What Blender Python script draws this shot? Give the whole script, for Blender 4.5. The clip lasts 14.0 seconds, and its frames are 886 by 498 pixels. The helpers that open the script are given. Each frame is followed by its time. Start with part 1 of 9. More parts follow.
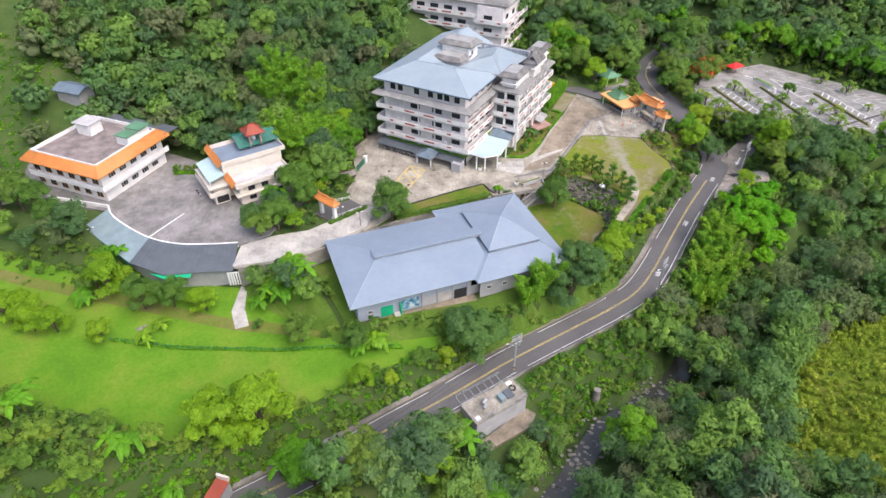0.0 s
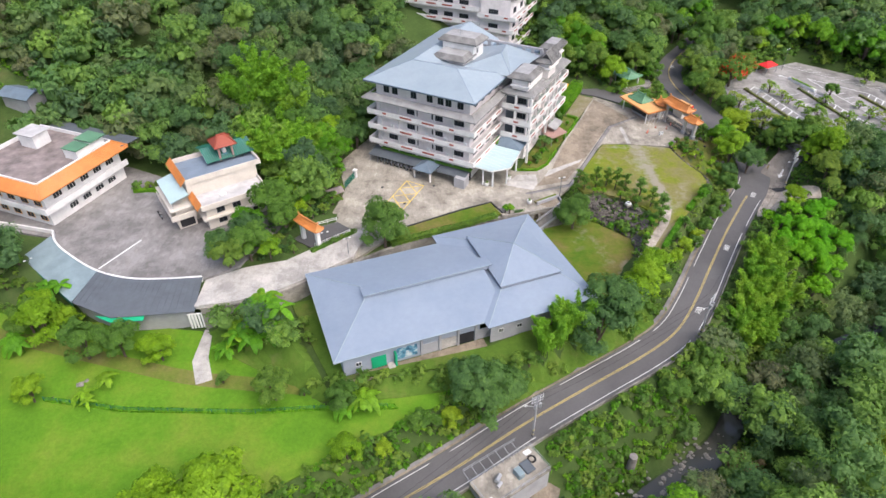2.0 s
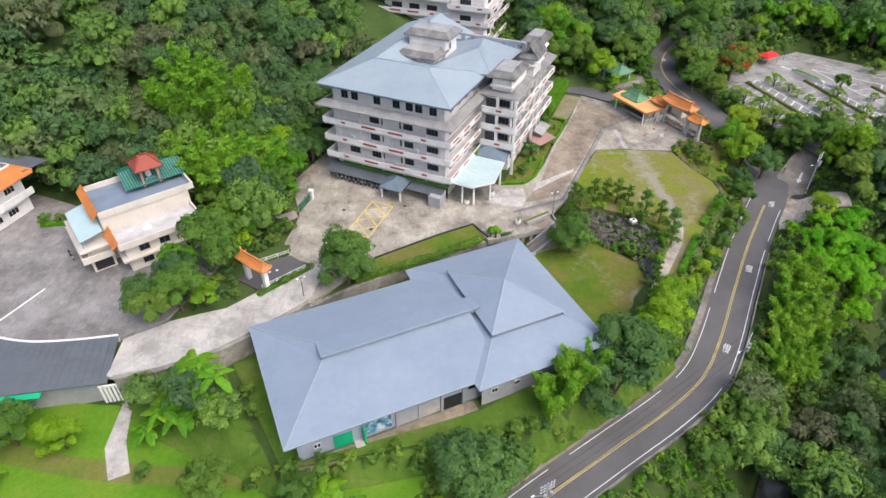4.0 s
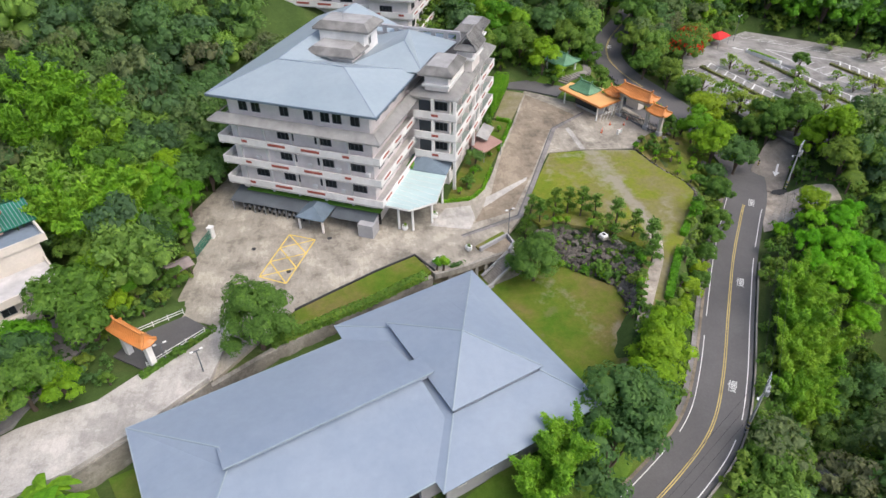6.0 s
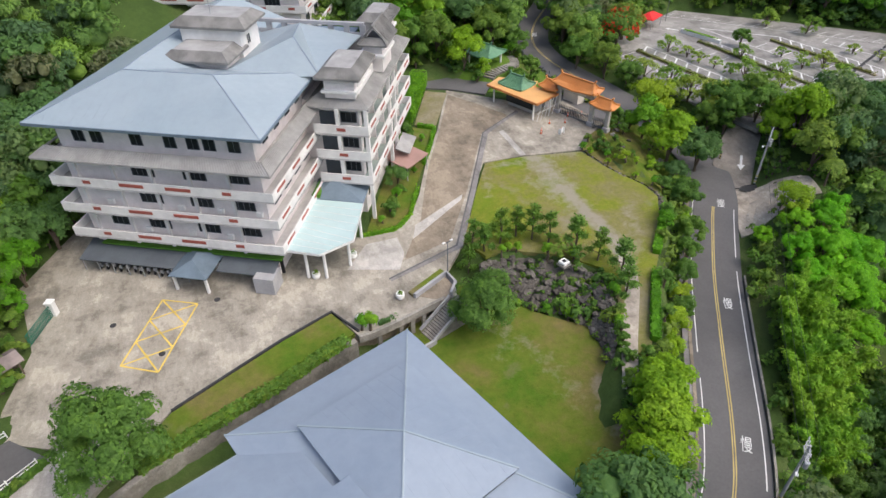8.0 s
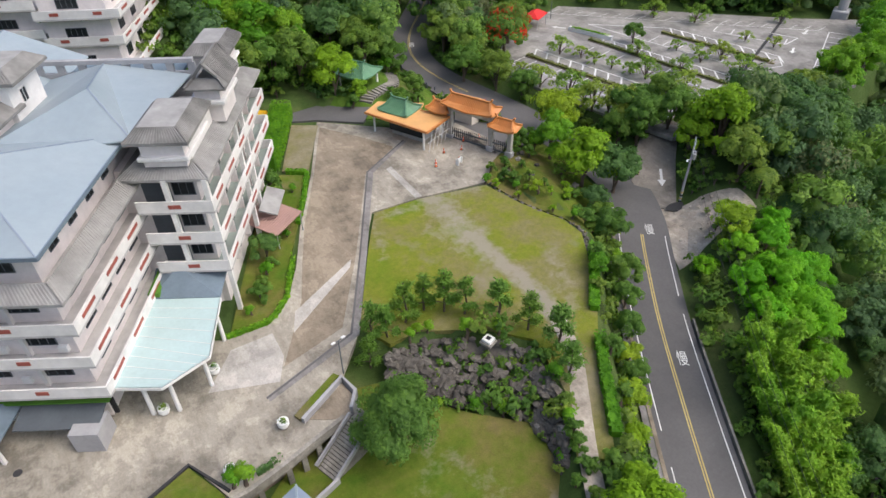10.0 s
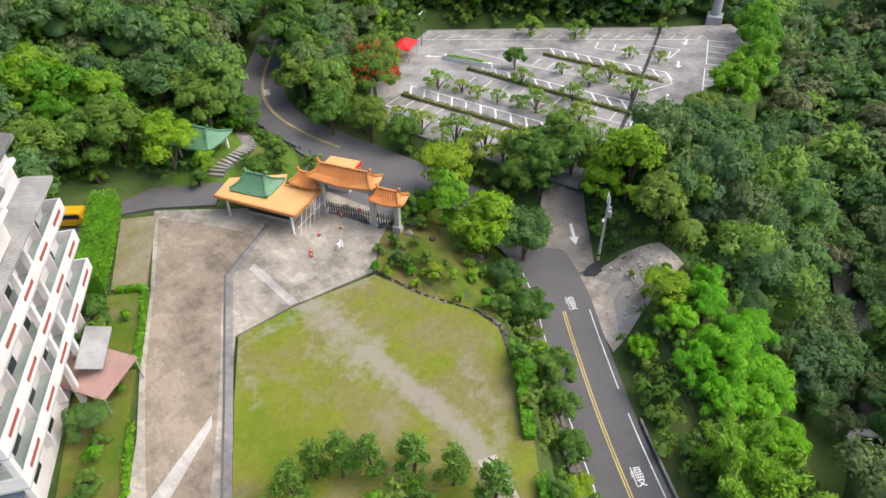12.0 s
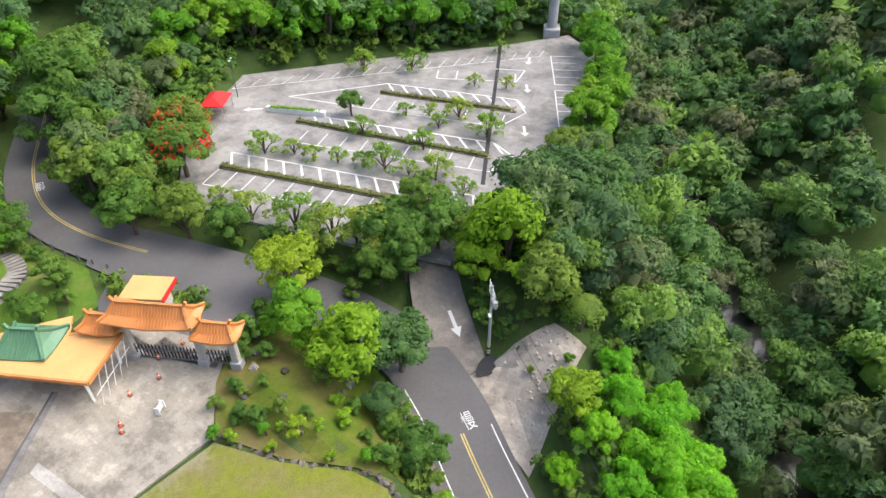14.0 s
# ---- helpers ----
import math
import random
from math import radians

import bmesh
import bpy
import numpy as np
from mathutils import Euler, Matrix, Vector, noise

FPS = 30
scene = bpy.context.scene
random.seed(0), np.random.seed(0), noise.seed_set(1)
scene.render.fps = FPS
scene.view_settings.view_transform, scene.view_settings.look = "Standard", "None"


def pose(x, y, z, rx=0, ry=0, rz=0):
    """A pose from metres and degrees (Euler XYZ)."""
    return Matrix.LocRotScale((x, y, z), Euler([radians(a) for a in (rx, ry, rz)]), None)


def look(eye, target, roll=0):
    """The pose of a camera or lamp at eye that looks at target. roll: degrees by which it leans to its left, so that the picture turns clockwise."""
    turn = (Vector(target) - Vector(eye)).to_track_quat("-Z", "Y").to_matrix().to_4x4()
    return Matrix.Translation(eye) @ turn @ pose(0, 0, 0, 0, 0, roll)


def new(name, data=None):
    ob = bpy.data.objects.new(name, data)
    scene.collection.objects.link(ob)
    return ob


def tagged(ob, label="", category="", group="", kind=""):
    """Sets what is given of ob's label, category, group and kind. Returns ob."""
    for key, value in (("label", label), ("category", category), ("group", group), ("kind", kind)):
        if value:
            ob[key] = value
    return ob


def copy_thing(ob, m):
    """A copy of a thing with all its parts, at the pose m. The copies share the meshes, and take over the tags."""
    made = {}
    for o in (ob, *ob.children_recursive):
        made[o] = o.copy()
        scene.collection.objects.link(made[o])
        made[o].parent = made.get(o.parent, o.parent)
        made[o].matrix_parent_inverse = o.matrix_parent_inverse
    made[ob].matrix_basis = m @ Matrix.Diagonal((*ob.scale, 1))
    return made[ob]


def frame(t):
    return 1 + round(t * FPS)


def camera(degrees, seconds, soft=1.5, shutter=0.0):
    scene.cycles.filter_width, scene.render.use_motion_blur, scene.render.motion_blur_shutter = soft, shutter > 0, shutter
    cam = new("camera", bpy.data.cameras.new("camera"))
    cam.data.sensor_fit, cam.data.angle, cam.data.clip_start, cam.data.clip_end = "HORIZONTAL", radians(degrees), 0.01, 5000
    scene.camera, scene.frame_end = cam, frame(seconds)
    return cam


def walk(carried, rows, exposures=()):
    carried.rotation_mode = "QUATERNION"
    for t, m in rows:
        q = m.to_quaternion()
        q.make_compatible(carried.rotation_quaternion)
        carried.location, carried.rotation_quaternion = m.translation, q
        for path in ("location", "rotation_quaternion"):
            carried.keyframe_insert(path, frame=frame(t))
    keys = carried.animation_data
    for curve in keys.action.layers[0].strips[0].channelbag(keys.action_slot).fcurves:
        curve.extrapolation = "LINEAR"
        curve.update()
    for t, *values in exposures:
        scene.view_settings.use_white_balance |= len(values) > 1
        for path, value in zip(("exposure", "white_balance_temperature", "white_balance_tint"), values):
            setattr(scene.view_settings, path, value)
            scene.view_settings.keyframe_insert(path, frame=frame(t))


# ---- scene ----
cam = camera(70.2, 14.0)
METRES, EYE, TILT, LEAN, TURN = 150.0, 95.0, -38.0, 0.0, 0.0
ROWS = [
    (0.0, 0.0, 0.0, 0.0, -0.0, -0.0, -0.0),
    (0.5, -0.0013, 0.037, 0.011, -0.05, 0.0, 0.09),
    (1.0, -0.0026, 0.074, 0.0215, -0.05, 0.01, 0.12),
    (1.5, -0.0038, 0.1109, 0.0323, -0.05, -0.0, 0.16),
    (2.0, -0.005, 0.1481, 0.0426, -0.14, 0.02, 0.26),
    (2.5, -0.0059, 0.185, 0.0528, -0.33, 0.02, 0.47),
    (3.0, -0.0065, 0.2217, 0.0632, -0.67, 0.02, 0.78),
    (5.5, 0.0028, 0.4035, 0.112, -6.76, -0.35, 5.78),
    (6.0, 0.0076, 0.4395, 0.1211, -8.07, -0.47, 6.84),
    (6.5, 0.0133, 0.4755, 0.1302, -9.42, -0.65, 7.9),
    (7.0, 0.0199, 0.5113, 0.139, -10.88, -0.84, 9.04),
    (9.5, 0.0772, 0.668, 0.1965, -22.28, -3.69, 17.12),
    (10.0, 0.0937, 0.6922, 0.2123, -24.68, -4.45, 18.71),
    (10.5, 0.1113, 0.7144, 0.2288, -27.19, -5.29, 20.28),
    (11.0, 0.1303, 0.7355, 0.2452, -29.81, -6.27, 21.82),
    (11.5, 0.1505, 0.7559, 0.2609, -32.64, -7.4, 23.43),
    (12.0, 0.1719, 0.776, 0.275, -35.73, -8.64, 25.01),
    (12.5, 0.1945, 0.7942, 0.2892, -39.35, -10.32, 26.77),
    (13.0, 0.2181, 0.8113, 0.3019, -43.2, -12.11, 28.46),
    (13.5, 0.2433, 0.8265, 0.3134, -47.14, -14.06, 30.05),
    (14.0, 0.2696, 0.8402, 0.3244, -51.6, -16.4, 31.6),
]
walk(cam, [(t, pose(0, 0, EYE, TILT, LEAN, TURN) @ pose(METRES * x, METRES * y, METRES * z, 90 + pitch, roll, yaw)) for t, x, y, z, yaw, pitch, roll in ROWS],
     [(0.0, 0.78, 6050, 14), (3.0, 0.66, 6050, 12), (5.5, 0.54, 6100, 11), (10.5, 0.42, 6150, 10), (12.0, 0.74, 6150, 10), (14.0, 1.0, 6150, 10)])

# ---- world, sun ----
world = bpy.data.worlds.new("overcast_sky")
world.use_nodes = True
scene.world = world
wn = world.node_tree
sky = wn.nodes.new("ShaderNodeTexSky")
sky.sky_type = "NISHITA"
sky.sun_disc = False
sky.sun_elevation, sky.sun_rotation = radians(56), radians(135)
sky.air_density, sky.dust_density, sky.ozone_density = 1.0, 6.0, 0.3
wn.links.new(sky.outputs[0], wn.nodes["Background"].inputs[0])
wn.nodes["Background"].inputs[1].default_value = 0.15
sun_data = bpy.data.lights.new("sun", "SUN")
sun_data.energy, sun_data.angle, sun_data.color = 0.8, radians(60), (1.0, 0.98, 0.94)
sun = new("sun", sun_data)
sun.matrix_world = look((0, 0, 200), (-0.39 * 200, 0.39 * 200, 200 - 0.83 * 200))


# ---- materials ----
class Nodes:
    """Short hand for a node material round one Principled shader."""

    def __init__(self, name, rough=0.8, metal=0.0, spec=0.3):
        self.mat = bpy.data.materials.new(name)
        self.mat.use_nodes = True
        self.t = self.mat.node_tree
        self.b = self.t.nodes["Principled BSDF"]
        self.b.inputs["Roughness"].default_value = rough
        self.b.inputs["Metallic"].default_value = metal
        self.b.inputs["Specular IOR Level"].default_value = spec
        self.geo = self.t.nodes.new("ShaderNodeNewGeometry")

    def node(self, kind):
        return self.t.nodes.new(kind)

    def link(self, a, b):
        self.t.links.new(a, b)

    def noise(self, scale, detail=4.0, rough=0.6, stretch=None):
        n = self.node("ShaderNodeTexNoise")
        n.inputs["Scale"].default_value = scale
        n.inputs["Detail"].default_value = detail
        n.inputs["Roughness"].default_value = rough
        if stretch:
            m = self.node("ShaderNodeVectorMath")
            m.operation = "MULTIPLY"
            m.inputs[1].default_value = stretch
            self.link(self.geo.outputs["Position"], m.inputs[0])
            self.link(m.outputs[0], n.inputs["Vector"])
        else:
            self.link(self.geo.outputs["Position"], n.inputs["Vector"])
        return n.outputs[0]

    def ramp(self, fac, stops):
        r = self.node("ShaderNodeValToRGB")
        e = r.color_ramp.elements
        while len(e) < len(stops):
            e.new(0.5)
        for el, (p, c) in zip(e, stops):
            el.position, el.color = p, (*c, 1)
        self.link(fac, r.inputs[0])
        return r.outputs[0]

    def mix(self, fac, a, b, kind="MIX"):
        m = self.node("ShaderNodeMix")
        m.data_type, m.blend_type = "RGBA", kind
        for val, sock in ((fac, m.inputs[0]), (a, m.inputs[6]), (b, m.inputs[7])):
            if isinstance(val, (int, float)):
                sock.default_value = val
            elif isinstance(val, tuple):
                sock.default_value = (*val, 1)
            else:
                self.link(val, sock)
        return m.outputs[2]

    def color(self, c):
        if isinstance(c, tuple):
            self.b.inputs["Base Color"].default_value = (*c, 1)
        else:
            self.link(c, self.b.inputs["Base Color"])
        return self

    def bump(self, fac, strength=0.3, dist=0.05):
        n = self.node("ShaderNodeBump")
        n.inputs["Strength"].default_value = strength
        n.inputs["Distance"].default_value = dist
        self.link(fac, n.inputs["Height"])
        self.link(n.outputs[0], self.b.inputs["Normal"])
        return self


def scaled(c, k):
    return tuple(min(1.0, v * k) for v in c)


def plain(name, c, rough=0.7, vary=0.18, metal=0.0, spec=0.3, grain=3.0, bump=0.1):
    """A painted or raw surface with blotches and fine grain."""
    m = Nodes(name, rough, metal, spec)
    big = m.ramp(m.noise(0.35, 5), [(0.3, scaled(c, 1 - vary)), (0.7, scaled(c, 1 + vary * 0.5))])
    fine = m.ramp(m.noise(grain, 6, 0.7), [(0.25, (0.75, 0.75, 0.75)), (0.7, (1, 1, 1))])
    m.color(m.mix(0.5, big, fine, "MULTIPLY")).bump(m.noise(grain * 4, 3), bump, 0.02)
    return m.mat


def leafy(name, dark, mid, light, rest=()):
    """Foliage: each plant has its own tint, each clump and leaf its own shade."""
    m = Nodes(name, 0.6, 0.0, 0.25)
    info = m.node("ShaderNodeObjectInfo")
    att = m.node("ShaderNodeAttribute")
    att.attribute_name = "tint"
    s = m.node("ShaderNodeMath")
    s.operation = "ADD"
    m.link(info.outputs["Random"], s.inputs[0])
    m.link(att.outputs["Fac"], s.inputs[1])
    w = m.node("ShaderNodeMath")
    w.operation = "FRACT"
    m.link(s.outputs[0], w.inputs[0])
    stops = [dark, mid, light, *rest]
    base = m.ramp(w.outputs[0], [(k / (len(stops) - 1), c) for k, c in enumerate(stops)])
    leaf = m.ramp(m.geo.outputs["Random Per Island"], [(0.0, (0.74, 0.78, 0.7)), (0.6, (1, 1, 1)), (1.0, (1.28, 1.24, 1.0))])
    c = m.mix(0.8, base, leaf, "MULTIPLY")
    clump = m.noise(0.75, 3, 0.6)
    c = m.mix(0.8, c, m.ramp(clump, [(0.34, (0.74, 0.78, 0.74)), (0.5, (1, 1, 1)), (0.66, (1.26, 1.2, 1.0))]), "MULTIPLY")
    grain = m.noise(3.2, 4, 0.7)
    c = m.mix(0.5, c, m.ramp(grain, [(0.34, (0.6, 0.65, 0.55)), (0.5, (1, 1, 1)), (0.66, (1.3, 1.25, 1.1))]), "MULTIPLY")
    m.color(c)
    tr = m.node("ShaderNodeBsdfTranslucent")
    m.link(m.mix(1.0, c, (1.0, 1.1, 0.6), "MULTIPLY"), tr.inputs[0])
    mx = m.node("ShaderNodeMixShader")
    mx.inputs[0].default_value = 0.42
    m.link(m.b.outputs[0], mx.inputs[1])
    m.link(tr.outputs[0], mx.inputs[2])
    m.link(mx.outputs[0], m.t.nodes["Material Output"].inputs[0])
    return m.mat


def grassy(name, stops, patch=0.05, bare=None):
    m = Nodes(name, 0.9, 0.0, 0.1)
    c = m.ramp(m.noise(patch, 6, 0.65), stops)
    c = m.mix(0.45, c, m.ramp(m.noise(1.4, 6, 0.75), [(0.3, (0.5, 0.55, 0.45)), (0.68, (1.15, 1.1, 1.0))]), "MULTIPLY")
    c = m.mix(0.35, c, m.ramp(m.noise(9.0, 3, 0.8), [(0.3, (0.4, 0.45, 0.4)), (0.65, (1.2, 1.2, 1.1))]), "MULTIPLY")
    if bare:
        c = m.mix(m.ramp(m.noise(0.16, 5, 0.6), [(0.6, (0, 0, 0)), (0.74, (0.8, 0.8, 0.8))]), c, bare)
        wear = m.node("ShaderNodeAttribute")
        wear.attribute_name = "wear"
        s = m.node("ShaderNodeMath")
        s.operation = "MULTIPLY_ADD"
        m.link(m.noise(0.7, 6, 0.7), s.inputs[0])
        s.inputs[1].default_value = 0.9
        m.link(wear.outputs["Fac"], s.inputs[2])
        c = m.mix(m.ramp(s.outputs[0], [(0.68, (0, 0, 0)), (1.25, (0.9, 0.9, 0.9))]), c, m.mix(0.5, scaled(bare, 1.1), (0.3, 0.28, 0.245)))
    m.color(c).bump(m.noise(6.0, 5, 0.8), 0.6, 0.15)
    return m.mat


def concrete(name, c, stain=0.5, lines=None):
    m = Nodes(name, 0.85, 0.0, 0.2)
    k = m.ramp(m.noise(0.17, 10, 0.72), [(0.4, scaled(c, 1 - 0.75 * stain)), (0.455, scaled(c, 0.86)), (0.485, scaled(c, 1.0)), (0.55, scaled(c, 1.08)), (0.585, scaled(c, 1 + 0.75 * stain))])
    k = m.mix(min(0.6, 0.15 + 0.55 * stain), k, m.ramp(m.noise(1.5, 8, 0.8, (1.0, 0.3, 1.0)), [(0.36, (0.58, 0.54, 0.47)), (0.5, (0.95, 0.94, 0.92)), (0.66, (1.25, 1.25, 1.25))]), "MULTIPLY")
    k = m.mix(0.5, k, m.ramp(m.noise(5.0, 6, 0.8), [(0.32, (0.65, 0.65, 0.65)), (0.62, (1.1, 1.1, 1.1))]), "MULTIPLY")
    m.color(k).bump(m.noise(5.0, 4), 0.2, 0.03)
    return m.mat


M = {}
M["asphalt"] = (lambda m: m.color(m.mix(0.5, m.ramp(m.noise(0.09, 6, 0.6), [(0.3, (0.09, 0.088, 0.088)), (0.7, (0.14, 0.135, 0.135))]),
                m.ramp(m.noise(3.0, 6, 0.8), [(0.3, (0.7, 0.7, 0.7)), (0.7, (1.15, 1.15, 1.15))]), "MULTIPLY")).bump(m.noise(20, 3), 0.2, 0.01).mat)(Nodes("asphalt", 0.8, 0, 0.3))
M["lane"] = concrete("brown_lane_concrete", (0.215, 0.195, 0.17), 0.4)
M["line_hatch"] = plain("hatch_paint_yellow", (0.74, 0.54, 0.12), 0.6, 0.3)
M["patch"] = plain("asphalt_patch", (0.045, 0.045, 0.047), 0.8)
M["concrete"] = concrete("concrete_paving", (0.325, 0.298, 0.25), 0.5)
M["concrete_pale"] = concrete("pale_concrete", (0.425, 0.405, 0.375), 0.32)
M["concrete_dark"] = concrete("stained_concrete", (0.25, 0.21, 0.16), 0.45)
M["yard"] = concrete("yard_concrete", (0.235, 0.224, 0.216), 0.36)
M["park"] = concrete("parking_concrete", (0.275, 0.265, 0.25), 0.4)
M["wallstone"] = concrete("retaining_stone", (0.25, 0.235, 0.21), 0.55)
M["line_white"] = plain("road_paint_white", (0.74, 0.74, 0.72), 0.6, 0.25)
M["line_yellow"] = plain("road_paint_yellow", (0.52, 0.41, 0.15), 0.6, 0.3)
M["field"] = grassy("meadow_grass", [(0.32, (0.09, 0.21, 0.016)), (0.46, (0.12, 0.26, 0.018)), (0.56, (0.17, 0.275, 0.028)), (0.68, (0.22, 0.26, 0.05))])
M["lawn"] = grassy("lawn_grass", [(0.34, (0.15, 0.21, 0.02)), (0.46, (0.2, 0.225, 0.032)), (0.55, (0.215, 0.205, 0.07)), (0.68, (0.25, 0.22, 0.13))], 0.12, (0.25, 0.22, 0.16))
# Darker lawn copy with shade put into its colours; also for brownish beds, mound.
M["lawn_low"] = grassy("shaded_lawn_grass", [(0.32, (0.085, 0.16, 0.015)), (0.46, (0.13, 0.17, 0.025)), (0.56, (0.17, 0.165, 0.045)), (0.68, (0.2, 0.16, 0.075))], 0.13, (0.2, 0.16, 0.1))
M["verge"] = grassy("rough_grass", [(0.3, (0.075, 0.155, 0.02)), (0.55, (0.11, 0.19, 0.028)), (0.7, (0.16, 0.19, 0.05))], 0.12, (0.18, 0.16, 0.08))
M["soil"] = grassy("forest_floor", [(0.3, (0.05, 0.085, 0.025)), (0.5, (0.07, 0.115, 0.032)), (0.65, (0.1, 0.13, 0.045)), (0.8, (0.14, 0.12, 0.07))], 0.1)
M["tall_grass"] = grassy("tall_slope_grass", [(0.32, (0.2, 0.29, 0.03)), (0.5, (0.27, 0.35, 0.04)), (0.66, (0.32, 0.34, 0.06))], 0.15)
M["dirt"] = grassy("worn_track", [(0.3, (0.19, 0.19, 0.06)), (0.5, (0.25, 0.22, 0.14)), (0.7, (0.3, 0.27, 0.21))], 0.25)
M["track"] = grassy("trodden_grass", [(0.3, (0.13, 0.19, 0.03)), (0.5, (0.17, 0.19, 0.045)), (0.7, (0.23, 0.2, 0.09))], 0.2)
M["gravel"] = concrete("gravel_ground", (0.37, 0.33, 0.28), 0.45)
M["water"] = (lambda m: m.color((0.06, 0.06, 0.05)).bump(m.noise(1.6, 4), 0.15, 0.05).mat)(Nodes("river_water", 0.12, 0, 0.5))
M["rock"] = concrete("dark_rock", (0.128, 0.117, 0.103), 0.6)
M["rock_pale"] = concrete("pale_rock", (0.235, 0.22, 0.2), 0.45)
M["trunk"] = plain("bark", (0.13, 0.1, 0.075), 0.95, 0.3, grain=6)
M["blue"] = (lambda m: m.color(m.mix(0.35, m.ramp(m.noise(0.1, 5, 0.6), [(0.3, (0.215, 0.265, 0.335)), (0.7, (0.26, 0.31, 0.375))]),
             m.ramp(m.noise(0.9, 5, 0.7), [(0.3, (0.8, 0.8, 0.8)), (0.65, (1.03, 1.03, 1.03))]), "MULTIPLY")).bump(m.noise(2.5, 3), 0.06, 0.03).mat)(Nodes("blue_steel_roof", 0.5, 0.0, 0.5))
M["blue_pale"] = (lambda m: m.color(m.mix(0.35, m.ramp(m.noise(0.1, 5, 0.6), [(0.3, (0.265, 0.325, 0.365)), (0.7, (0.32, 0.375, 0.41))]),
             m.ramp(m.noise(0.9, 5, 0.7), [(0.3, (0.82, 0.82, 0.82)), (0.65, (1.03, 1.03, 1.03))]), "MULTIPLY")).mat)(Nodes("pale_blue_steel_roof", 0.45, 0.0, 0.5))
M["blue_dark"] = plain("grey_blue_roof", (0.16, 0.21, 0.26), 0.6, 0.2)
M["slate"] = plain("dark_sheet_roof", (0.115, 0.13, 0.145), 0.6, 0.2)
M["teal_sheet"] = plain("faded_teal_roof", (0.24, 0.31, 0.33), 0.6, 0.18)
M["cyan"] = plain("pale_cyan_sheet", (0.47, 0.61, 0.61), 0.35, 0.08, spec=0.5)
M["wall"] = plain("pinkish_white_tile_wall", (0.82, 0.77, 0.755), 0.6, 0.16, grain=1.5)
M["wall_white"] = plain("white_plaster", (0.79, 0.775, 0.755), 0.7, 0.16, grain=1.5)
M["wall_cream"] = plain("cream_tile_wall", (0.66, 0.605, 0.53), 0.6, 0.12)
M["wall_grey"] = plain("grey_render", (0.4, 0.4, 0.41), 0.8, 0.2)
M["wall_blue"] = plain("pale_blue_panel", (0.36, 0.4, 0.47), 0.7, 0.12)
M["tile_grey"] = plain("weathered_grey_tile", (0.255, 0.25, 0.24), 0.75, 0.45, grain=1.2, bump=0.3)
M["orange"] = plain("orange_glazed_tile", (0.62, 0.25, 0.07), 0.45, 0.18, spec=0.5)
M["orange_pale"] = plain("faded_orange_sheet", (0.74, 0.41, 0.15), 0.5, 0.1, spec=0.4)
M["red_tile"] = plain("red_glazed_tile", (0.32, 0.075, 0.045), 0.5, 0.15)
M["green_tile"] = plain("green_glazed_tile", (0.12, 0.26, 0.145), 0.45, 0.2, spec=0.5)
M["green_sheet"] = plain("green_sheet_roof", (0.02, 0.17, 0.11), 0.5, 0.2)
M["green_paint"] = plain("green_painted_steel", (0.02, 0.42, 0.2), 0.5, 0.08)
M["turf"] = plain("artificial_turf", (0.1, 0.24, 0.03), 0.95, 0.2)
M["red_panel"] = plain("brick_red_panel", (0.36, 0.1, 0.075), 0.7, 0.12)
M["red_roof"] = plain("faded_red_sheet", (0.42, 0.27, 0.235), 0.6, 0.15)
M["red"] = plain("red_fabric", (0.7, 0.03, 0.03), 0.7, 0.1)
M["orange_plastic"] = plain("orange_plastic", (0.8, 0.16, 0.06), 0.5, 0.08)
M["yellow"] = plain("yellow_car_paint", (0.75, 0.42, 0.01), 0.35, 0.06, spec=0.5)
# Near-black that paints the shade of doorways, openings and the lean-to onto flat parts.
M["dark"] = plain("dark_recess", (0.03, 0.03, 0.033), 0.8, 0.2)
M["black"] = plain("black_rubber", (0.02, 0.02, 0.02), 0.7, 0.2)
M["steel"] = plain("galvanised_steel", (0.45, 0.46, 0.47), 0.45, 0.15, metal=0.4)
M["white"] = plain("white_paint", (0.8, 0.8, 0.78), 0.5, 0.08)
M["tile_pale"] = plain("weathered_pale_tile", (0.36, 0.355, 0.345), 0.75, 0.3, grain=1.2, bump=0.3)
M["roofdeck"] = plain("stained_roof_deck", (0.27, 0.225, 0.21), 0.85, 0.5, grain=1.2)
M["deck_grey"] = plain("grey_roof_deck", (0.54, 0.525, 0.515), 0.85, 0.25, grain=1.2)
M["deck_green"] = plain("pale_green_floor_coating", (0.34, 0.4, 0.37), 0.7, 0.15)
M["deck_blue"] = plain("blue_grey_roof_coating", (0.2, 0.25, 0.31), 0.7, 0.15)
M["glass"] = (lambda m: m.color((0.02, 0.024, 0.027)).mat)(Nodes("window_glass", 0.08, 0.0, 0.5))
M["mural"] = (lambda m: m.color(m.ramp(m.noise(0.9, 4), [(0.35, (0.03, 0.09, 0.15)), (0.5, (0.12, 0.3, 0.42)), (0.62, (0.6, 0.65, 0.65))])).mat)(Nodes("blue_mural", 0.7))
M["leaf_forest"] = leafy("leaves_forest", (0.088, 0.164, 0.079), (0.113, 0.215, 0.077), (0.141, 0.271, 0.077), ((0.169, 0.186, 0.102), (0.136, 0.249, 0.068), (0.226, 0.373, 0.068)))
M["leaf_dark"] = leafy("leaves_dark", (0.079, 0.165, 0.055), (0.105, 0.209, 0.064), (0.138, 0.259, 0.064))
M["leaf_mid"] = leafy("leaves_mid", (0.09, 0.19, 0.032), (0.125, 0.245, 0.038), (0.195, 0.285, 0.045))
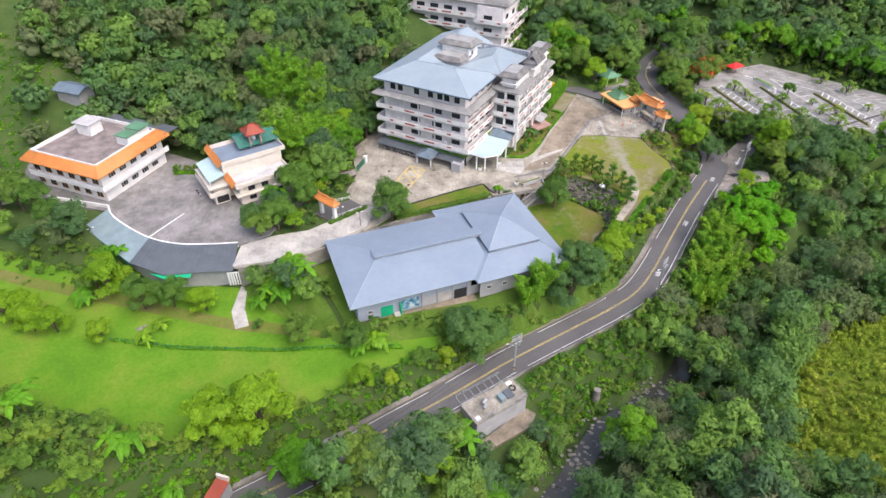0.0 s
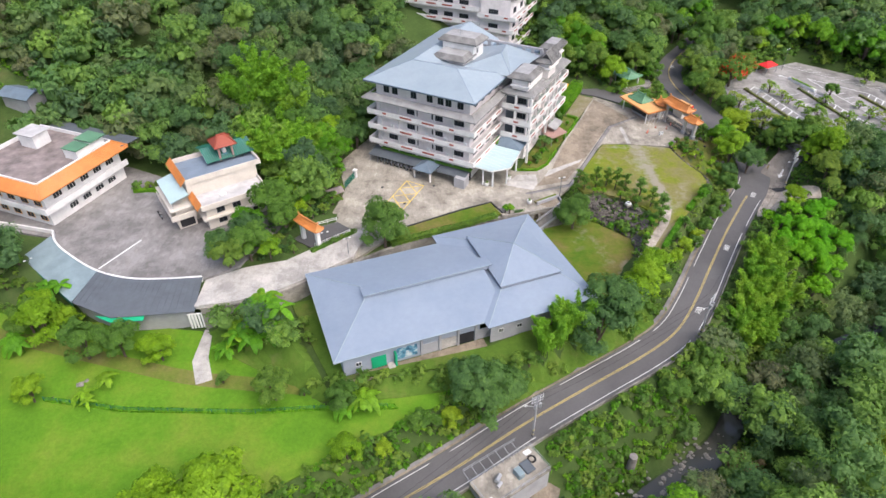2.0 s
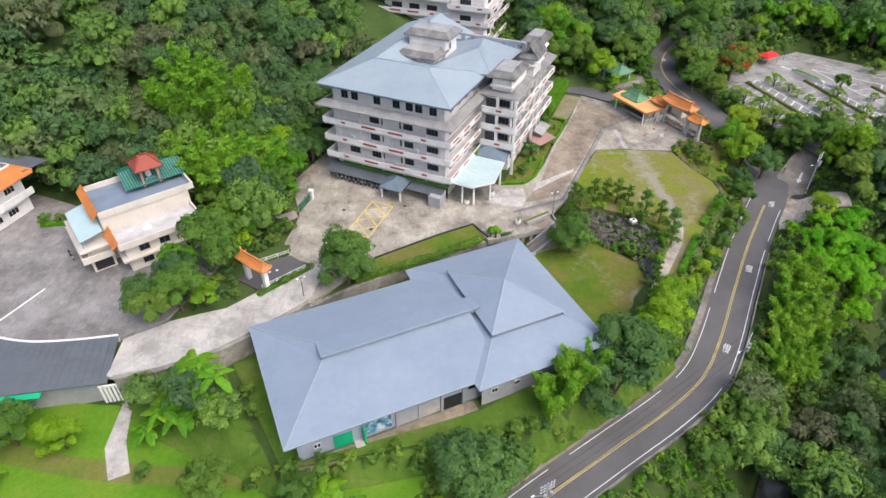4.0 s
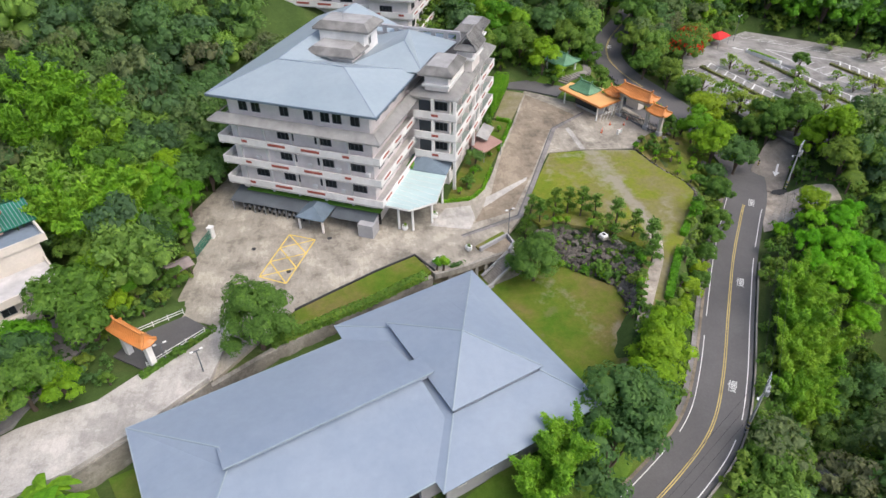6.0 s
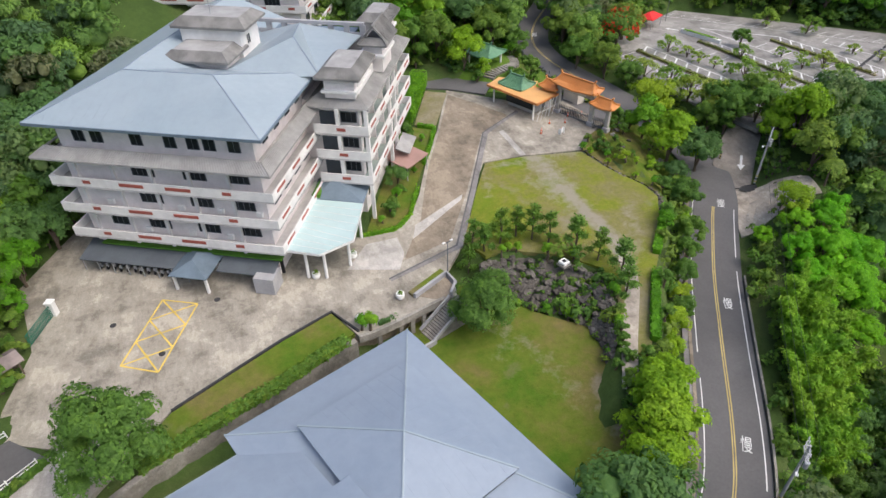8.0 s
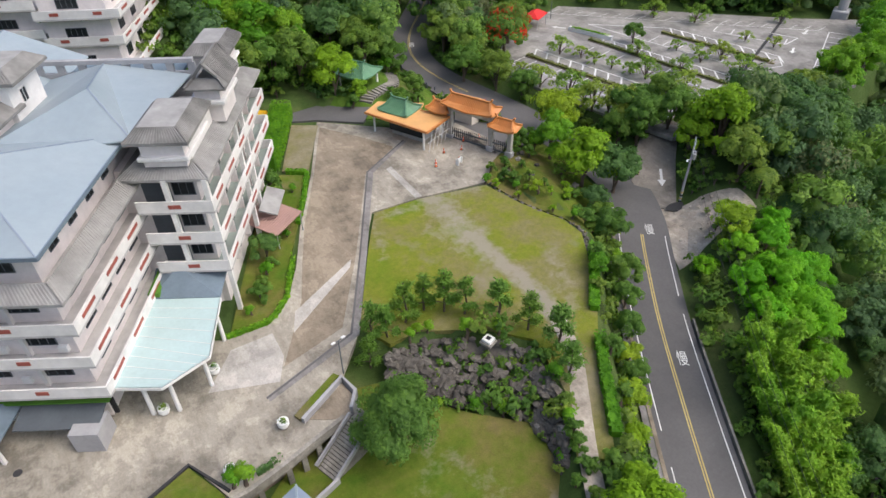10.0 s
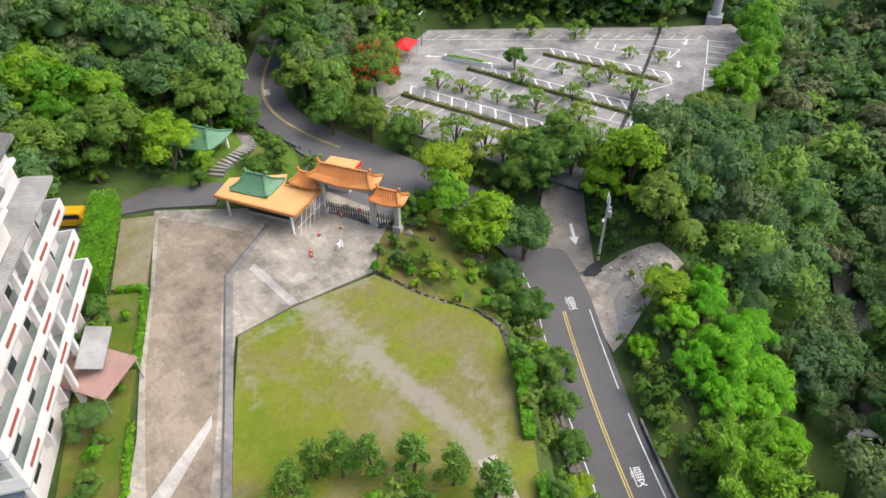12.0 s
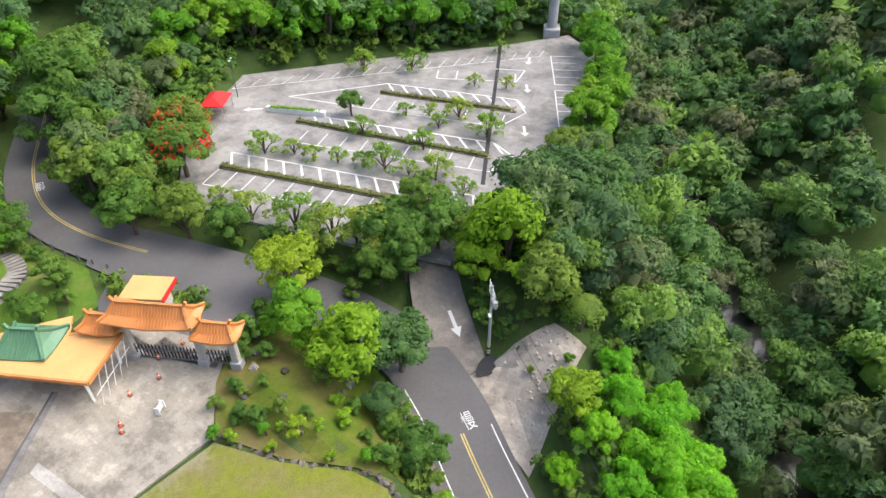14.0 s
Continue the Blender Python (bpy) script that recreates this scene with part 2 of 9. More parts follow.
M["leaf_bright"] = leafy("leaves_bright", (0.1, 0.27, 0.012), (0.14, 0.35, 0.016), (0.22, 0.38, 0.022))
M["leaf_yellow"] = leafy("leaves_yellow", (0.19, 0.35, 0.014), (0.24, 0.41, 0.016), (0.3, 0.42, 0.024))
M["leaf_bamboo"] = leafy("leaves_bamboo", (0.155, 0.33, 0.022), (0.2, 0.4, 0.026), (0.25, 0.42, 0.034))
M["leaf_vine"] = leafy("leaves_vine", (0.115, 0.37, 0.008), (0.15, 0.43, 0.01), (0.21, 0.46, 0.014))
M["leaf_scrub"] = leafy("leaves_scrub", (0.13, 0.15, 0.05), (0.17, 0.2, 0.06), (0.24, 0.24, 0.09))
M["leaf_grass"] = leafy("leaves_tall_grass", (0.24, 0.34, 0.03), (0.3, 0.4, 0.036), (0.37, 0.43, 0.05))
M["leaf_round"] = leafy("leaves_round", (0.12, 0.23, 0.045), (0.14, 0.27, 0.045), (0.17, 0.29, 0.05))
M["leaf_open"] = leafy("leaves_open", (0.161, 0.287, 0.040), (0.207, 0.345, 0.046), (0.287, 0.368, 0.057))
M["leaf_dry"] = leafy("leaves_dry", (0.180, 0.144, 0.072), (0.228, 0.180, 0.096), (0.288, 0.228, 0.120))
M["flower_red"] = leafy("flowers_red", (0.5, 0.03, 0.015), (0.62, 0.05, 0.02), (0.5, 0.1, 0.03))


# ---- small tools ----
def part(name, bm, mat, parent=None, label="", smooth=False):
    """Links a bmesh as one mesh object under a thing or a part."""
    me = bpy.data.meshes.new(name)
    bmesh.ops.recalc_face_normals(bm, faces=bm.faces)
    bm.to_mesh(me)
    bm.free()
    me.materials.append(M[mat])
    if smooth:
        me.polygons.foreach_set("use_smooth", [True] * len(me.polygons))
    ob = new(name, me)
    ob.parent = parent
    if label:
        tagged(ob, label)
    return ob


def shared(name, ob, m, parent):
    """Another object on the mesh of ob."""
    o = new(name, ob.data)
    o.parent = parent
    o.matrix_basis = m
    return o


def thing(name, label, category, at=(0, 0, 0), rz=0.0, group="", kind=""):
    e = new(name)
    e.matrix_basis = pose(*at, 0, 0, rz)
    e.empty_display_size = 0.5
    return tagged(e, label, category, group, kind)


def solid(name, bm, mat, label, category="", group="", kind="", smooth=False):
    """A thing that is one mesh."""
    return tagged(part(name, bm, mat, smooth=smooth), label, category, group, kind)


def bx(bm, x0, y0, z0, x1, y1, z1):
    v = [bm.verts.new(p) for p in ((x0, y0, z0), (x1, y0, z0), (x1, y1, z0), (x0, y1, z0), (x0, y0, z1), (x1, y0, z1), (x1, y1, z1), (x0, y1, z1))]
    for q in ((0, 3, 2, 1), (4, 5, 6, 7), (0, 1, 5, 4), (1, 2, 6, 5), (2, 3, 7, 6), (3, 0, 4, 7)):
        bm.faces.new([v[i] for i in q])
    return bm


def B(*boxes):
    bm = bmesh.new()
    for b in boxes:
        bx(bm, *b)
    return bm


def bevelled(bm, w):
    bmesh.ops.bevel(bm, geom=bm.edges[:], offset=w, segments=1, affect="EDGES")
    return bm


def prism(bm, pts, z0, z1):
    """Upright prism; z0 and z1 are numbers or functions of x, y."""
    f0 = z0 if callable(z0) else (lambda x, y: z0)
    f1 = z1 if callable(z1) else (lambda x, y: z1)
    lo = [bm.verts.new((x, y, f0(x, y))) for x, y in pts]
    hi = [bm.verts.new((x, y, f1(x, y))) for x, y in pts]
    bm.faces.new(hi)
    bm.faces.new(lo[::-1])
    n = len(pts)
    for i in range(n):
        bm.faces.new((lo[i], lo[(i + 1) % n], hi[(i + 1) % n], hi[i]))
    return bm


def bar(bm, a, b, w, h=None):
    """A square bar from a to b."""
    a, b = Vector(a), Vector(b)
    d = (b - a).normalized()
    s = d.cross(Vector((0, 0, 1)))
    if s.length < 1e-3:
        s = Vector((1, 0, 0))
    s.normalize()
    u = s.cross(d)
    h = h or w
    c = [(-w / 2, -h / 2), (w / 2, -h / 2), (w / 2, h / 2), (-w / 2, h / 2)]
    lo = [bm.verts.new(a + s * i + u * j) for i, j in c]
    hi = [bm.verts.new(b + s * i + u * j) for i, j in c]
    bm.faces.new(lo[::-1]), bm.faces.new(hi)
    for i in range(4):
        bm.faces.new((lo[i], lo[(i + 1) % 4], hi[(i + 1) % 4], hi[i]))
    return bm


def tube(bm, pts, radii, n=7):
    """A tapered tube through points."""
    rings = []
    for i, (p, r) in enumerate(zip(pts, radii)):
        p = Vector(p)
        d = (Vector(pts[min(i + 1, len(pts) - 1)]) - Vector(pts[max(i - 1, 0)])).normalized()
        s = d.orthogonal().normalized()
        u = d.cross(s)
        rings.append([bm.verts.new(p + (s * math.cos(k * math.tau / n) + u * math.sin(k * math.tau / n)) * r) for k in range(n)])
    for a, b in zip(rings, rings[1:]):
        for k in range(n):
            bm.faces.new((a[k], a[(k + 1) % n], b[(k + 1) % n], b[k]))
    bm.faces.new(rings[0][::-1]), bm.faces.new(rings[-1])
    return bm


def sheet(bm, faces, thick=0.12):
    """Closed thin solid from upper faces given as lists of points."""
    top = [bm.faces.new([bm.verts.new(p) for p in f]) for f in faces]
    bmesh.ops.remove_doubles(bm, verts=bm.verts[:], dist=0.005)
    r = bmesh.ops.extrude_face_region(bm, geom=[f for f in bm.faces])
    bmesh.ops.translate(bm, verts=[v for v in r["geom"] if isinstance(v, bmesh.types.BMVert)], vec=(0, 0, -thick))
    return bm


def arc_line(pts, steps=6):
    """A smooth curve through points (Catmull-Rom)."""
    p = [np.array(q, float) for q in pts]
    p = [2 * p[0] - p[1]] + p + [2 * p[-1] - p[-2]]
    out = []
    for i in range(1, len(p) - 2):
        for k in range(steps):
            t = k / steps
            out.append(0.5 * (2 * p[i] + (p[i + 1] - p[i - 1]) * t + (2 * p[i - 1] - 5 * p[i] + 4 * p[i + 1] - p[i + 2]) * t * t + (3 * p[i] - p[i - 1] - 3 * p[i + 1] + p[i + 2]) * t ** 3))
    out.append(p[-2])
    return out


def smooth01(t):
    t = np.clip(t, 0, 1)
    return t * t * (3 - 2 * t)


def line_dist(x, y, pts):
    """Distance to a polyline, its third coordinate at the nearest place, and the side (plus: to its left)."""
    best = np.full(np.shape(x), 1e9)
    z, side = np.zeros(np.shape(x)), np.zeros(np.shape(x))
    for a, b in zip(pts, pts[1:]):
        dx, dy = b[0] - a[0], b[1] - a[1]
        t = np.clip(((x - a[0]) * dx + (y - a[1]) * dy) / (dx * dx + dy * dy), 0, 1)
        ex, ey = x - a[0] - t * dx, y - a[1] - t * dy
        d = np.hypot(ex, ey)
        m = d < best
        best = np.where(m, d, best)
        z = np.where(m, a[2] + t * (b[2] - a[2]), z)
        side = np.where(m, np.sign(dx * ey - dy * ex), side)
    return best, z, side


def inside(x, y, poly):
    c = np.zeros(np.shape(x), bool)
    for (x0, y0), (x1, y1) in zip(poly, poly[1:] + poly[:1]):
        if y0 != y1:
            c ^= ((y0 > y) != (y1 > y)) & (x < (x1 - x0) * (y - y0) / (y1 - y0) + x0)
    return c


def poly_dist(x, y, poly):
    """Distance outside a polygon; nought inside."""
    d = line_dist(x, y, [(*p, 0) for p in poly + poly[:1]])[0]
    return np.where(inside(x, y, poly), 0.0, d)


# ---- the lie of the land ----
ROAD = arc_line([(-75, 30, -9.5), (-55, 46.5, -8), (-32.7, 59.4, -6.2), (-17.9, 67.5, -4.9), (-8.9, 73.0, -4.0), (1.8, 79.4, -3.0), (13.3, 86.9, -2.0), (25.9, 94.3, -1.0), (36.5, 100.4, -0.1),
                 (43.5, 105.6, 0.4), (49.0, 112.6, 1.0), (56.2, 124.0, 1.8), (63.0, 134.6, 2.6), (69.4, 143.6, 3.6), (74.0, 150.0, 4.4), (77.0, 157.0, 5.2),
                 (77.3, 166.0, 6.1), (75.6, 175.5, 6.8), (73.0, 186.0, 7.5), (69.8, 198.0, 8.2), (69.8, 208.0, 8.8), (73.5, 216.5, 9.6), (80.0, 224.0, 11.0), (88, 232, 13), (98, 240, 15)])
RIVER = arc_line([(-60, -10, -15.5), (-30, 20, -14), (5, 48, -12.5), (22.7, 65.0, -11.5), (32, 77, -11.2), (47.5, 87.1, -10.8), (60, 101, -10.3), (84, 112, -9.6), (110, 124, -8.5), (150, 144.6, -6.8), (190, 163, -5.4), (250, 205, -3), (330, 270, 0)], 4)
HILL_W = [(-300, 110, 0), (-150, 135, 0), (-108, 150, 0), (-76, 156, 0), (-60, 148, 0), (-38, 144, 0), (-27, 150, 0), (-22, 176, 0), (0, 186, 0), (22, 194, 0), (44, 206, 0), (60, 216, 0), (75, 236, 0), (95, 260, 0), (150, 290, 0), (320, 330, 0)]
HILL_N = [(90, 226, 0), (112, 221, 0), (130, 205, 0), (152, 190, 0), (172, 180, 0), (260, 230, 0)]


def plaza_z(x, y):
    return 7.0 + 0.0333 * (y - 143)


def flat(z):
    return lambda x, y: z + 0 * x


def field_z(x, y):
    return 1.7 + 0.085 * (y - 90)


def ramp_z(x, y):
    return 8.2 - 1.4 * smooth01((x + 40) / 25)


PLAZA = [(-27, 158), (-25.5, 137), (-21, 134), (-16, 131), (-20, 120.3), (-13, 123), (-2, 128.0), (12.5, 134.6), (16.5, 138), (29, 145), (31.6, 146.6), (32.4, 144.0), (35.8, 144.0), (42.0, 140.8), (46.0, 136.4), (44, 129), (40.4, 123.6), (36.4, 117.6),
         (40.6, 116.4), (46, 123.2), (53, 133.5), (63, 146), (63.5, 151), (60.5, 158), (62, 164), (67, 170), (66, 178), (58, 190), (46, 197), (36, 197), (20, 190), (-20, 175)]
HALL_GROUND = [(-31.3, 108.3), (-19.5, 91.5), (8, 95), (30, 102), (39, 117), (42.5, 126), (35.5, 135), (31, 143), (25.5, 144), (13, 135.0), (-2, 128.2), (-10.3, 124.4), (-18.3, 119.5), (-25.4, 112.8)]
YARD = [(-46, 112.3), (-60, 111.9), (-67.2, 114.4), (-75.2, 119.9), (-81.2, 125.5), (-108, 133), (-112, 150), (-76, 154), (-60, 146), (-38, 142), (-33, 132), (-40, 116)]
RAMP = [(-45.5, 105), (-43.5, 104.6), (-38.3, 105.7), (-31.6, 108.9), (-25.8, 113.5), (-18.7, 120.3), (-15.6, 132.3), (-24.5, 125.2), (-31.5, 118.6), (-39.4, 115.8), (-45.5, 112.3)]
FIELD = [(-135, 98), (-112, 84), (-84, 75), (-66, 72.5), (-50, 66.5), (-33, 69.6), (-16, 79.6), (-0.5, 88.6), (0, 90.6), (-20, 88), (-45, 104), (-80, 108), (-110, 118)]
PARK = [(80, 195), (92, 208), (113, 217), (131, 201.5), (151, 183), (162, 175), (155, 166), (130, 155), (112, 157), (94, 157), (88, 158), (84, 172), (81, 186)]


YARD_IN = [(-46, 115.2), (-60, 114.9), (-66.4, 117.2), (-73.6, 122.2), (-79.4, 128.2), (-107, 135.6), (-112, 150), (-76, 154), (-60, 146), (-38, 142), (-33, 132), (-40, 117)]
PLAZA_IN = [(-27, 158), (-25.5, 137), (-21, 134), (-16, 131), (-17, 125.6), (-14, 126.6), (-3.2, 131.4), (11.0, 137.8), (15, 141.0), (28, 147.8)] + PLAZA[10:]
RAMP_IN = [(-44.5, 108), (-38.3, 108.4), (-32.6, 111.4), (-27.4, 115.7), (-20.6, 122.2), (-16.6, 131), (-24.5, 125.2), (-31.5, 118.6), (-39.4, 115.8), (-45.5, 112.3)]
ROCK = [(31.6, 142.2), (35.4, 142.4), (41.0, 139.2), (44.2, 135.8), (42.8, 130.8), (40.6, 126), (39.6, 124.4), (40.4, 130), (38.0, 133.8), (34.4, 136), (31.4, 140.4)]
BRANCH_AREA = [(77.2, 150.0), (80.6, 148.9), (86.5, 155.4), (92.4, 161), (89, 164.8), (83.2, 160.4), (78.6, 156.2)]


PUMP_YARD = [(3.4, 73.0), (7.4, 67.6), (19.6, 74.8), (18.0, 80.0), (15.6, 79.0), (6.6, 72.8)]
LANE = [(-23.0, 132.4), (-29.2, 129.8), (-31.5, 126.5), (-28, 123.6), (-19.8, 129.0)]
RAMP_EDGE = [(-33, 109.6), (-26.4, 114.4), (-19.4, 121.2), (-14, 124.4), (-10.6, 126.4), (-13.4, 127.6), (-18.6, 123.4), (-22, 121.6), (-27, 117), (-33, 113)]
CORNER = [(-24.8, 139), (-24.2, 133.4), (-19.6, 130.2), (-20.4, 123.4), (-18.4, 122.2), (-13.4, 127.2), (-8.6, 132), (-12, 142)]


def branch_z(x, y):
    return 4.3 + 0.3 * np.maximum(0.0, (x - 78) * 0.69 + (y - 149.5) * 0.72 - 2.0)


APRON = [(60, 172), (63.2, 169.8), (66, 171), (71, 172.6), (73, 175.2), (78, 177), (76.5, 186), (72, 198), (66, 197), (66, 191), (62, 188), (60, 184)]


def apron_z(x, y):
    """From the courtyard's level down to the road."""
    d, zr, _ = line_dist(x, y, ROAD)
    return zr + (plaza_z(x, y) - zr) * smooth01((d - 3.6) / 8)


def land(x, y):
    """Height of the ground."""
    x, y = np.asarray(x, float), np.asarray(y, float)
    z = np.clip(3.2 + 0.075 * (y - 108), -7, 14) + 0.0 * x
    d, _, side = line_dist(x, y, HILL_W)
    up = np.where(side > 0, d, 0.0)
    z = z + 62 * (1 - np.exp(-up * 0.5 / 62))
    d, _, side = line_dist(x, y, HILL_N)
    up = np.where((side > 0) & (x > 80), d, 0.0)
    z = np.maximum(z, 8 + 50 * (1 - np.exp(-up * 0.45 / 50)) * (up > 0))
    d, zr, side = line_dist(x, y, RIVER)
    east = zr + 0.3 + 75 * (1 - np.exp(-np.maximum(d - 5, 0) * 0.62 / 75))
    west = zr + (z - zr) * smooth01((d - 4) / 24)
    z = np.where(side > 0, west, east)
    z = np.where(d < 4.5, zr - 0.5, z)
    d, zr, _ = line_dist(x, y, ROAD)
    z = zr - 0.15 + (z - zr + 0.15) * smooth01((d - 4.2) / 9)
    z = z + 0.5 * np.sin(x * 0.21 + 1.3 * np.sin(y * 0.13)) * np.sin(y * 0.17) * smooth01((d - 6) / 10)
    for poly, fn, b in ((FIELD, field_z, 7), (HALL_GROUND, flat(4.0), 3), (YARD_IN, flat(8.5), 2.2), (PLAZA_IN, plaza_z, 1.6), (RAMP_IN, ramp_z, 1.8), (PARK, flat(9.0), 4), (APRON, apron_z, 2.0), (BRANCH_AREA, branch_z, 3), (LANE, flat(7.0), 1.6), (CORNER, plaza_z, 0.7), (RAMP_EDGE, lambda x, y: ramp_z(x, y) - 1.0, 0.8), (ROCK, flat(3.4), 0.8), (PUMP_YARD, flat(-6.9), 2.0)):
        p = fn(x, y) - 0.25
        z = p + (z - p) * smooth01(poly_dist(x, y, poly) / b)
    z = np.where(inside(x, y, PLAZA), np.minimum(z, plaza_z(x, y) - 0.25), z)
    d, zr, _ = line_dist(x, y, ROAD)
    low = np.minimum(z, zr - 0.3)
    return low + (z - low) * smooth01((d - 4.6) / 3.0)


def ground_at(x, y):
    return float(land(np.array([x]), np.array([y]))[0])


def far_axis(lo, hi, step, end):
    out, s, v = [], step, hi
    while v < end:
        s *= 1.35
        v += s
        out.append(v)
    a, s, v = [], step, lo
    while v > -end:
        s *= 1.35
        v -= s
        a.append(v)
    return np.array(a[::-1] + list(np.arange(lo, hi + 0.01, step)) + out)


gx, gy = far_axis(-140, 200, 1.6, 2400), far_axis(20, 250, 1.6, 2400)
GX, GY = np.meshgrid(gx, gy, indexing="ij")
GZ = land(GX, GY)
nx, ny = GX.shape
idx = np.arange(nx * ny).reshape(nx, ny)
quads = np.stack([idx[:-1, :-1], idx[1:, :-1], idx[1:, 1:], idx[:-1, 1:]], -1).reshape(-1, 4)


def quad_mesh(name, verts, faces, mats, smooth=False, tint=None):
    """A mesh from arrays: vertices n x 3, quads m x 4."""
    me = bpy.data.meshes.new(name)
    me.vertices.add(len(verts))
    me.vertices.foreach_set("co", np.ascontiguousarray(verts, np.float32).ravel())
    me.loops.add(faces.size)
    me.loops.foreach_set("vertex_index", np.ascontiguousarray(faces, np.int32).ravel())
    me.polygons.add(len(faces))
    me.polygons.foreach_set("loop_start", np.arange(0, faces.size, 4, dtype=np.int32))
    if smooth:
        me.polygons.foreach_set("use_smooth", np.ones(len(faces), bool))
    for k in mats:
        me.materials.append(M[k])
    me.update(calc_edges=True)
    if tint is not None:
        a = me.attributes.new("tint", "FLOAT", "POINT")
        a.data.foreach_set("value", np.ascontiguousarray(tint, np.float32))
    return me


ground = new("ground", quad_mesh("ground", np.stack([GX, GY, GZ], -1).reshape(-1, 3), quads, ["soil"], True))
tagged(ground, "hilly ground with undergrowth and bare earth under trees", "ground", kind="structure")


def draped(name, poly, fn, lift, mat, label, category, step=3.0, kind="structure"):
    """A sheet over the ground, with a rim that goes down into it."""
    bm = bmesh.new()
    bm.faces.new([bm.verts.new((x, y, 0)) for x, y in poly])
    if step:
        xs, ys = [p[0] for p in poly], [p[1] for p in poly]
        for k in range(1, int((max(xs) - min(xs)) / step) + 1):
            bmesh.ops.bisect_plane(bm, geom=bm.verts[:] + bm.edges[:] + bm.faces[:], plane_co=(min(xs) + k * step, 0, 0), plane_no=(1, 0, 0))
        for k in range(1, int((max(ys) - min(ys)) / step) + 1):
            bmesh.ops.bisect_plane(bm, geom=bm.verts[:] + bm.edges[:] + bm.faces[:], plane_co=(0, min(ys) + k * step, 0), plane_no=(0, 1, 0))
    rim = [e for e in bm.edges if len(e.link_faces) == 1]
    r = bmesh.ops.extrude_edge_only(bm, edges=rim)
    low = {v for v in r["geom"] if isinstance(v, bmesh.types.BMVert)}
    vs = list(bm.verts)
    zz = fn(np.array([v.co.x for v in vs]), np.array([v.co.y for v in vs])) + lift
    for v, z in zip(vs, zz):
        v.co.z = float(z) - (0.6 if v in low else 0.0)
    return solid(name, bm, mat, label, category, kind=kind)


def strip(name, line, w0, w1, lift, mat, parent=None, label="", dash=None):
    """A ribbon along a line of (x, y, z), between the offsets w0 and w1 (plus: left)."""
    p = np.array(line)
    d = np.gradient(p[:, :2], axis=0)
    d /= np.linalg.norm(d, axis=1)[:, None]
    n = np.stack([-d[:, 1], d[:, 0]], 1)
    bm = bmesh.new()
    a = [bm.verts.new((*(q[:2] + m * w1), q[2] + lift)) for q, m in zip(p, n)]
    b = [bm.verts.new((*(q[:2] + m * w0), q[2] + lift)) for q, m in zip(p, n)]
    for i in range(len(p) - 1):
        if dash is None or i % dash[1] < dash[0]:
            bm.faces.new((b[i], b[i + 1], a[i + 1], a[i]))
    return part(name, bm, mat, parent, label)


def resample(line, step):
    p = np.array(line)
    s = np.concatenate([[0], np.cumsum(np.linalg.norm(np.diff(p[:, :2], axis=0), axis=1))])
    q = np.arange(0, s[-1], step)
    return np.stack([np.interp(q, s, p[:, k]) for k in range(p.shape[1])], 1)

# ---- road, paving, lawns ----
ROAD_F = resample(ROAD, 1.0)
road = thing("road", "grey asphalt two-lane road with worn paint", "road", kind="structure")
strip("surface", ROAD_F, -3.7, 3.6, 0.03, "asphalt", road)
n0 = min(i for i, p in enumerate(ROAD_F) if p[1] > 153)
n1 = min(i for i, p in enumerate(ROAD_F) if p[1] > 190)
ny_ = min(i for i, p in enumerate(ROAD_F) if p[1] > 147.6)
for q in (ROAD_F[:ny_], ROAD_F[n1:]):
    for w0 in (-0.2, 0.06):
        strip("yellow_line", q, w0, w0 + 0.14, 0.05, "line_yellow", road, "worn double yellow centre line")
strip("edge_line", ROAD_F[:ny_], -3.13, -3.0, 0.05, "line_white", road, "worn white edge line", (33, 36))
strip("edge_line", ROAD_F[:n0], 2.98, 3.1, 0.05, "line_white", road, "worn white edge line", (19, 23))
kb = strip("drain_kerb", ROAD_F[:n0], 3.6, 4.0, 0.1, "concrete_dark", road, "stained concrete drain")
strip("shoulder", ROAD_F[:n0], 4.0, 4.7, 0.0, "yard", road, "dusty gravel shoulder")
E_EDGE = [p for p in ROAD_F if p[1] < 135]
bm = bmesh.new()
pa = np.array(E_EDGE)
dd = np.gradient(pa[:, :2], axis=0)
dd /= np.linalg.norm(dd, axis=1)[:, None]
outer = np.column_stack([pa[:, 0] + dd[:, 1] * 3.95, pa[:, 1] - dd[:, 0] * 3.95, pa[:, 2]])
for a, b in zip(outer[::2], outer[2::2]):
    bar(bm, (a[0], a[1], a[2] + 0.02), (b[0], b[1], b[2] + 0.02), 0.24, 0.8)
solid("roadside_wall", bm, "wallstone", "low weathered concrete wall along the road edge", "wall", kind="structure")

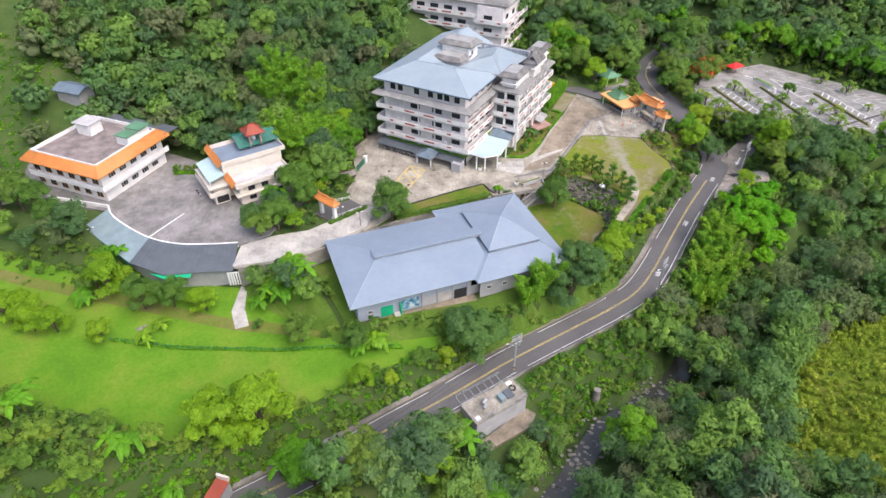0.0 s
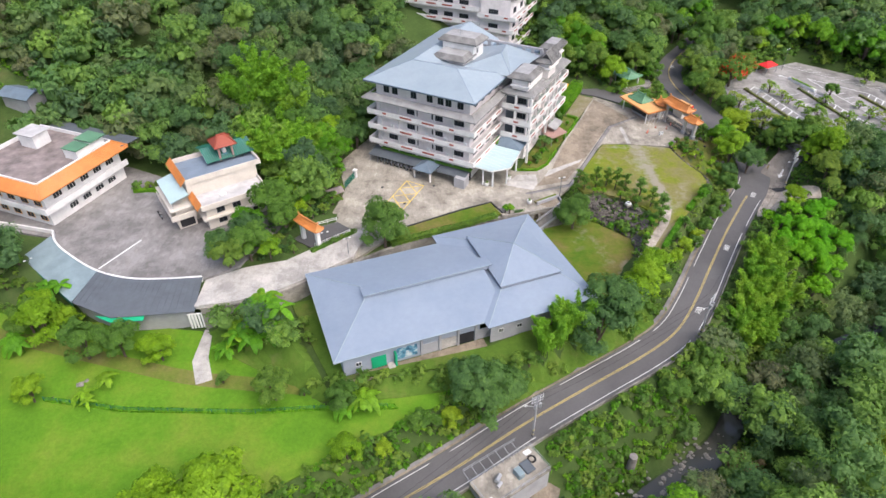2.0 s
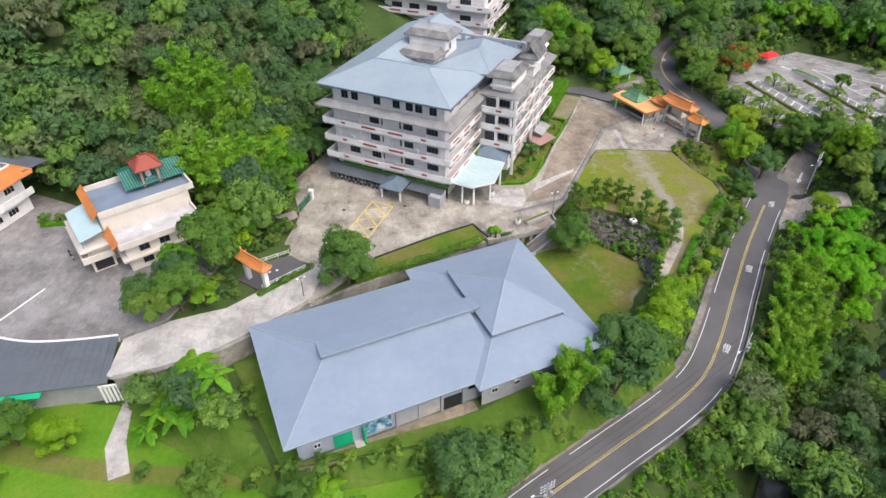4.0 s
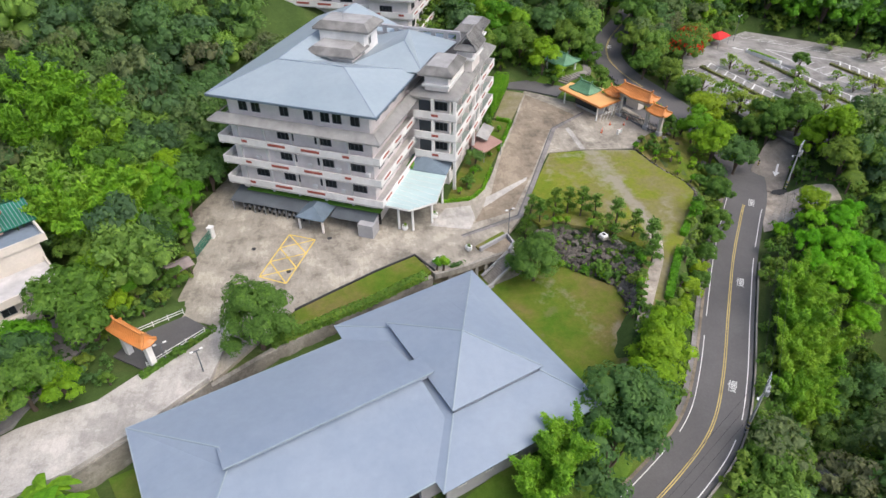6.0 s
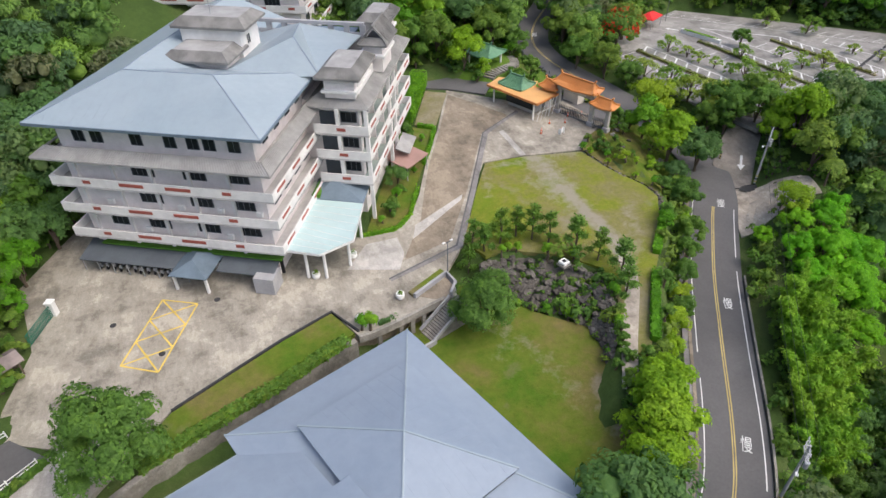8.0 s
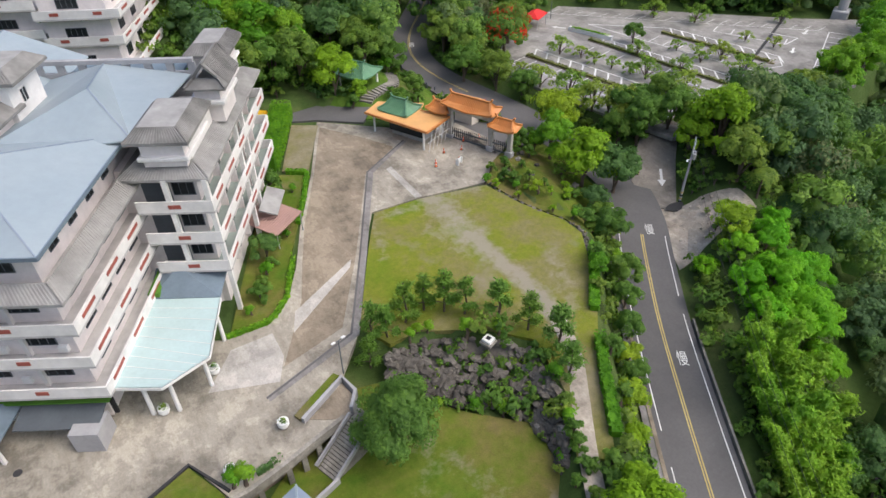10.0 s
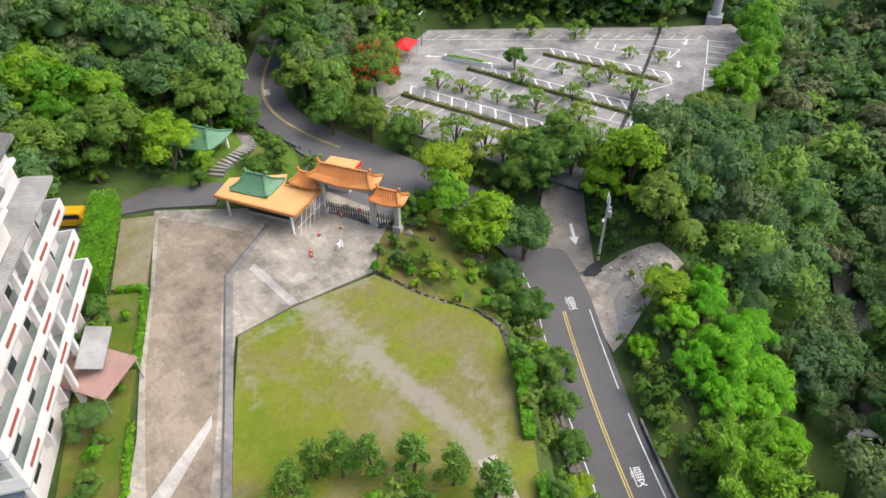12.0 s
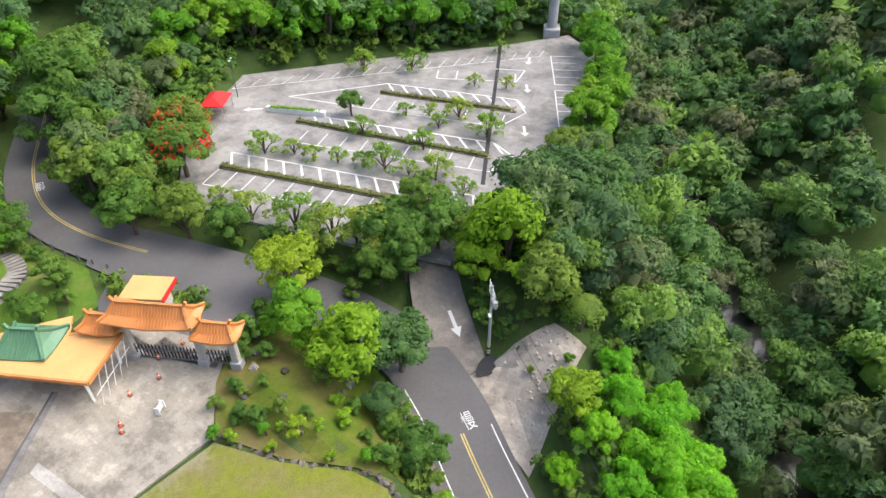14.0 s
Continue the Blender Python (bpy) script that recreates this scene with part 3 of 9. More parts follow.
# painted characters on the road
for s, (tx, ty, tz, ang) in enumerate([(73.3, 146.9, 4.15, -34), (61.0, 129.0, 2.32, -33.5), (49.4, 110.9, 1.05, -36.5), (72.2, 213.0, 9.35, 150)]):
    cu = bpy.data.curves.new("road_word", "FONT")
    cu.body, cu.size, cu.align_x, cu.align_y = "慢", 2.2, "CENTER", "CENTER"
    me = bpy.data.meshes.new_from_object(new("word_source", cu))
    bpy.data.objects.remove(bpy.data.objects["word_source"])
    me.materials.append(M["line_white"])
    o = new("road_word", me)
    o.parent = road
    zz = np.array([ground_at(tx, ty)])
    d, zr, _ = line_dist(np.array([tx]), np.array([ty]), ROAD)
    turned = pose(tx, ty, 0, 0, 0, ang) @ Matrix.Diagonal((0.58, 1.0, 1, 1))
    for v in me.vertices:
        v.co = turned @ v.co
        v.co.z = float(line_dist(np.array([v.co.x]), np.array([v.co.y]), ROAD)[1][0]) + 0.07

# branch to the car park
BRANCH = arc_line([(77.5, 147.5, 4.5), (81.2, 153.4, 5.4), (86.5, 158.5, 6.9), (92, 163, 9.1)], 6)
branch = draped("branch_road", BRANCH_AREA, branch_z, 0.05, "lane", "patched concrete branch road to the car park", "road", 2.0)
bm = bmesh.new()
for pts in ([(-0.2, -1.6), (0.2, -1.6), (0.2, 0.5), (-0.2, 0.5)], [(-0.65, 0.5), (0.65, 0.5), (0, 1.7)]):
    cr, sr = math.cos(radians(142)), math.sin(radians(142))
    xy = [(82.6 + x * cr - y * sr, 154.2 + x * sr + y * cr) for x, y in pts]
    bm.faces.new([bm.verts.new((x, y, float(branch_z(x, y)) + 0.08)) for x, y in xy])
part("arrow", bm, "line_white", branch, "white painted arrow")
draped("gravel_ground", [(77.6, 150.2), (80.5, 148.8), (86, 144), (85, 140), (77, 139.8), (71.5, 139.5), (73.5, 143.5)], land, 0.12, "gravel", "stony bare ground beside the road", "gravel", 1.5)
bm = bmesh.new()
bm.faces.new([bm.verts.new((80.2 + 1.7 * math.cos(a) * (1 + 0.2 * math.sin(3 * a)), 148.6 + 1.0 * math.sin(a), 4.55)) for a in np.linspace(0, math.tau, 18)[:-1]])
solid("asphalt_patch", bm, "patch", "dark fresh asphalt patch at a pole's foot", "patch", kind="structure")

draped("bank_grass", [(-45, 103.4), (-38, 98), (-21, 88.8), (-8, 89.4), (1, 90.8), (6, 87), (12, 90.4), (30, 100.6), (40, 106.6), (41, 118), (31, 106), (8, 95), (-20, 90), (-31, 109.6), (-38, 104.6)], land, 0.3, "verge", "rough grass below the hall", "grass", 1.6)
# courtyard
CONC = [(-26, 157), (-23, 145), (-24.8, 137), (-24.7, 133.2), (-19.0, 130.4), (-20.6, 122.6), (-18.4, 120.6), (-12.5, 127.0), (-8.1, 131.6), (-2, 134.6), (4, 137.6), (10.5, 140.4), (12.9, 135.1), (14.3, 135.2), (17.6, 136.0), (21.2, 137.1), (24.2, 138.0), (25.6, 140.0), (25.8, 142.2), (29.6, 146.6), (36.0, 158.7), (40.6, 165.8), (47.5, 165.6), (52, 165.0), (57.6, 164.2), (62, 168.5), (66, 171),
        (63, 181), (54, 184), (43.5, 192.5), (37.0, 178.5), (31.3, 167.8), (28, 160.5), (25.2, 155.6), (22.4, 153.2), (17.3, 153.2), (8, 158), (-18, 172)]
draped("gate_apron", [(61.0, 176), (63.2, 169.8), (66, 171), (71, 172.6), (73, 175.2), (76, 176), (74, 184), (71.4, 193), (68.6, 197.5), (66, 194.5), (66.4, 190.4), (62.6, 187.4), (60.2, 183)], apron_z, 0.0, "asphalt", "grey asphalt apron in front of the gate", "road", 1.5)
draped("garden_bank", [(57.9, 164.2), (59.4, 157.6), (62.2, 151.6), (62.6, 148.4), (66, 147), (70.5, 152), (73.2, 158), (73.4, 166), (72.8, 174), (70.6, 172.2), (66, 170.4), (62, 168.6)], land, 0.22, "lawn_low", "grassy mound with shrubs beside the gate", "grass", 1.5)
draped("courtyard_paving", CONC, plaza_z, 0.0, "concrete", "stained pale concrete courtyard paving", "pavement", 0)
draped("driveway_paving", [(21.5, 146.6), (28.8, 148.6), (35.3, 159.2), (43.8, 174.6), (50.8, 179.3), (48, 184), (43.2, 190.6), (37.4, 178.4), (31.8, 167.6), (28.8, 160.6), (26.4, 154.6)], plaza_z, 0.02, "concrete_dark", "brown stained concrete driveway", "pavement", 0)
draped("drain_channel", [(18.9, 143.2), (29.3, 146.5), (30.0, 146.9), (36.4, 158.5), (44.9, 174.3), (53.2, 179.8), (53.0, 180.3), (44.25, 174.9), (35.7, 158.95), (29.35, 147.5), (18.75, 143.9)], plaza_z, 0.035, "yard", "dark drainage channel across the courtyard", "drain", 0)
draped("drain_slot", [(18.75, 143.6), (29.35, 147.2), (35.8, 158.9), (44.3, 174.8), (53.0, 180.2), (52.9, 180.4), (44.13, 174.98), (35.62, 159.03), (29.18, 147.4), (18.69, 143.8)], plaza_z, 0.05, "asphalt", "narrow dark slot of the drain", "drain", 0)
draped("paving_band", [(46.9, 174.2), (47.9, 174.6), (48.2, 165.7), (47.2, 165.8)], plaza_z, 0.03, "concrete_pale", "pale concrete band in the paving", "pavement", 0)
draped("paving_band", [(24, 150.5), (33.6, 157.2), (34.2, 158.4), (25.2, 153.4)], plaza_z, 0.04, "concrete_pale", "pale concrete band across the driveway", "pavement", 0)
draped("paving_band", [(17.5, 151.5), (22, 151.6), (22, 148), (20.5, 145), (14, 147.2)], plaza_z, 0.02, "concrete_pale", "pale concrete apron by the entrance", "pavement", 0)
LAWN_UP = [(40.8, 165.5), (47.5, 165.3), (57.3, 163.6), (59.0, 157.5), (61.7, 151.7), (62.0, 148.3), (56.4, 139.0), (52.0, 133.8), (47.0, 126.8), (43.4, 121.6), (40.6, 123.6), (44.2, 129.5), (45.8, 136.6), (42.0, 140.7), (35.7, 143.9), (32.2, 143.9), (30.4, 147.6), (36.4, 158.3)]
lawn = draped("upper_lawn", LAWN_UP, plaza_z, 0.05, "lawn", "yellowish worn lawn with bare patches", "lawn", 0.9)


def worn(ob, tracks):
    """Bare ground along trodden lines, as an attribute of the grass."""
    co = np.zeros(len(ob.data.vertices) * 3)
    ob.data.vertices.foreach_get("co", co)
    co = co.reshape(-1, 3)
    w = np.zeros(len(co))
    for line, width, force in tracks:
        d = line_dist(co[:, 0], co[:, 1], [(*p, 0) for p in line])[0]
        w = np.maximum(w, force * np.exp(-(d / width) ** 2))
    at_ = ob.data.attributes.new("wear", "FLOAT", "POINT")
    at_.data.foreach_set("value", w.astype(np.float32))


worn(lawn, [([(48.6, 166), (49.2, 160), (49.3, 154.6)], 3.0, 0.52), ([(49.3, 156), (49.8, 149.5), (50.2, 144.5), (50.2, 140.4), (49.4, 136.6)], 1.7, 0.62), ([(42, 164), (50, 164.6), (57, 163.4)], 1.2, 0.4), ([(38, 157), (40, 163.5)], 1.2, 0.3), ([(46, 158), (48, 152)], 2.4, 0.35), ([(56.2, 147), (54.4, 142.4), (52.6, 138.6)], 1.9, 0.32)])
strip("concrete_path", arc_line([(49.9, 138.2, 0), (48.0, 133.1, 0), (45.2, 128.7, 0), (41.8, 123.6, 0), (38.6, 118.2, 0)], 5), -0.9, 0.9, 0, "gravel")
gp = bpy.data.objects["concrete_path"]
for v in gp.data.vertices:
    v.co.z = float(plaza_z(v.co.x, v.co.y)) + 0.09
tagged(gp, "stained beige concrete garden path", "path", kind="structure")
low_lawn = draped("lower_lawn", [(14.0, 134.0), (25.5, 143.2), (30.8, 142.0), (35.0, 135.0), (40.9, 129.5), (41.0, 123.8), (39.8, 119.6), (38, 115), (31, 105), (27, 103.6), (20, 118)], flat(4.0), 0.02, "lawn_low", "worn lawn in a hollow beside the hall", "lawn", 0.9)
worn(low_lawn, [([(28, 129), (31, 132)], 1.4, 0.3), ([(36, 116), (37.5, 122)], 1.6, 0.5), ([(29, 135), (33, 128), (34, 120)], 2.0, 0.3)])
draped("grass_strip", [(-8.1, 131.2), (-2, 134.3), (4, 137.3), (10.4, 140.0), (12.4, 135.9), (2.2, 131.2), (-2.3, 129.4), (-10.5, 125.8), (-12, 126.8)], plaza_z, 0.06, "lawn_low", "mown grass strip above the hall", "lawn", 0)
draped("brown_bed", [(39.5, 193.4), (43.2, 191.2), (36.8, 179.2), (33.6, 181.2)], plaza_z, 0.06, "dirt", "bare brown planting bed", "flower bed", 0)
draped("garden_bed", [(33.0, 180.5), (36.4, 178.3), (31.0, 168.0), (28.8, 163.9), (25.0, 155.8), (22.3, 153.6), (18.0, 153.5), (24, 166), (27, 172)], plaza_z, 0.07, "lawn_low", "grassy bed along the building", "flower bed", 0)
draped("yard_paving", YARD, flat(8.5), 0.0, "yard", "grey weathered concrete yard", "pavement", 0)
draped("ramp_paving", RAMP, ramp_z, 0.04, "concrete_pale", "pale concrete ramp along a retaining wall", "pavement", 2.5)
draped("meadow", FIELD, field_z, 0.0, "field", "bright green mown meadow", "lawn", 0)
strip("field_track", arc_line([(-112, 112, 0), (-90, 105.5, 0), (-71.8, 101.0, 0), (-55, 96.5, 0), (-42.5, 93.6, 0), (-24, 91.6, 0)], 5), -1.6, 1.2, 0, "track")
gp = bpy.data.objects["field_track"]
for v in gp.data.vertices:
    v.co.z = float(field_z(v.co.x, v.co.y)) + 0.06
tagged(gp, "worn brown track along the meadow", "path", kind="structure")
draped("hall_verge", [(-29.5, 110), (-19.4, 91), (8, 95.2), (28, 102), (34, 113), (26, 109), (8, 99), (-17, 92), (-25, 111.5)], flat(4.0), 0.06, "verge", "rough grass round the hall", "grass", 0)
draped("car_park", PARK, flat(9.0), 0.0, "park", "pale concrete car park", "pavement", 0)
draped("slope_grass", [(58, 60), (64, 79), (84, 97), (112, 99), (118, 84), (90, 46)], land, 0.2, "tall_grass", "yellow-green grass on the far slope", "grass", 3.0)
RIV = resample(RIVER, 3.0)
strip("river", RIV, -2.3, 2.1, 0.15, "water")
tagged(bpy.data.objects["river"], "shallow dark river between boulders", "river", kind="structure")
draped("washed_slab", [(-44.5, 104.3), (-43, 104.0), (-42.2, 98), (-40.2, 93.2), (-42.8, 92.2), (-44.8, 97)], lambda x, y: field_z(x, y) + 0.0 * x, 0.12, "concrete_pale", "pale concrete slab running down from the ramp", "pavement", 0)


draped("garden_grass", [(56.5, 186.5), (62.6, 187), (65.8, 194), (65.0, 203), (58, 208), (50, 205), (47, 197), (50, 190)], land, 0.15, "verge", "garden grass beyond the gatehouse", "grass", 2.0)
draped("side_lane", [(-23.2, 132.6), (-29.2, 129.8), (-31.5, 126.5), (-27.2, 123.4), (-19.4, 129.2)], lambda x, y: 7.15 + 0 * x, 0.05, "asphalt", "dark asphalt lane through the small gate", "road", 0)


# ---- walls along the terraces ----
def wall_run(name, pts, bottom, top, w, mat, label, cap=None, step=None):
    p = np.array(pts, float)
    d = np.gradient(p, axis=0)
    d /= np.linalg.norm(d, axis=1)[:, None]
    n = np.stack([-d[:, 1], d[:, 0]], 1) * w / 2
    f0 = bottom if callable(bottom) else (lambda x, y: bottom)
    f1 = top if callable(top) else (lambda x, y: top)
    bm = bmesh.new()
    ring = [[bm.verts.new((q[0], q[1], f(*q))) for q, f in ((c + m, f0), (c - m, f0), (c - m, f1), (c + m, f1))] for c, m in zip(p, n)]
    bm.faces.new(ring[0]), bm.faces.new(ring[-1][::-1])
    for a, b in zip(ring, ring[1:]):
        for k in range(4):
            bm.faces.new((a[k], a[(k + 1) % 4], b[(k + 1) % 4], b[k]))
    o = solid(name, bm, mat, label, "wall", kind="structure")
    return o


def up_from(fn, h):
    return lambda x, y: float(fn(np.array(x), np.array(y))) + h


SOUTH_WALL = [(-44.2, 104.5), (-38.3, 105.6), (-31.6, 108.7), (-25.8, 113.3), (-18.7, 120.0), (-10.6, 125.0), (-2.2, 128.8), (12.3, 135.0)]
wall_run("retaining_wall", SOUTH_WALL[:5], 2.2, up_from(ramp_z, 0.1), 0.5, "wallstone", "streaked grey concrete retaining wall")
wall_run("parapet", [(x - 0.1, y + 0.1) for x, y in SOUTH_WALL[:5]], up_from(ramp_z, 0.0), up_from(ramp_z, 0.75), 0.3, "concrete_pale", "low pale concrete parapet on the ramp")
wall_run("retaining_wall", SOUTH_WALL[4:], 3.0, up_from(plaza_z, -0.1), 0.7, "wallstone", "dark stone retaining wall behind the hall")
YW = arc_line([(-46, 112.2, 0), (-53, 111.6, 0), (-60, 111.9, 0), (-67.2, 114.4, 0), (-75.2, 119.9, 0), (-79.3, 123.8, 0), (-81.2, 127, 0)], 5)
wall_run("yard_parapet", [(p[0], p[1]) for p in YW], 4.0, 9.3, 0.35, "wall_white", "curved white parapet round the yard")
wall_run("yard_parapet", [(-81.2, 127), (-95, 130.5), (-110, 134.5)], 4.0, 9.3, 0.35, "wall_white", "white parapet below the office building")
wall_run("kerb", [(-8.1, 131.4), (-2, 134.5), (4, 137.5), (10.5, 140.2), (12.9, 136.0)], up_from(plaza_z, -0.2), up_from(plaza_z, 0.25), 0.25, "patch", "dark kerb round the grass strip")
BR = [(12.7, 134.9), (14.3, 135.0), (17.6, 135.8), (21.2, 136.9), (24.3, 137.8)]
wall_run("bridge_parapet", BR, up_from(plaza_z, -0.5), up_from(plaza_z, 0.5), 0.4, "wallstone", "stained concrete parapet above the lower lawn")
# Added wall: its dark brown stands for shade in the openings under the parapet.
wall_run("bridge_back", [(x - 0.75, y + 1.1) for x, y in BR], 3.8, up_from(plaza_z, -0.45), 0.3, "concrete_dark", "added dark backing wall for the shade under the parapet")
for x, y in ((15.2, 135.3), (18.0, 136.0), (19.6, 136.5), (21.2, 137.0), (22.8, 137.5)):
    solid("bridge_column", B((x - 0.25, y - 0.25, 3.6, x + 0.25, y + 0.25, float(plaza_z(x, y)) - 0.4)), "wallstone", "square concrete column under the parapet", "column", "columns under the parapet", "structure")
wall_run("planter_wall", [(20.8, 139.3), (23.4, 140.7), (25.9, 142.1), (26.4, 139.9), (25.2, 138.2)], 3.8, up_from(plaza_z, 0.7), 0.35, "wall_grey", "grey concrete planter wall beside the stairs")
draped("stair_landing", [(21.4, 139.4), (25.7, 141.7), (26.1, 139.9), (24.9, 138.0), (24.2, 137.9), (22.6, 138.6)], plaza_z, 0.05, "concrete_dark", "dark concrete landing above the garden stairs", "pavement", 0)
draped("planter_bed", [(20.6, 139.6), (25.8, 142.5), (25.4, 143.1), (20.3, 140.3)], plaza_z, 0.35, "lawn_low", "narrow weedy planting bed behind the planter wall", "flower bed", 0)
# stairs down to the lower lawn
st = thing("garden_stairs", "grey concrete stairs down to the lower lawn", "stairs", (20.95, 134.9, 4.0), -69.4, kind="structure")
for i in range(15):
    part("step", B((-1.15, i * 0.3, -0.3, 1.15, i * 0.3 + 0.32, 0.2 + i * 0.19)), "wallstone", st)
part("landing", B((-1.15, 4.52, -0.3, 1.15, 5.9, 2.95)), "wallstone", st)
for s in (-1, 1):
    part("balustrade", bar(bmesh.new(), (s * 1.27, -0.1, 0.5), (s * 1.27, 4.7, 3.4), 0.2, 0.5), "wall_grey", st)
wall_run("lawn_wall", [(21.7, 133.7), (20.6, 133.3), (19.4, 132.9), (17.8, 132.2)], 3.6, 4.75, 0.3, "wall_grey", "low grey concrete wall at the stairs' foot")


# ---- building tools ----
def hip(bm, x0, y0, x1, y1, z0, z1, inset=None, along="x", thick=0.15):
    """Hip roof over a rectangle."""
    if along == "x":
        k = inset if inset is not None else (y1 - y0) / 2
        ym = (y0 + y1) / 2
        a, b = (x0 + k, ym, z1), (x1 - k, ym, z1)
        f = [[(x0, y0, z0), (x1, y0, z0), b, a], [(x1, y1, z0), (x0, y1, z0), a, b], [(x0, y1, z0), (x0, y0, z0), a], [(x1, y0, z0), (x1, y1, z0), b]]
    else:
        k = inset if inset is not None else (x1 - x0) / 2
        xm = (x0 + x1) / 2
        a, b = (xm, y0 + k, z1), (xm, y1 - k, z1)
        f = [[(x1, y0, z0), (x1, y1, z0), b, a], [(x0, y1, z0), (x0, y0, z0), a, b], [(x0, y0, z0), (x1, y0, z0), a], [(x1, y1, z0), (x0, y1, z0), b]]
    return sheet(bm, f, thick)


def skirt(bm, x0, y0, x1, y1, out, z0, z1, thick=0.18):
    """A ring of sloping roof round a rectangle: inner edge at z1, outer edge at z0."""
    i = [(x0, y0), (x1, y0), (x1, y1), (x0, y1)]
    o = [(x0 - out, y0 - out), (x1 + out, y0 - out), (x1 + out, y1 + out), (x0 - out, y1 + out)]
    f = [[(*o[k], z0), (*o[(k + 1) % 4], z0), (*i[(k + 1) % 4], z1), (*i[k], z1)] for k in range(4)]
    return sheet(bm, f, thick)


def ribs(bm, a0, a1, b0, b1, step, w=0.1, h=0.09):
    """Tile ribs on a slope, from the edge a0-a1 up to the edge b0-b1."""
    a0, a1, b0, b1 = map(Vector, (a0, a1, b0, b1))
    n = max(2, int((a1 - a0).length / step))
    for k in range(n + 1):
        t = k / n
        bar(bm, a0.lerp(a1, t) + Vector((0, 0, h * 0.3)), b0.lerp(b1, t) + Vector((0, 0, h * 0.3)), w, h)


def ridge_parts(name, lines, w, mat, parent, label=""):
    """One capping bar for each hip or ridge."""
    for a, b in lines:
        part(name, bar(bmesh.new(), a, b, w, w), mat, parent, label)


def window(parent, at, rz, w, h, mullions=1, frame_mat="wall_white"):
    """A window in a wall facing local -y: frame, panes, dark glass set back."""
    bm = bmesh.new()
    rings = [[bm.verts.new((sx * (w / 2 - i), y, sz * (h / 2 - i))) for sx, sz in ((-1, -1), (1, -1), (1, 1), (-1, 1))] for i, y in ((0, 0.06), (0, -0.06), (0.07, -0.06), (0.07, 0.06))]
    for a, b in zip(rings, rings[1:] + rings[:1]):
        for k in range(4):
            bm.faces.new((a[k], a[(k + 1) % 4], b[(k + 1) % 4], b[k]))
    o = part("window", bm, frame_mat, parent)
    o.matrix_basis = pose(*at, 0, 0, rz)
    for k in range(mullions):
        x = -w / 2 + w * (k + 1) / (mullions + 1)
        part("mullion", B((x - 0.03, -0.04, -h / 2 + 0.07, x + 0.03, 0.04, h / 2 - 0.07)), frame_mat, o)
    part("pane", B((-w / 2 + 0.05, -0.02, -h / 2 + 0.05, w / 2 - 0.05, 0.03, h / 2 - 0.05)), "glass", o)
    return o


def again(ob, parent, at, rz):
    """The same window once more."""
    o = copy_thing(ob, pose(*at, 0, 0, rz))
    o.parent = parent
    return o

# ---- the long hall with the blue roof ----
HALL_RZ = math.degrees(math.atan2(0.349, 0.937))
hall = thing("assembly_hall", "long single-storey hall with blue steel hip roof and raised ridge", "hall", (-26.4, 112.4, 4.0), HALL_RZ)
# local x along the hall, local y to the north; the long eave is at y = -23.8
W0, W1, LH = 26.4, 48.2, 5.5
z_e = LH
mainroof = [[(0, 0, z_e), (0, -23.7, z_e), (8.3, -12.6, 7.5), (8.3, -9.8, 7.8)],
            [(0, -23.7, z_e), (31, -23.7, z_e), (31, -12.6, 7.5), (8.3, -12.6, 7.5)],
            [(31, 0, z_e), (0, 0, z_e), (8.3, -9.8, 7.8), (31, -9.8, 7.8)]]
part("main_roof", sheet(bmesh.new(), mainroof, 0.14), "blue", hall, "blue-grey steel sheet roof")
part("ridge_overhang", sheet(bmesh.new(), [[(8.0, -9.75, 7.82), (7.9, -13.0, 8.42), (32.6, -13.0, 8.42), (32.6, -9.75, 7.82)]], 0.1), "blue", hall, "upper roof sheet overhanging the ridge step")
part("ridge_wall", B((8.3, -12.62, 7.2, 32.0, -12.5, 8.3), (8.25, -12.5, 7.2, 8.35, -9.9, 8.0)), "wall_blue", hall, "louvred wall under the raised roof")
ridge_parts("gutter", [((7.9, -13.05, 8.32), (32.4, -13.05, 8.32))], 0.14, "blue_pale", hall, "folded steel gutter")
wing = [[(W0, -25.4, z_e), (W1, -25.2, z_e), (44.2, -18.2, 6.75), (32.0, -18.2, 6.75)], [(W1, -25.2, z_e), (W1, 2.9, z_e), (44.2, -2.4, 6.75), (44.2, -18.2, 6.75)],
        [(W1, 2.9, z_e), (W0, 2.8, z_e), (32, -2.4, 6.75), (44.2, -2.4, 6.75)], [(W0, 2.8, z_e), (W0, -25.4, z_e), (32, -18.2, 6.75), (32, -2.4, 6.75)]]
part("wing_roof", sheet(bmesh.new(), wing, 0.14), "blue", hall, "blue-grey steel sheet roof")
part("lantern_wall", B((32.2, -18.0, 6.4, 44.0, -2.6, 7.45)), "wall_blue", hall, "low wall under the pyramid roof")
lid = [(31.8, -18.4, 7.5), (44.4, -18.4, 7.5), (44.4, -2.2, 7.5), (31.8, -2.2, 7.5)]
ap = (38.1, -10.4, 9.9)
part("pyramid_roof", sheet(bmesh.new(), [[lid[k], lid[(k + 1) % 4], ap] for k in range(4)], 0.14), "blue", hall, "pyramid roof of blue-grey steel sheet")
ridge_parts("hip_cap", [(lid[k], ap) for k in range(4)] + [((W0, -25.4, z_e), (32, -18.2, 6.75)), ((W1, -25.2, z_e), (44.2, -18.2, 6.75)), ((W1, 2.9, z_e), (44.2, -2.4, 6.75)), ((W0, 2.8, z_e), (32, -2.4, 6.75))], 0.16, "blue_pale", hall, "folded steel hip capping")
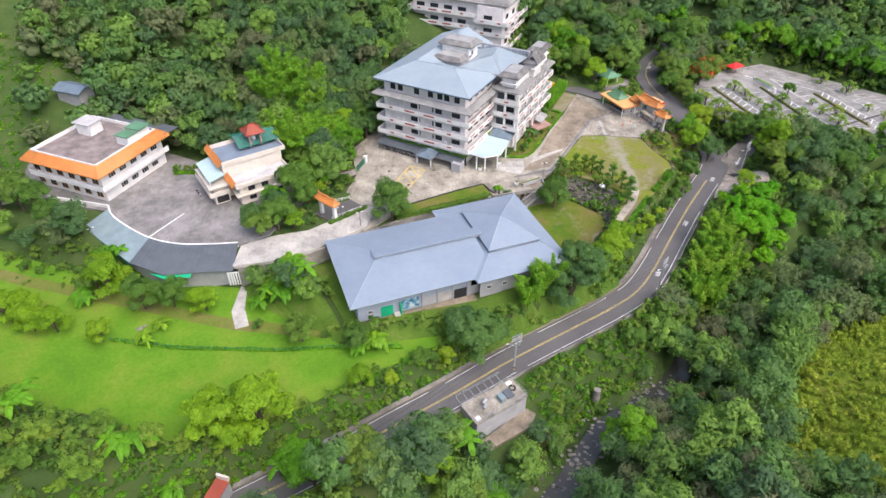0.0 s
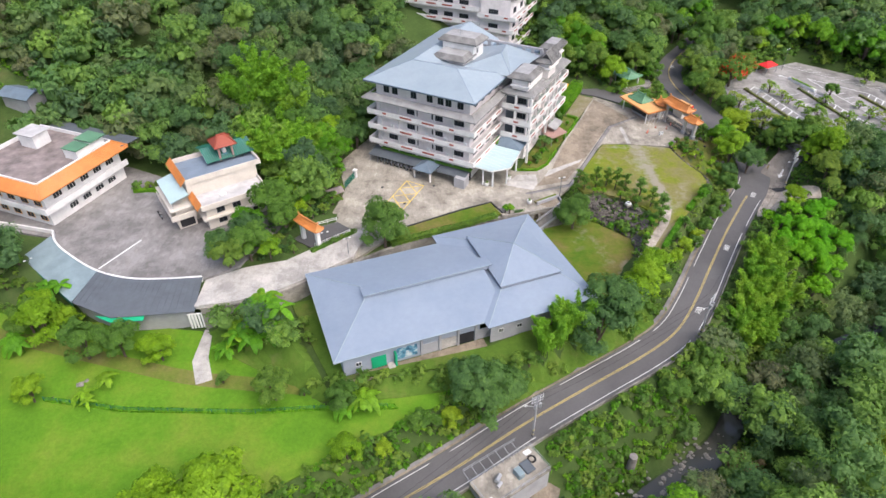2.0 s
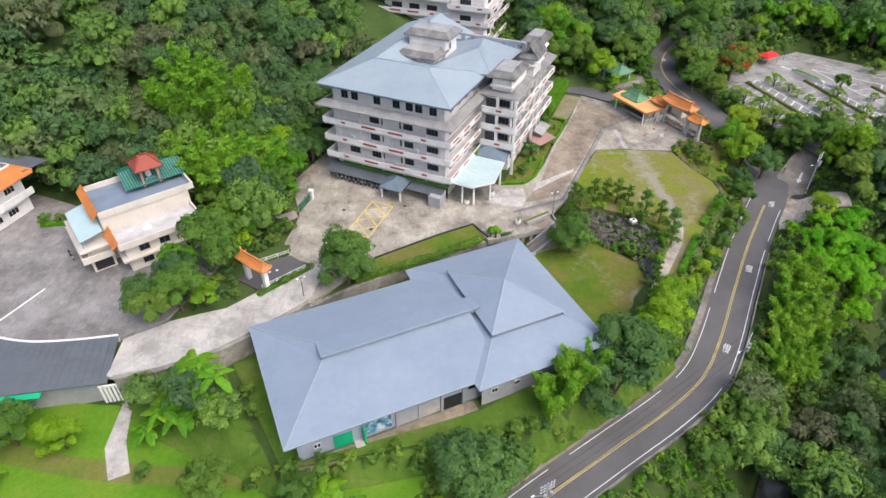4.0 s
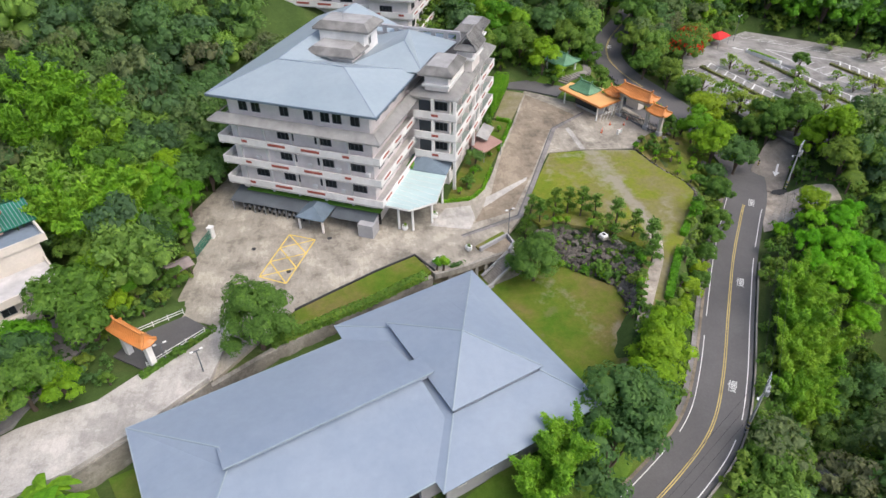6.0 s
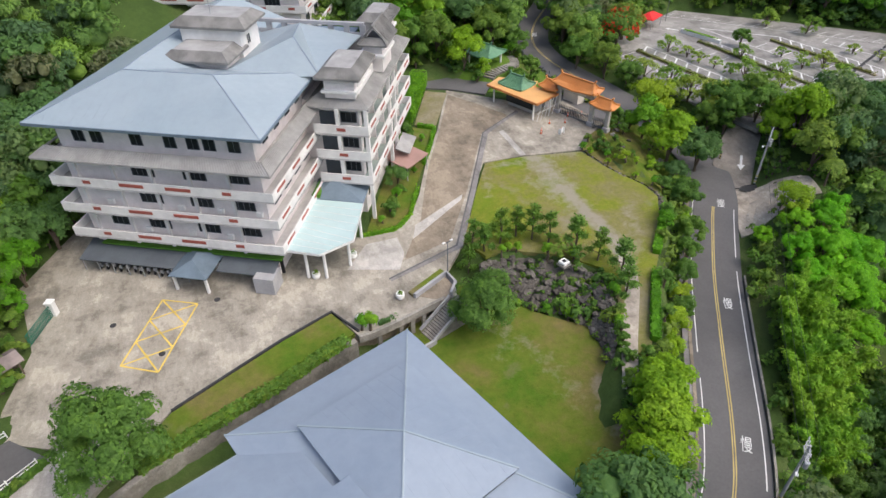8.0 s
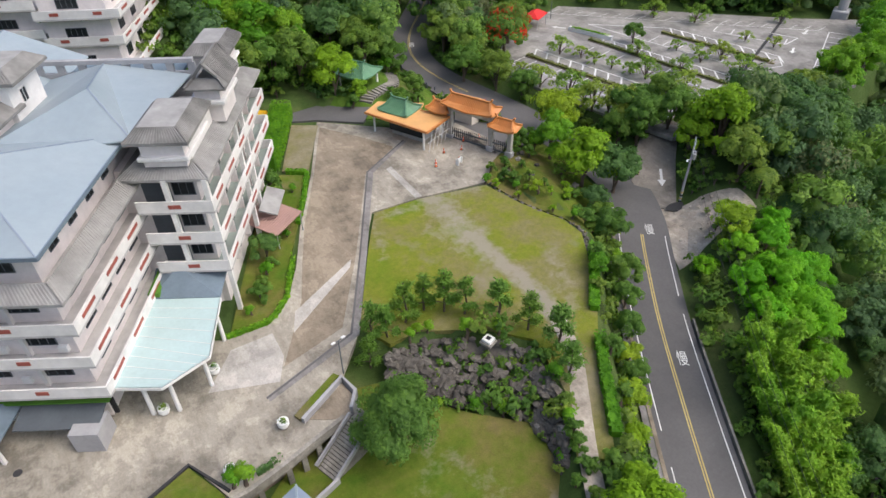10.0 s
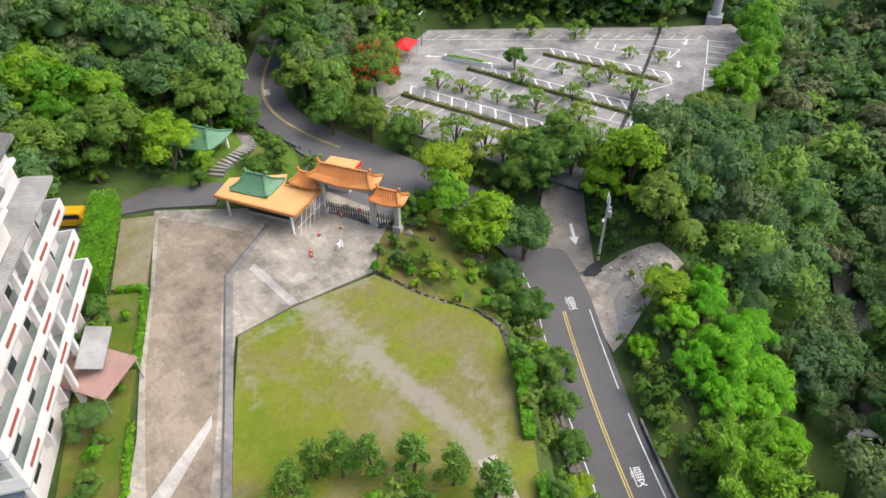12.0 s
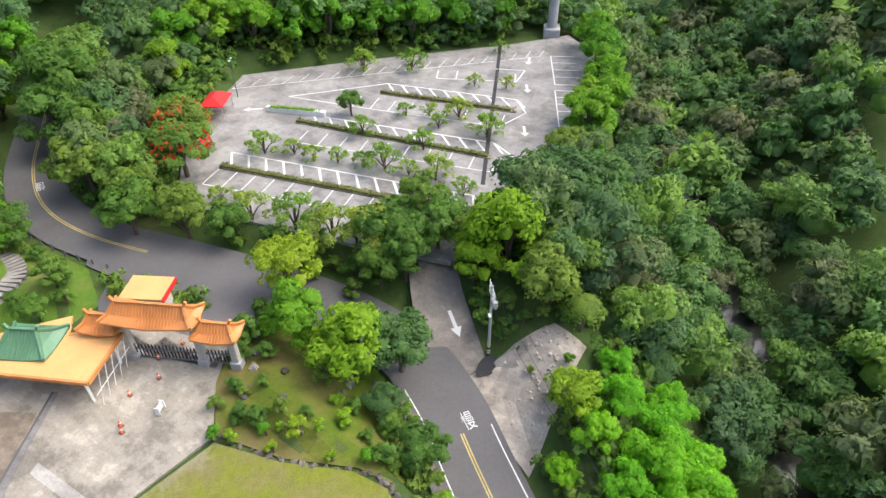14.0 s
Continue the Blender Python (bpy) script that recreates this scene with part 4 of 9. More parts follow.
ridge_parts("hip_cap", [((0, 0, z_e), (8.3, -9.8, 7.8)), ((0, -23.7, z_e), (8.3, -12.6, 7.5))], 0.15, "blue_pale", hall, "folded steel hip capping")
# seams of the sheets
bm = bmesh.new()
for k in range(1, 26):
    x = k * 1.2
    s = min(1.0, x / 8.3)
    bar(bm, (x, -23.7, z_e + 0.02), (x, -23.7 + 11.1 * s, z_e + 0.02 + 2.0 * s), 0.02, 0.008)
    bar(bm, (x, 0, z_e + 0.02), (x, -9.8 * s, z_e + 0.02 + 2.3 * s), 0.02, 0.008)
for k in range(1, 20):
    y = -k * 1.2
    s = min(1.0, -y / 9.6, (y + 23.7) / 11.1)
    bar(bm, (0, y, z_e + 0.02), (8.3 * s, y, z_e + 0.02 + 2.3 * s), 0.02, 0.008)
tagged(part("seam", bm, "blue", hall), kind="stuff")
for k in range(4):
    bm = bmesh.new()
    a, b = Vector(lid[k]), Vector(lid[(k + 1) % 4])
    n = int((b - a).length / 1.2)
    for i in range(1, n):
        t = i / n
        s = min(t, 1 - t) * 2
        p = a.lerp(b, t)
        q = a.lerp(Vector(ap), s) if t < 0.5 else b.lerp(Vector(ap), s)
        bar(bm, p + Vector((0, 0, 0.02)), q + Vector((0, 0, 0.02)), 0.02, 0.008)
    tagged(part("seam", bm, "blue", hall), kind="stuff")
part("eave_gutter", B((-0.12, -23.8, z_e - 0.2, 0.05, 0.1, z_e - 0.02), (0, -23.85, z_e - 0.2, W0, -23.7, z_e - 0.02), (0, 0, z_e - 0.2, W0, 0.12, z_e - 0.02)), "blue_pale", hall)
part("south_wall", B((1.6, -22.0, -0.6, W0, -21.8, z_e - 0.02)), "wall_blue", hall, "pale blue-grey wall")
part("north_wall", B((1.6, -1.8, -0.6, W0, -1.6, z_e - 0.02)), "wall_blue", hall)
part("west_wall", B((1.6, -21.8, -0.6, 1.8, -1.8, z_e - 0.02)), "wall_blue", hall)
part("wing_wall", B((W0 + 1.4, -23.6, -0.6, W1 - 1.4, -23.4, z_e), (W1 - 1.6, -23.4, -0.6, W1 - 1.4, 1.2, z_e), (W0 + 1.4, 1.0, -0.6, W1 - 1.6, 1.2, z_e)), "wall_grey", hall, "grey rendered wall")
d = part("door", B((6.4, -22.12, -0.2, 9.0, -22.0, 2.4)), "green_paint", hall, "bright green steel double door")
for k in range(9):
    part("rib", B((6.5 + k * 0.29, -22.16, -0.1, 6.56 + k * 0.29, -22.12, 2.3)), "green_paint", d)
part("side_panel", B((10.4, -23.0, -0.2, 10.7, -22.0, 2.6)), "green_paint", hall, "green panel beside the door")
part("mural", B((10.9, -22.1, 0.4, 14.6, -22.0, 2.9)), "mural", hall, "blue painted mural panel")
part("door_step", B((9.1, -23.4, -0.4, 10.3, -22.0, 0.1)), "concrete_pale", hall, "concrete step")
for k in range(4):
    part("column", B((15.2 + k * 3.4, -22.3, -0.5, 15.6 + k * 3.4, -21.95, z_e - 0.1)), "wall_grey", hall)
    part("panel", B((15.7 + k * 3.4, -22.06, -0.4, 18.5 + k * 3.4, -22.0, 2.2 + 0.0 * k)), ("wall_grey", "concrete_pale", "dark", "wall_grey")[k], hall)
w0 = window(hall, (4.2, -22.03, 1.8), 0, 1.0, 0.9)
for k in range(5):
    again(w0, hall, (W0 + 3.4 + k * 3.6, -23.63, 2.2), 0)
part("plinth", B((0.6, -24.2, -0.7, W0 + 0.6, -22.3, -0.12)), "concrete_dark", hall, "concrete apron along the wall")

# ---- the main six-storey building ----
MB_RZ = math.degrees(math.atan2(-0.475, 0.88))
mb = thing("main_building", "six-storey pale building with balconies and blue hip roof", "building", (6.5, 146.6, 6.9), MB_RZ)
# local x to the east, y to the north; the south-east eave corner is at (0, 0)
Z = {"g": 0.0, "f2": 5.1, "f3": 8.95, "f4": 12.75, "f5": 16.6, "eave": 20.95}
WX, DY = -28.6, 34.0
part("core_wall", B((WX + 1.9, 1.9, -1.0, -1.9, DY, Z["f5"])), "wall", mb, "pinkish-white tiled walls")

part("top_wall", B((WX + 2.1, 2.1, Z["f5"], -2.1, DY, Z["eave"] - 0.05)), "wall", mb, "pinkish-white tiled walls")


def balcony(parent, x0, y0, x1, y1, z, sides, h=1.15, red=True):
    """One storey's ring of balcony: slab, parapets, scalloped brackets below, red panels."""
    slab = part("balcony", B((x0, y0, z - 0.22, x1, y1, z)), "deck_grey", parent, "balcony slab")
    for s in sides:
        if s in "sn":
            y = y0 if s == "s" else y1 - 0.16
            part("parapet", B((x0, y, z, x1, y + 0.16, z + h)), "wall_white", slab, "white parapet")
            L = x1 - x0
            yy = y - 0.02 if s == "s" else y + 0.18
            n = max(1, int(L / 5.2))
            spots = [(0.17, 0.5), (0.375, 1.55), (0.585, 1.6), (0.8, 0.55)] if L > 20 else [((k + 0.5) / n, 0.6) for k in range(n)]
            for t, bw in spots:
                if red:
                    part("red_panel", B((x0 + L * t - bw, yy - 0.03, z + 0.42, x0 + L * t + bw, yy + 0.03, z + 0.86)), "red_panel", slab)
            for k in range(n):
                c = x0 + L * (k + 0.5) / n
                part("bracket", bevelled(B((c - L / n / 2 + 0.15, y0 + 0.3, z - 0.62, c - L / n / 2 + 0.5, y0 + 1.6, z - 0.22)), 0.08), "wall_white", slab)
        else:
            x = x1 - 0.16 if s == "e" else x0
            part("parapet", B((x, y0 + 0.16, z, x + 0.16, y1 - 0.16, z + h)), "wall_white", slab, "white parapet")
            L = y1 - y0
            xx = x + 0.18 if s == "e" else x - 0.02
            n = max(1, int(L / 4.4))
            for k in range(n):
                c = y0 + L * (k + 0.5) / n
                if red:
                    part("red_panel", B((xx - 0.03, c - 1.25, z + 0.5, xx + 0.03, c + 1.25, z + 0.85)), "red_panel", slab)
    return slab


for i, f in enumerate(("f2", "f3", "f4")):
    balcony(mb, WX + 0.3, 0.2 - 0.0 * i, -0.0, 21.0, Z[f], "swe")
wA = window(mb, (-4.8, 1.86, Z["f2"] + 1.75), 0, 2.9, 1.3, 3, "slate")
wB = window(mb, (-4.4, 2.06, Z["f5"] + 2.35), 0, 1.5, 2.1, 1, "slate")
wC = window(mb, (-1.86, 5.0, Z["f2"] + 1.6), 90, 2.2, 1.5, 2, "slate")
for f in ("f2", "f3", "f4"):
    for k, x in enumerate((-4.8, -10.2, -16.8, -22.0)):
        if (f, k) != ("f2", 0) and (k < 3 or f == "f2"):
            again(wA, mb, (x, 1.86, Z[f] + 1.75), 0)
    for k in range(4):
        if (f, k) != ("f2", 0):
            again(wC, mb, (-1.86, 5.0 + k * 3.6, Z[f] + 1.6), 90)
for x in (-7.4, -9.4, -12.2, -16.4, -21.4, -23.7):
    again(wB, mb, (x, 2.06, Z["f5"] + 2.35), 0)
for k in range(4):
    again(wB, mb, (-2.06, 5.2 + k * 3.6, Z["f5"] + 2.35), 90)
for x in (-5.5, -10, -16, -21):
    again(wA, mb, (x, 1.86, 1.9), 0)
# grey tiled skirt roof round the fifth floor
part("skirt_roof", skirt(bmesh.new(), WX + 0.9, 0.9, -0.9, 24.0, 1.4, Z["f5"] + 0.1, Z["f5"] + 1.1, 0.25), "tile_pale", mb, "weathered grey tiled skirt roof")
bm = bmesh.new()
ribs(bm, (WX - 0.5, -0.5, Z["f5"] + 0.1), (0.5, -0.5, Z["f5"] + 0.1), (WX + 0.9, 0.9, Z["f5"] + 1.1), (-0.9, 0.9, Z["f5"] + 1.1), 0.32)
ribs(bm, (0.5, -0.5, Z["f5"] + 0.1), (0.5, 24, Z["f5"] + 0.1), (-0.9, 0.9, Z["f5"] + 1.1), (-0.9, 24, Z["f5"] + 1.1), 0.32)
part("gallery_floor", B((WX + 0.9, 0.9, Z["f5"] - 0.05, -0.9, 22, Z["f5"] + 0.15)), "deck_grey", mb)
tagged(part("tile_rib", bm, "tile_pale", mb), kind="stuff")
part("gallery_wall", B((WX + 0.4, 0.2, Z["f5"] - 0.5, -0.2, 0.4, Z["f5"] + 0.3), (-0.4, 0.4, Z["f5"] - 0.5, -0.2, 22.0, Z["f5"] + 0.3)), "wall", mb, "tiled beam under the skirt roof")
for x in np.arange(WX + 3.0, -2, 4.9):
    part("pier", B((x - 0.2, 1.55, -0.6, x + 0.2, 1.9, Z["f5"])), "wall_white", mb)
for k in range(7):
    x, f = (-7.5, -12.6, -18.5, -7.9, -13.0, -22.4, -2.9)[k], ("f2", "f2", "f2", "f3", "f3", "f3", "f3")[k]
    part("air_conditioner", bevelled(B((x - 0.4, 1.45, Z[f] + 0.5, x + 0.4, 1.85, Z[f] + 1.2)), 0.04), "white", mb, "white air-conditioner unit")
# blue roofs
E0 = Z["eave"]
EW = 2.6
EY = 18.4
part("front_roof", sheet(bmesh.new(), [[(WX, 0, E0), (0, 0, E0), (-8.6, 8.5, E0 + 3.3), (-20, 8.5, E0 + 3.3)], [(0, 0, E0), (0, EY, E0), (-8.6, 8.5, E0 + 3.3)],
     [(WX, 38.5, E0), (WX, 0, E0), (-20, 8.5, E0 + 3.3), (-20, 38.5, E0 + 3.3)], [(-8.6, 8.5, E0 + 3.3), (0, EY, E0), (-11.5, EY, E0), (-20, 8.5, E0 + 3.3)],
     [(-20, 8.5, E0 + 3.3), (-11.5, EY, E0), (-11.5, 38.5, E0), (-20, 38.5, E0 + 3.3)]], 0.15), "blue_pale", mb, "pale blue steel hip roof")
RP = (-3.0, 20.2, E0 + 3.9)
part("rear_roof", sheet(bmesh.new(), [[(-12.5, 13.4, E0 + 0.3), (1.3, 16.4, E0 + 0.5), RP], [(1.3, 16.4, E0 + 0.5), (2.8, 31, E0 + 0.6), (-6.2, 31, E0 + 2.0), RP],
     [(-6.2, 31, E0 + 2.0), (-13.0, 31, E0 + 0.2), (-12.5, 13.4, E0 + 0.3), RP]], 0.15), "blue_pale", mb, "pale blue steel roof over the rear")
part("rear_parapet", B((-14.0, 31.05, E0 - 2.0, 3.2, 31.4, E0 + 0.9), (-14.2, 30.9, E0 + 1.9, 3.3, 31.5, E0 + 2.35)), "wall_grey", mb, "grey open parapet behind the rear roof")
for k in range(8):
    part("parapet_post", B((-13.8 + k * 2.35, 31.05, E0 + 0.9, -13.0 + k * 2.35, 31.4, E0 + 1.9)), "wall_grey", mb)
part("roof_infill", B((WX + 2, 17, E0 - 0.3, 1.0, 36, E0 - 0.05)), "blue_dark", mb)
ridge_parts("ridge_cap", [((0, 0, E0), (-8.6, 8.5, E0 + 3.3)), ((WX, 0, E0), (-20, 8.5, E0 + 3.3)), ((-20, 8.5, E0 + 3.3), (-8.6, 8.5, E0 + 3.3)), ((0, EY, E0), (-8.6, 8.5, E0 + 3.3)), ((-20, 8.5, E0 + 3.3), (-20, 38.5, E0 + 3.3)), ((1.3, 16.4, E0 + 0.5), RP), (RP, (-6.2, 31, E0 + 2.0))], 0.12, "blue", mb, "folded steel ridge capping")
bm = bmesh.new()
for k in range(1, 24):
    x = WX + k * 1.2
    s = min(1.0, (x - WX) / 8.6, -x / 8.6)
    bar(bm, (x, 0, E0 + 0.02), (x, 8.5 * s, E0 + 0.02 + 3.3 * s), 0.02, 0.008)
tagged(part("seam", bm, "blue_pale", mb), kind="stuff")
part("eave_fascia", B((WX, -0.12, E0 - 0.35, 0.1, 0.0, E0), (0.0, 0, E0 - 0.35, 0.12, EY, E0), (WX - 0.1, 0, E0 - 0.35, WX, 14, E0)), "blue_dark", mb)
# penthouse
ph = thing("roof_pavilion", "two-tiered grey tiled stair pavilion on the blue roof", "roof pavilion", (-14.6, 18.4, E0 + 0.4))
ph.parent = mb
del ph["category"]
part("lower_wall", B((-3.4, -2.8, -0.5, 4.0, 1.4, 1.9)), "wall", ph)
part("lower_roof", skirt(bmesh.new(), -3.0, -2.6, 3.6, 1.4, 1.25, 1.8, 2.7, 0.3), "tile_grey", ph, "moss-stained grey tile roof")
part("upper_wall", B((-3.6, 1.2, -0.5, 4.6, 6.8, 4.6)), "wall_white", ph)
part("upper_roof", skirt(bmesh.new(), -3.4, 2.0, 4.4, 6.4, 1.25, 4.5, 5.5, 0.3), "tile_grey", ph, "moss-stained grey tile roof")
part("roof_top", B((-3.4, 2.0, 5.0, 4.4, 6.4, 5.52)), "tile_pale", ph, "stained flat tiled roof top")
part("lower_top", B((-3.0, -2.6, 2.1, 3.6, 1.2, 2.72)), "tile_pale", ph, "stained flat tiled roof top")
bm = bmesh.new()
for z0, z1, a0, a1, b0, b1, y0, y1 in ((1.8, 2.7, -4.25, 4.85, -3.0, 3.6, -3.85, -2.6), (4.5, 5.5, -4.65, 5.65, -3.4, 4.4, 0.75, 2.0)):
    ribs(bm, (a0, y0, z0), (a1, y0, z0), (b0, y1, z1), (b1, y1, z1), 0.3)
tagged(part("tile_rib", bm, "tile_grey", ph), kind="stuff")
part("antenna", B((0.2, 3.0, 5.5, 0.26, 3.06, 7.3), (-0.4, 3.0, 6.8, 0.9, 3.05, 6.85), (-0.3, 3.0, 6.4, 0.8, 3.05, 6.45)), "steel", ph)
wD = window(ph, (4.64, 3.4, 2.4), 90, 1.1, 1.4, 1)

# ---- north-east wing ----
wg = "wall"
NW = thing("north_east_wing", "balconied stair wing with grey tiled towers", "building wing", (6.5, 146.6, 6.9), MB_RZ)
part("core_wall", B((-1.9, 17.2, -1.0, 5.7, 40.6, 17.6)), "wall", NW, "pinkish-white tiled walls")
WF = (6.5, 10.2, 13.95)
for f in WF:
    balcony(NW, 0.0, 15.3, 7.45, 41.3, f, "sen", 1.25)
    part("balcony_floor", B((0.2, 15.5, f + 0.004, 7.25, 41.1, f + 0.03)), "deck_green", NW, "pale green balcony floor")
part("skirt_roof", skirt(bmesh.new(), 0.6, 17.2, 5.9, 39.6, 1.75, 17.6, 18.75, 0.25), "tile_pale", NW, "weathered grey tiled skirt roof")
bm = bmesh.new()
ribs(bm, (-1.1, 15.45, 17.6), (7.65, 15.45, 17.6), (0.6, 17.2, 18.75), (5.9, 17.2, 18.75), 0.3)
ribs(bm, (7.65, 15.45, 17.6), (7.65, 41.3, 17.6), (5.9, 17.2, 18.75), (5.9, 39.6, 18.75), 0.3)
tagged(part("tile_rib", bm, "tile_pale", NW), kind="stuff")
part("roof_deck", B((0.6, 17.2, 18.3, 5.9, 39.6, 18.72)), "deck_grey", NW, "grey roof deck")
part("eave_beam", B((0.2, 15.9, 17.1, 7.2, 16.2, 17.55), (6.9, 16.2, 17.1, 7.2, 41.0, 17.55)), "wall", NW)
part("attic_wall", B((5.65, 17.4, 18.7, 5.95, 25.0, 20.6)), "wall_white", NW, "white attic wall along the roof edge")
for x, y in ((3.3, 15.6), (7.15, 15.6), (7.15, 27.8), (7.15, 31.0)):
    part("column", B((x - 0.24, y - 0.24, -0.8, x + 0.24, y + 0.24, 17.5)), "wall_white", NW)
for f in (2.6, *WF):
    # Flat panel, not hollow: its dark colour stands for shade inside the room.
    part("recess", B((0.3, 17.14, f, 3.0, 17.24, f + 2.3)), "slate", NW, "flat dark panel for the shade in an open room")
    again(wC, NW, (4.3, 17.16, f + 1.6), 0)
    for k in range(5):
        part("doorway", B((5.66, 18.4 + k * 4.6, f, 5.74, 20.2 + k * 4.6, f + 2.2)), "glass", NW, "dark glazed balcony door")
    for k in range(4):
        part("divider", B((5.7, 21.9 + k * 4.8, f, 6.5, 22.1 + k * 4.8, f + 2.6)), "wall", NW)


def tower(parent, x0, y0, x1, y1, z0, z1, over, rise, inset=0.25):
    """A square attic room under a shallow tiled roof with a flat top."""
    part("tower_wall", B((x0, y0, z0, x1, y1, z1)), "wall", parent)
    part("tower_ledge", bevelled(B((x0 - 0.4, y0 - 0.4, z1 - 2.3, x1 + 0.4, y1 + 0.4, z1 - 1.85)), 0.08), "wall_white", parent)
    part("tower_roof", skirt(bmesh.new(), x0 + inset, y0 + inset, x1 - inset, y1 - inset, over + inset, z1, z1 + rise, 0.3), "tile_grey", parent, "moss-stained grey tile roof")
    part("tower_top", B((x0 + inset, y0 + inset, z1 + rise - 0.4, x1 - inset, y1 - inset, z1 + rise + 0.03)), "tile_pale", parent, "stained flat tiled roof top")
    bm = bmesh.new()
    ribs(bm, (x0 - over, y0 - over, z1), (x1 + over, y0 - over, z1), (x0 + inset, y0 + inset, z1 + rise), (x1 - inset, y0 + inset, z1 + rise), 0.3)
    ribs(bm, (x1 + over, y0 - over, z1), (x1 + over, y1 + over, z1), (x1 - inset, y0 + inset, z1 + rise), (x1 - inset, y1 - inset, z1 + rise), 0.3)
    tagged(part("tile_rib", bm, "tile_grey", parent), kind="stuff")


tower(NW, 1.8, 16.2, 5.8, 22.8, 18.6, 21.6, 0.95, 1.0)
tower(NW, 2.5, 33.9, 5.7, 39.2, 18.6, 22.75, 0.9, 1.0)
# hip-and-gable roof between the two attic rooms
part("gable_wall", B((4.7, 25.3, 18.6, 7.3, 30.2, 22.6)), "wall", NW, "white attic wall")
part("gable_ledge", bevelled(B((4.0, 24.7, 20.7, 7.8, 30.8, 21.15)), 0.08), "wall_white", NW)
gl, gr_, gz = 4.15, 8.2, 22.55
part("gable_skirt", sheet(bmesh.new(), [[(gl, 24.5, gz), (gr_, 24.5, gz), (7.5, 25.4, gz + 0.75), (4.9, 25.4, gz + 0.75)]], 0.2), "tile_grey", NW, "moss-stained grey tile roof")
part("gable_roof", sheet(bmesh.new(), [[(gl, 24.5, gz), (4.9, 25.4, gz + 0.75), (6.2, 25.2, gz + 2.3), (6.2, 30.9, gz + 2.3), (gl, 30.9, gz)], [(gr_, 30.9, gz), (6.2, 30.9, gz + 2.3), (6.2, 25.2, gz + 2.3), (7.5, 25.4, gz + 0.75), (gr_, 24.5, gz)]], 0.22), "tile_grey", NW, "steep grey tiled gable roof")
part("gable_panel", prism(bmesh.new(), [(4.95, 25.6), (7.45, 25.6), (7.45, 25.75), (4.95, 25.75)], gz, lambda x, y: gz + 0.75 + 1.4 * (1 - abs(x - 6.2) / 1.25)), "tile_pale", NW, "weathered gable panel")
ridge_parts("gable_ridge", [((6.2, 25.0, gz + 2.4), (6.2, 30.9, gz + 2.4)), ((6.2, 25.1, gz + 2.35), (4.9, 25.3, gz + 0.85)), ((6.2, 25.1, gz + 2.35), (7.5, 25.3, gz + 0.85)), ((4.9, 25.3, gz + 0.85), (gl, 24.5, gz + 0.15)), ((7.5, 25.3, gz + 0.85), (gr_, 24.5, gz + 0.15))], 0.2, "tile_grey", NW)
bm = bmesh.new()
ribs(bm, (gr_, 26.0, gz), (gr_, 30.9, gz), (6.2, 26.0, gz + 2.3), (6.2, 30.9, gz + 2.3), 0.3)
tagged(part("tile_rib", bm, "tile_grey", NW), kind="stuff")
part("side_canopy", sheet(bmesh.new(), [[(7.5, 28.4, 4.9), (9.7, 28.4, 4.2), (9.7, 34.0, 4.2), (7.5, 34.0, 4.9)]], 0.15), "tile_pale", NW, "grey sheet canopy over a side door")

# ---- entrance canopy ----
ec = thing("entrance_canopy", "pale cyan sheet canopy on white columns", "canopy", (0, 0, 0))
C1, C2, C3, C4, C5, C6 = (6.9, 147.6), (10.6, 145.4), (15.2, 146.9), (18.3, 154.5), (11.9, 158.0), (20.3, 158.9)
part("canopy_roof", prism(bmesh.new(), [C1, C2, C3, C4, C5], 11.85, 12.0), "cyan", ec, "pale cyan translucent sheets")
bm = bmesh.new()
for k in range(1, 9):
    a = Vector(C1).lerp(Vector(C5), k / 9)
    b = Vector(C2).lerp(Vector(C3), k / 4) if k < 4 else Vector(C3).lerp(Vector(C4), (k - 4) / 5)
    bar(bm, (*a, 12.02), (*b, 12.02), 0.05, 0.03)
part("sheet_joint", bm, "white", ec)
bm = bmesh.new()
for a, b in ((C1, C2), (C2, C3), (C3, C4)):
    bar(bm, (*a, 11.85), (*b, 11.85), 0.14, 0.3)
part("edge_beam", bm, "white", ec)
for x, y in ((11.2, 146.6), (14.6, 148.0), (17.3, 153.2), (9.0, 147.4)):
    col = tube(bmesh.new(), [(x, y, 6.9), (x, y, 11.85)], [0.22, 0.2], 10)
    part("column", col, "white", ec, smooth=False)
part("rear_roof", sheet(bmesh.new(), [[(*C5, 12.1), (*C4, 12.1), (15.6, 159.6, 13.6)], [(*C4, 12.1), (*C6, 12.1), (15.6, 159.6, 13.6)], [(*C6, 12.1), (16.5, 166, 12.1), (15.6, 159.6, 13.6)], [(13.5, 162, 12.6), (*C5, 12.1), (15.6, 159.6, 13.6)]], 0.12), "blue_dark", ec, "grey-blue ribbed hip roof")
part("turf_strip", prism(bmesh.new(), [(11.9, 158.0), (12.9, 157.5), (15.0, 161.6), (14.0, 162.2)], 12.2, 12.7), "turf", ec, "strip of artificial turf")
part("entrance_wall", prism(bmesh.new(), [(13, 158.6), (19.2, 159.4), (18.6, 164), (15, 164)], 6.8, 12.0), "wall", ec)

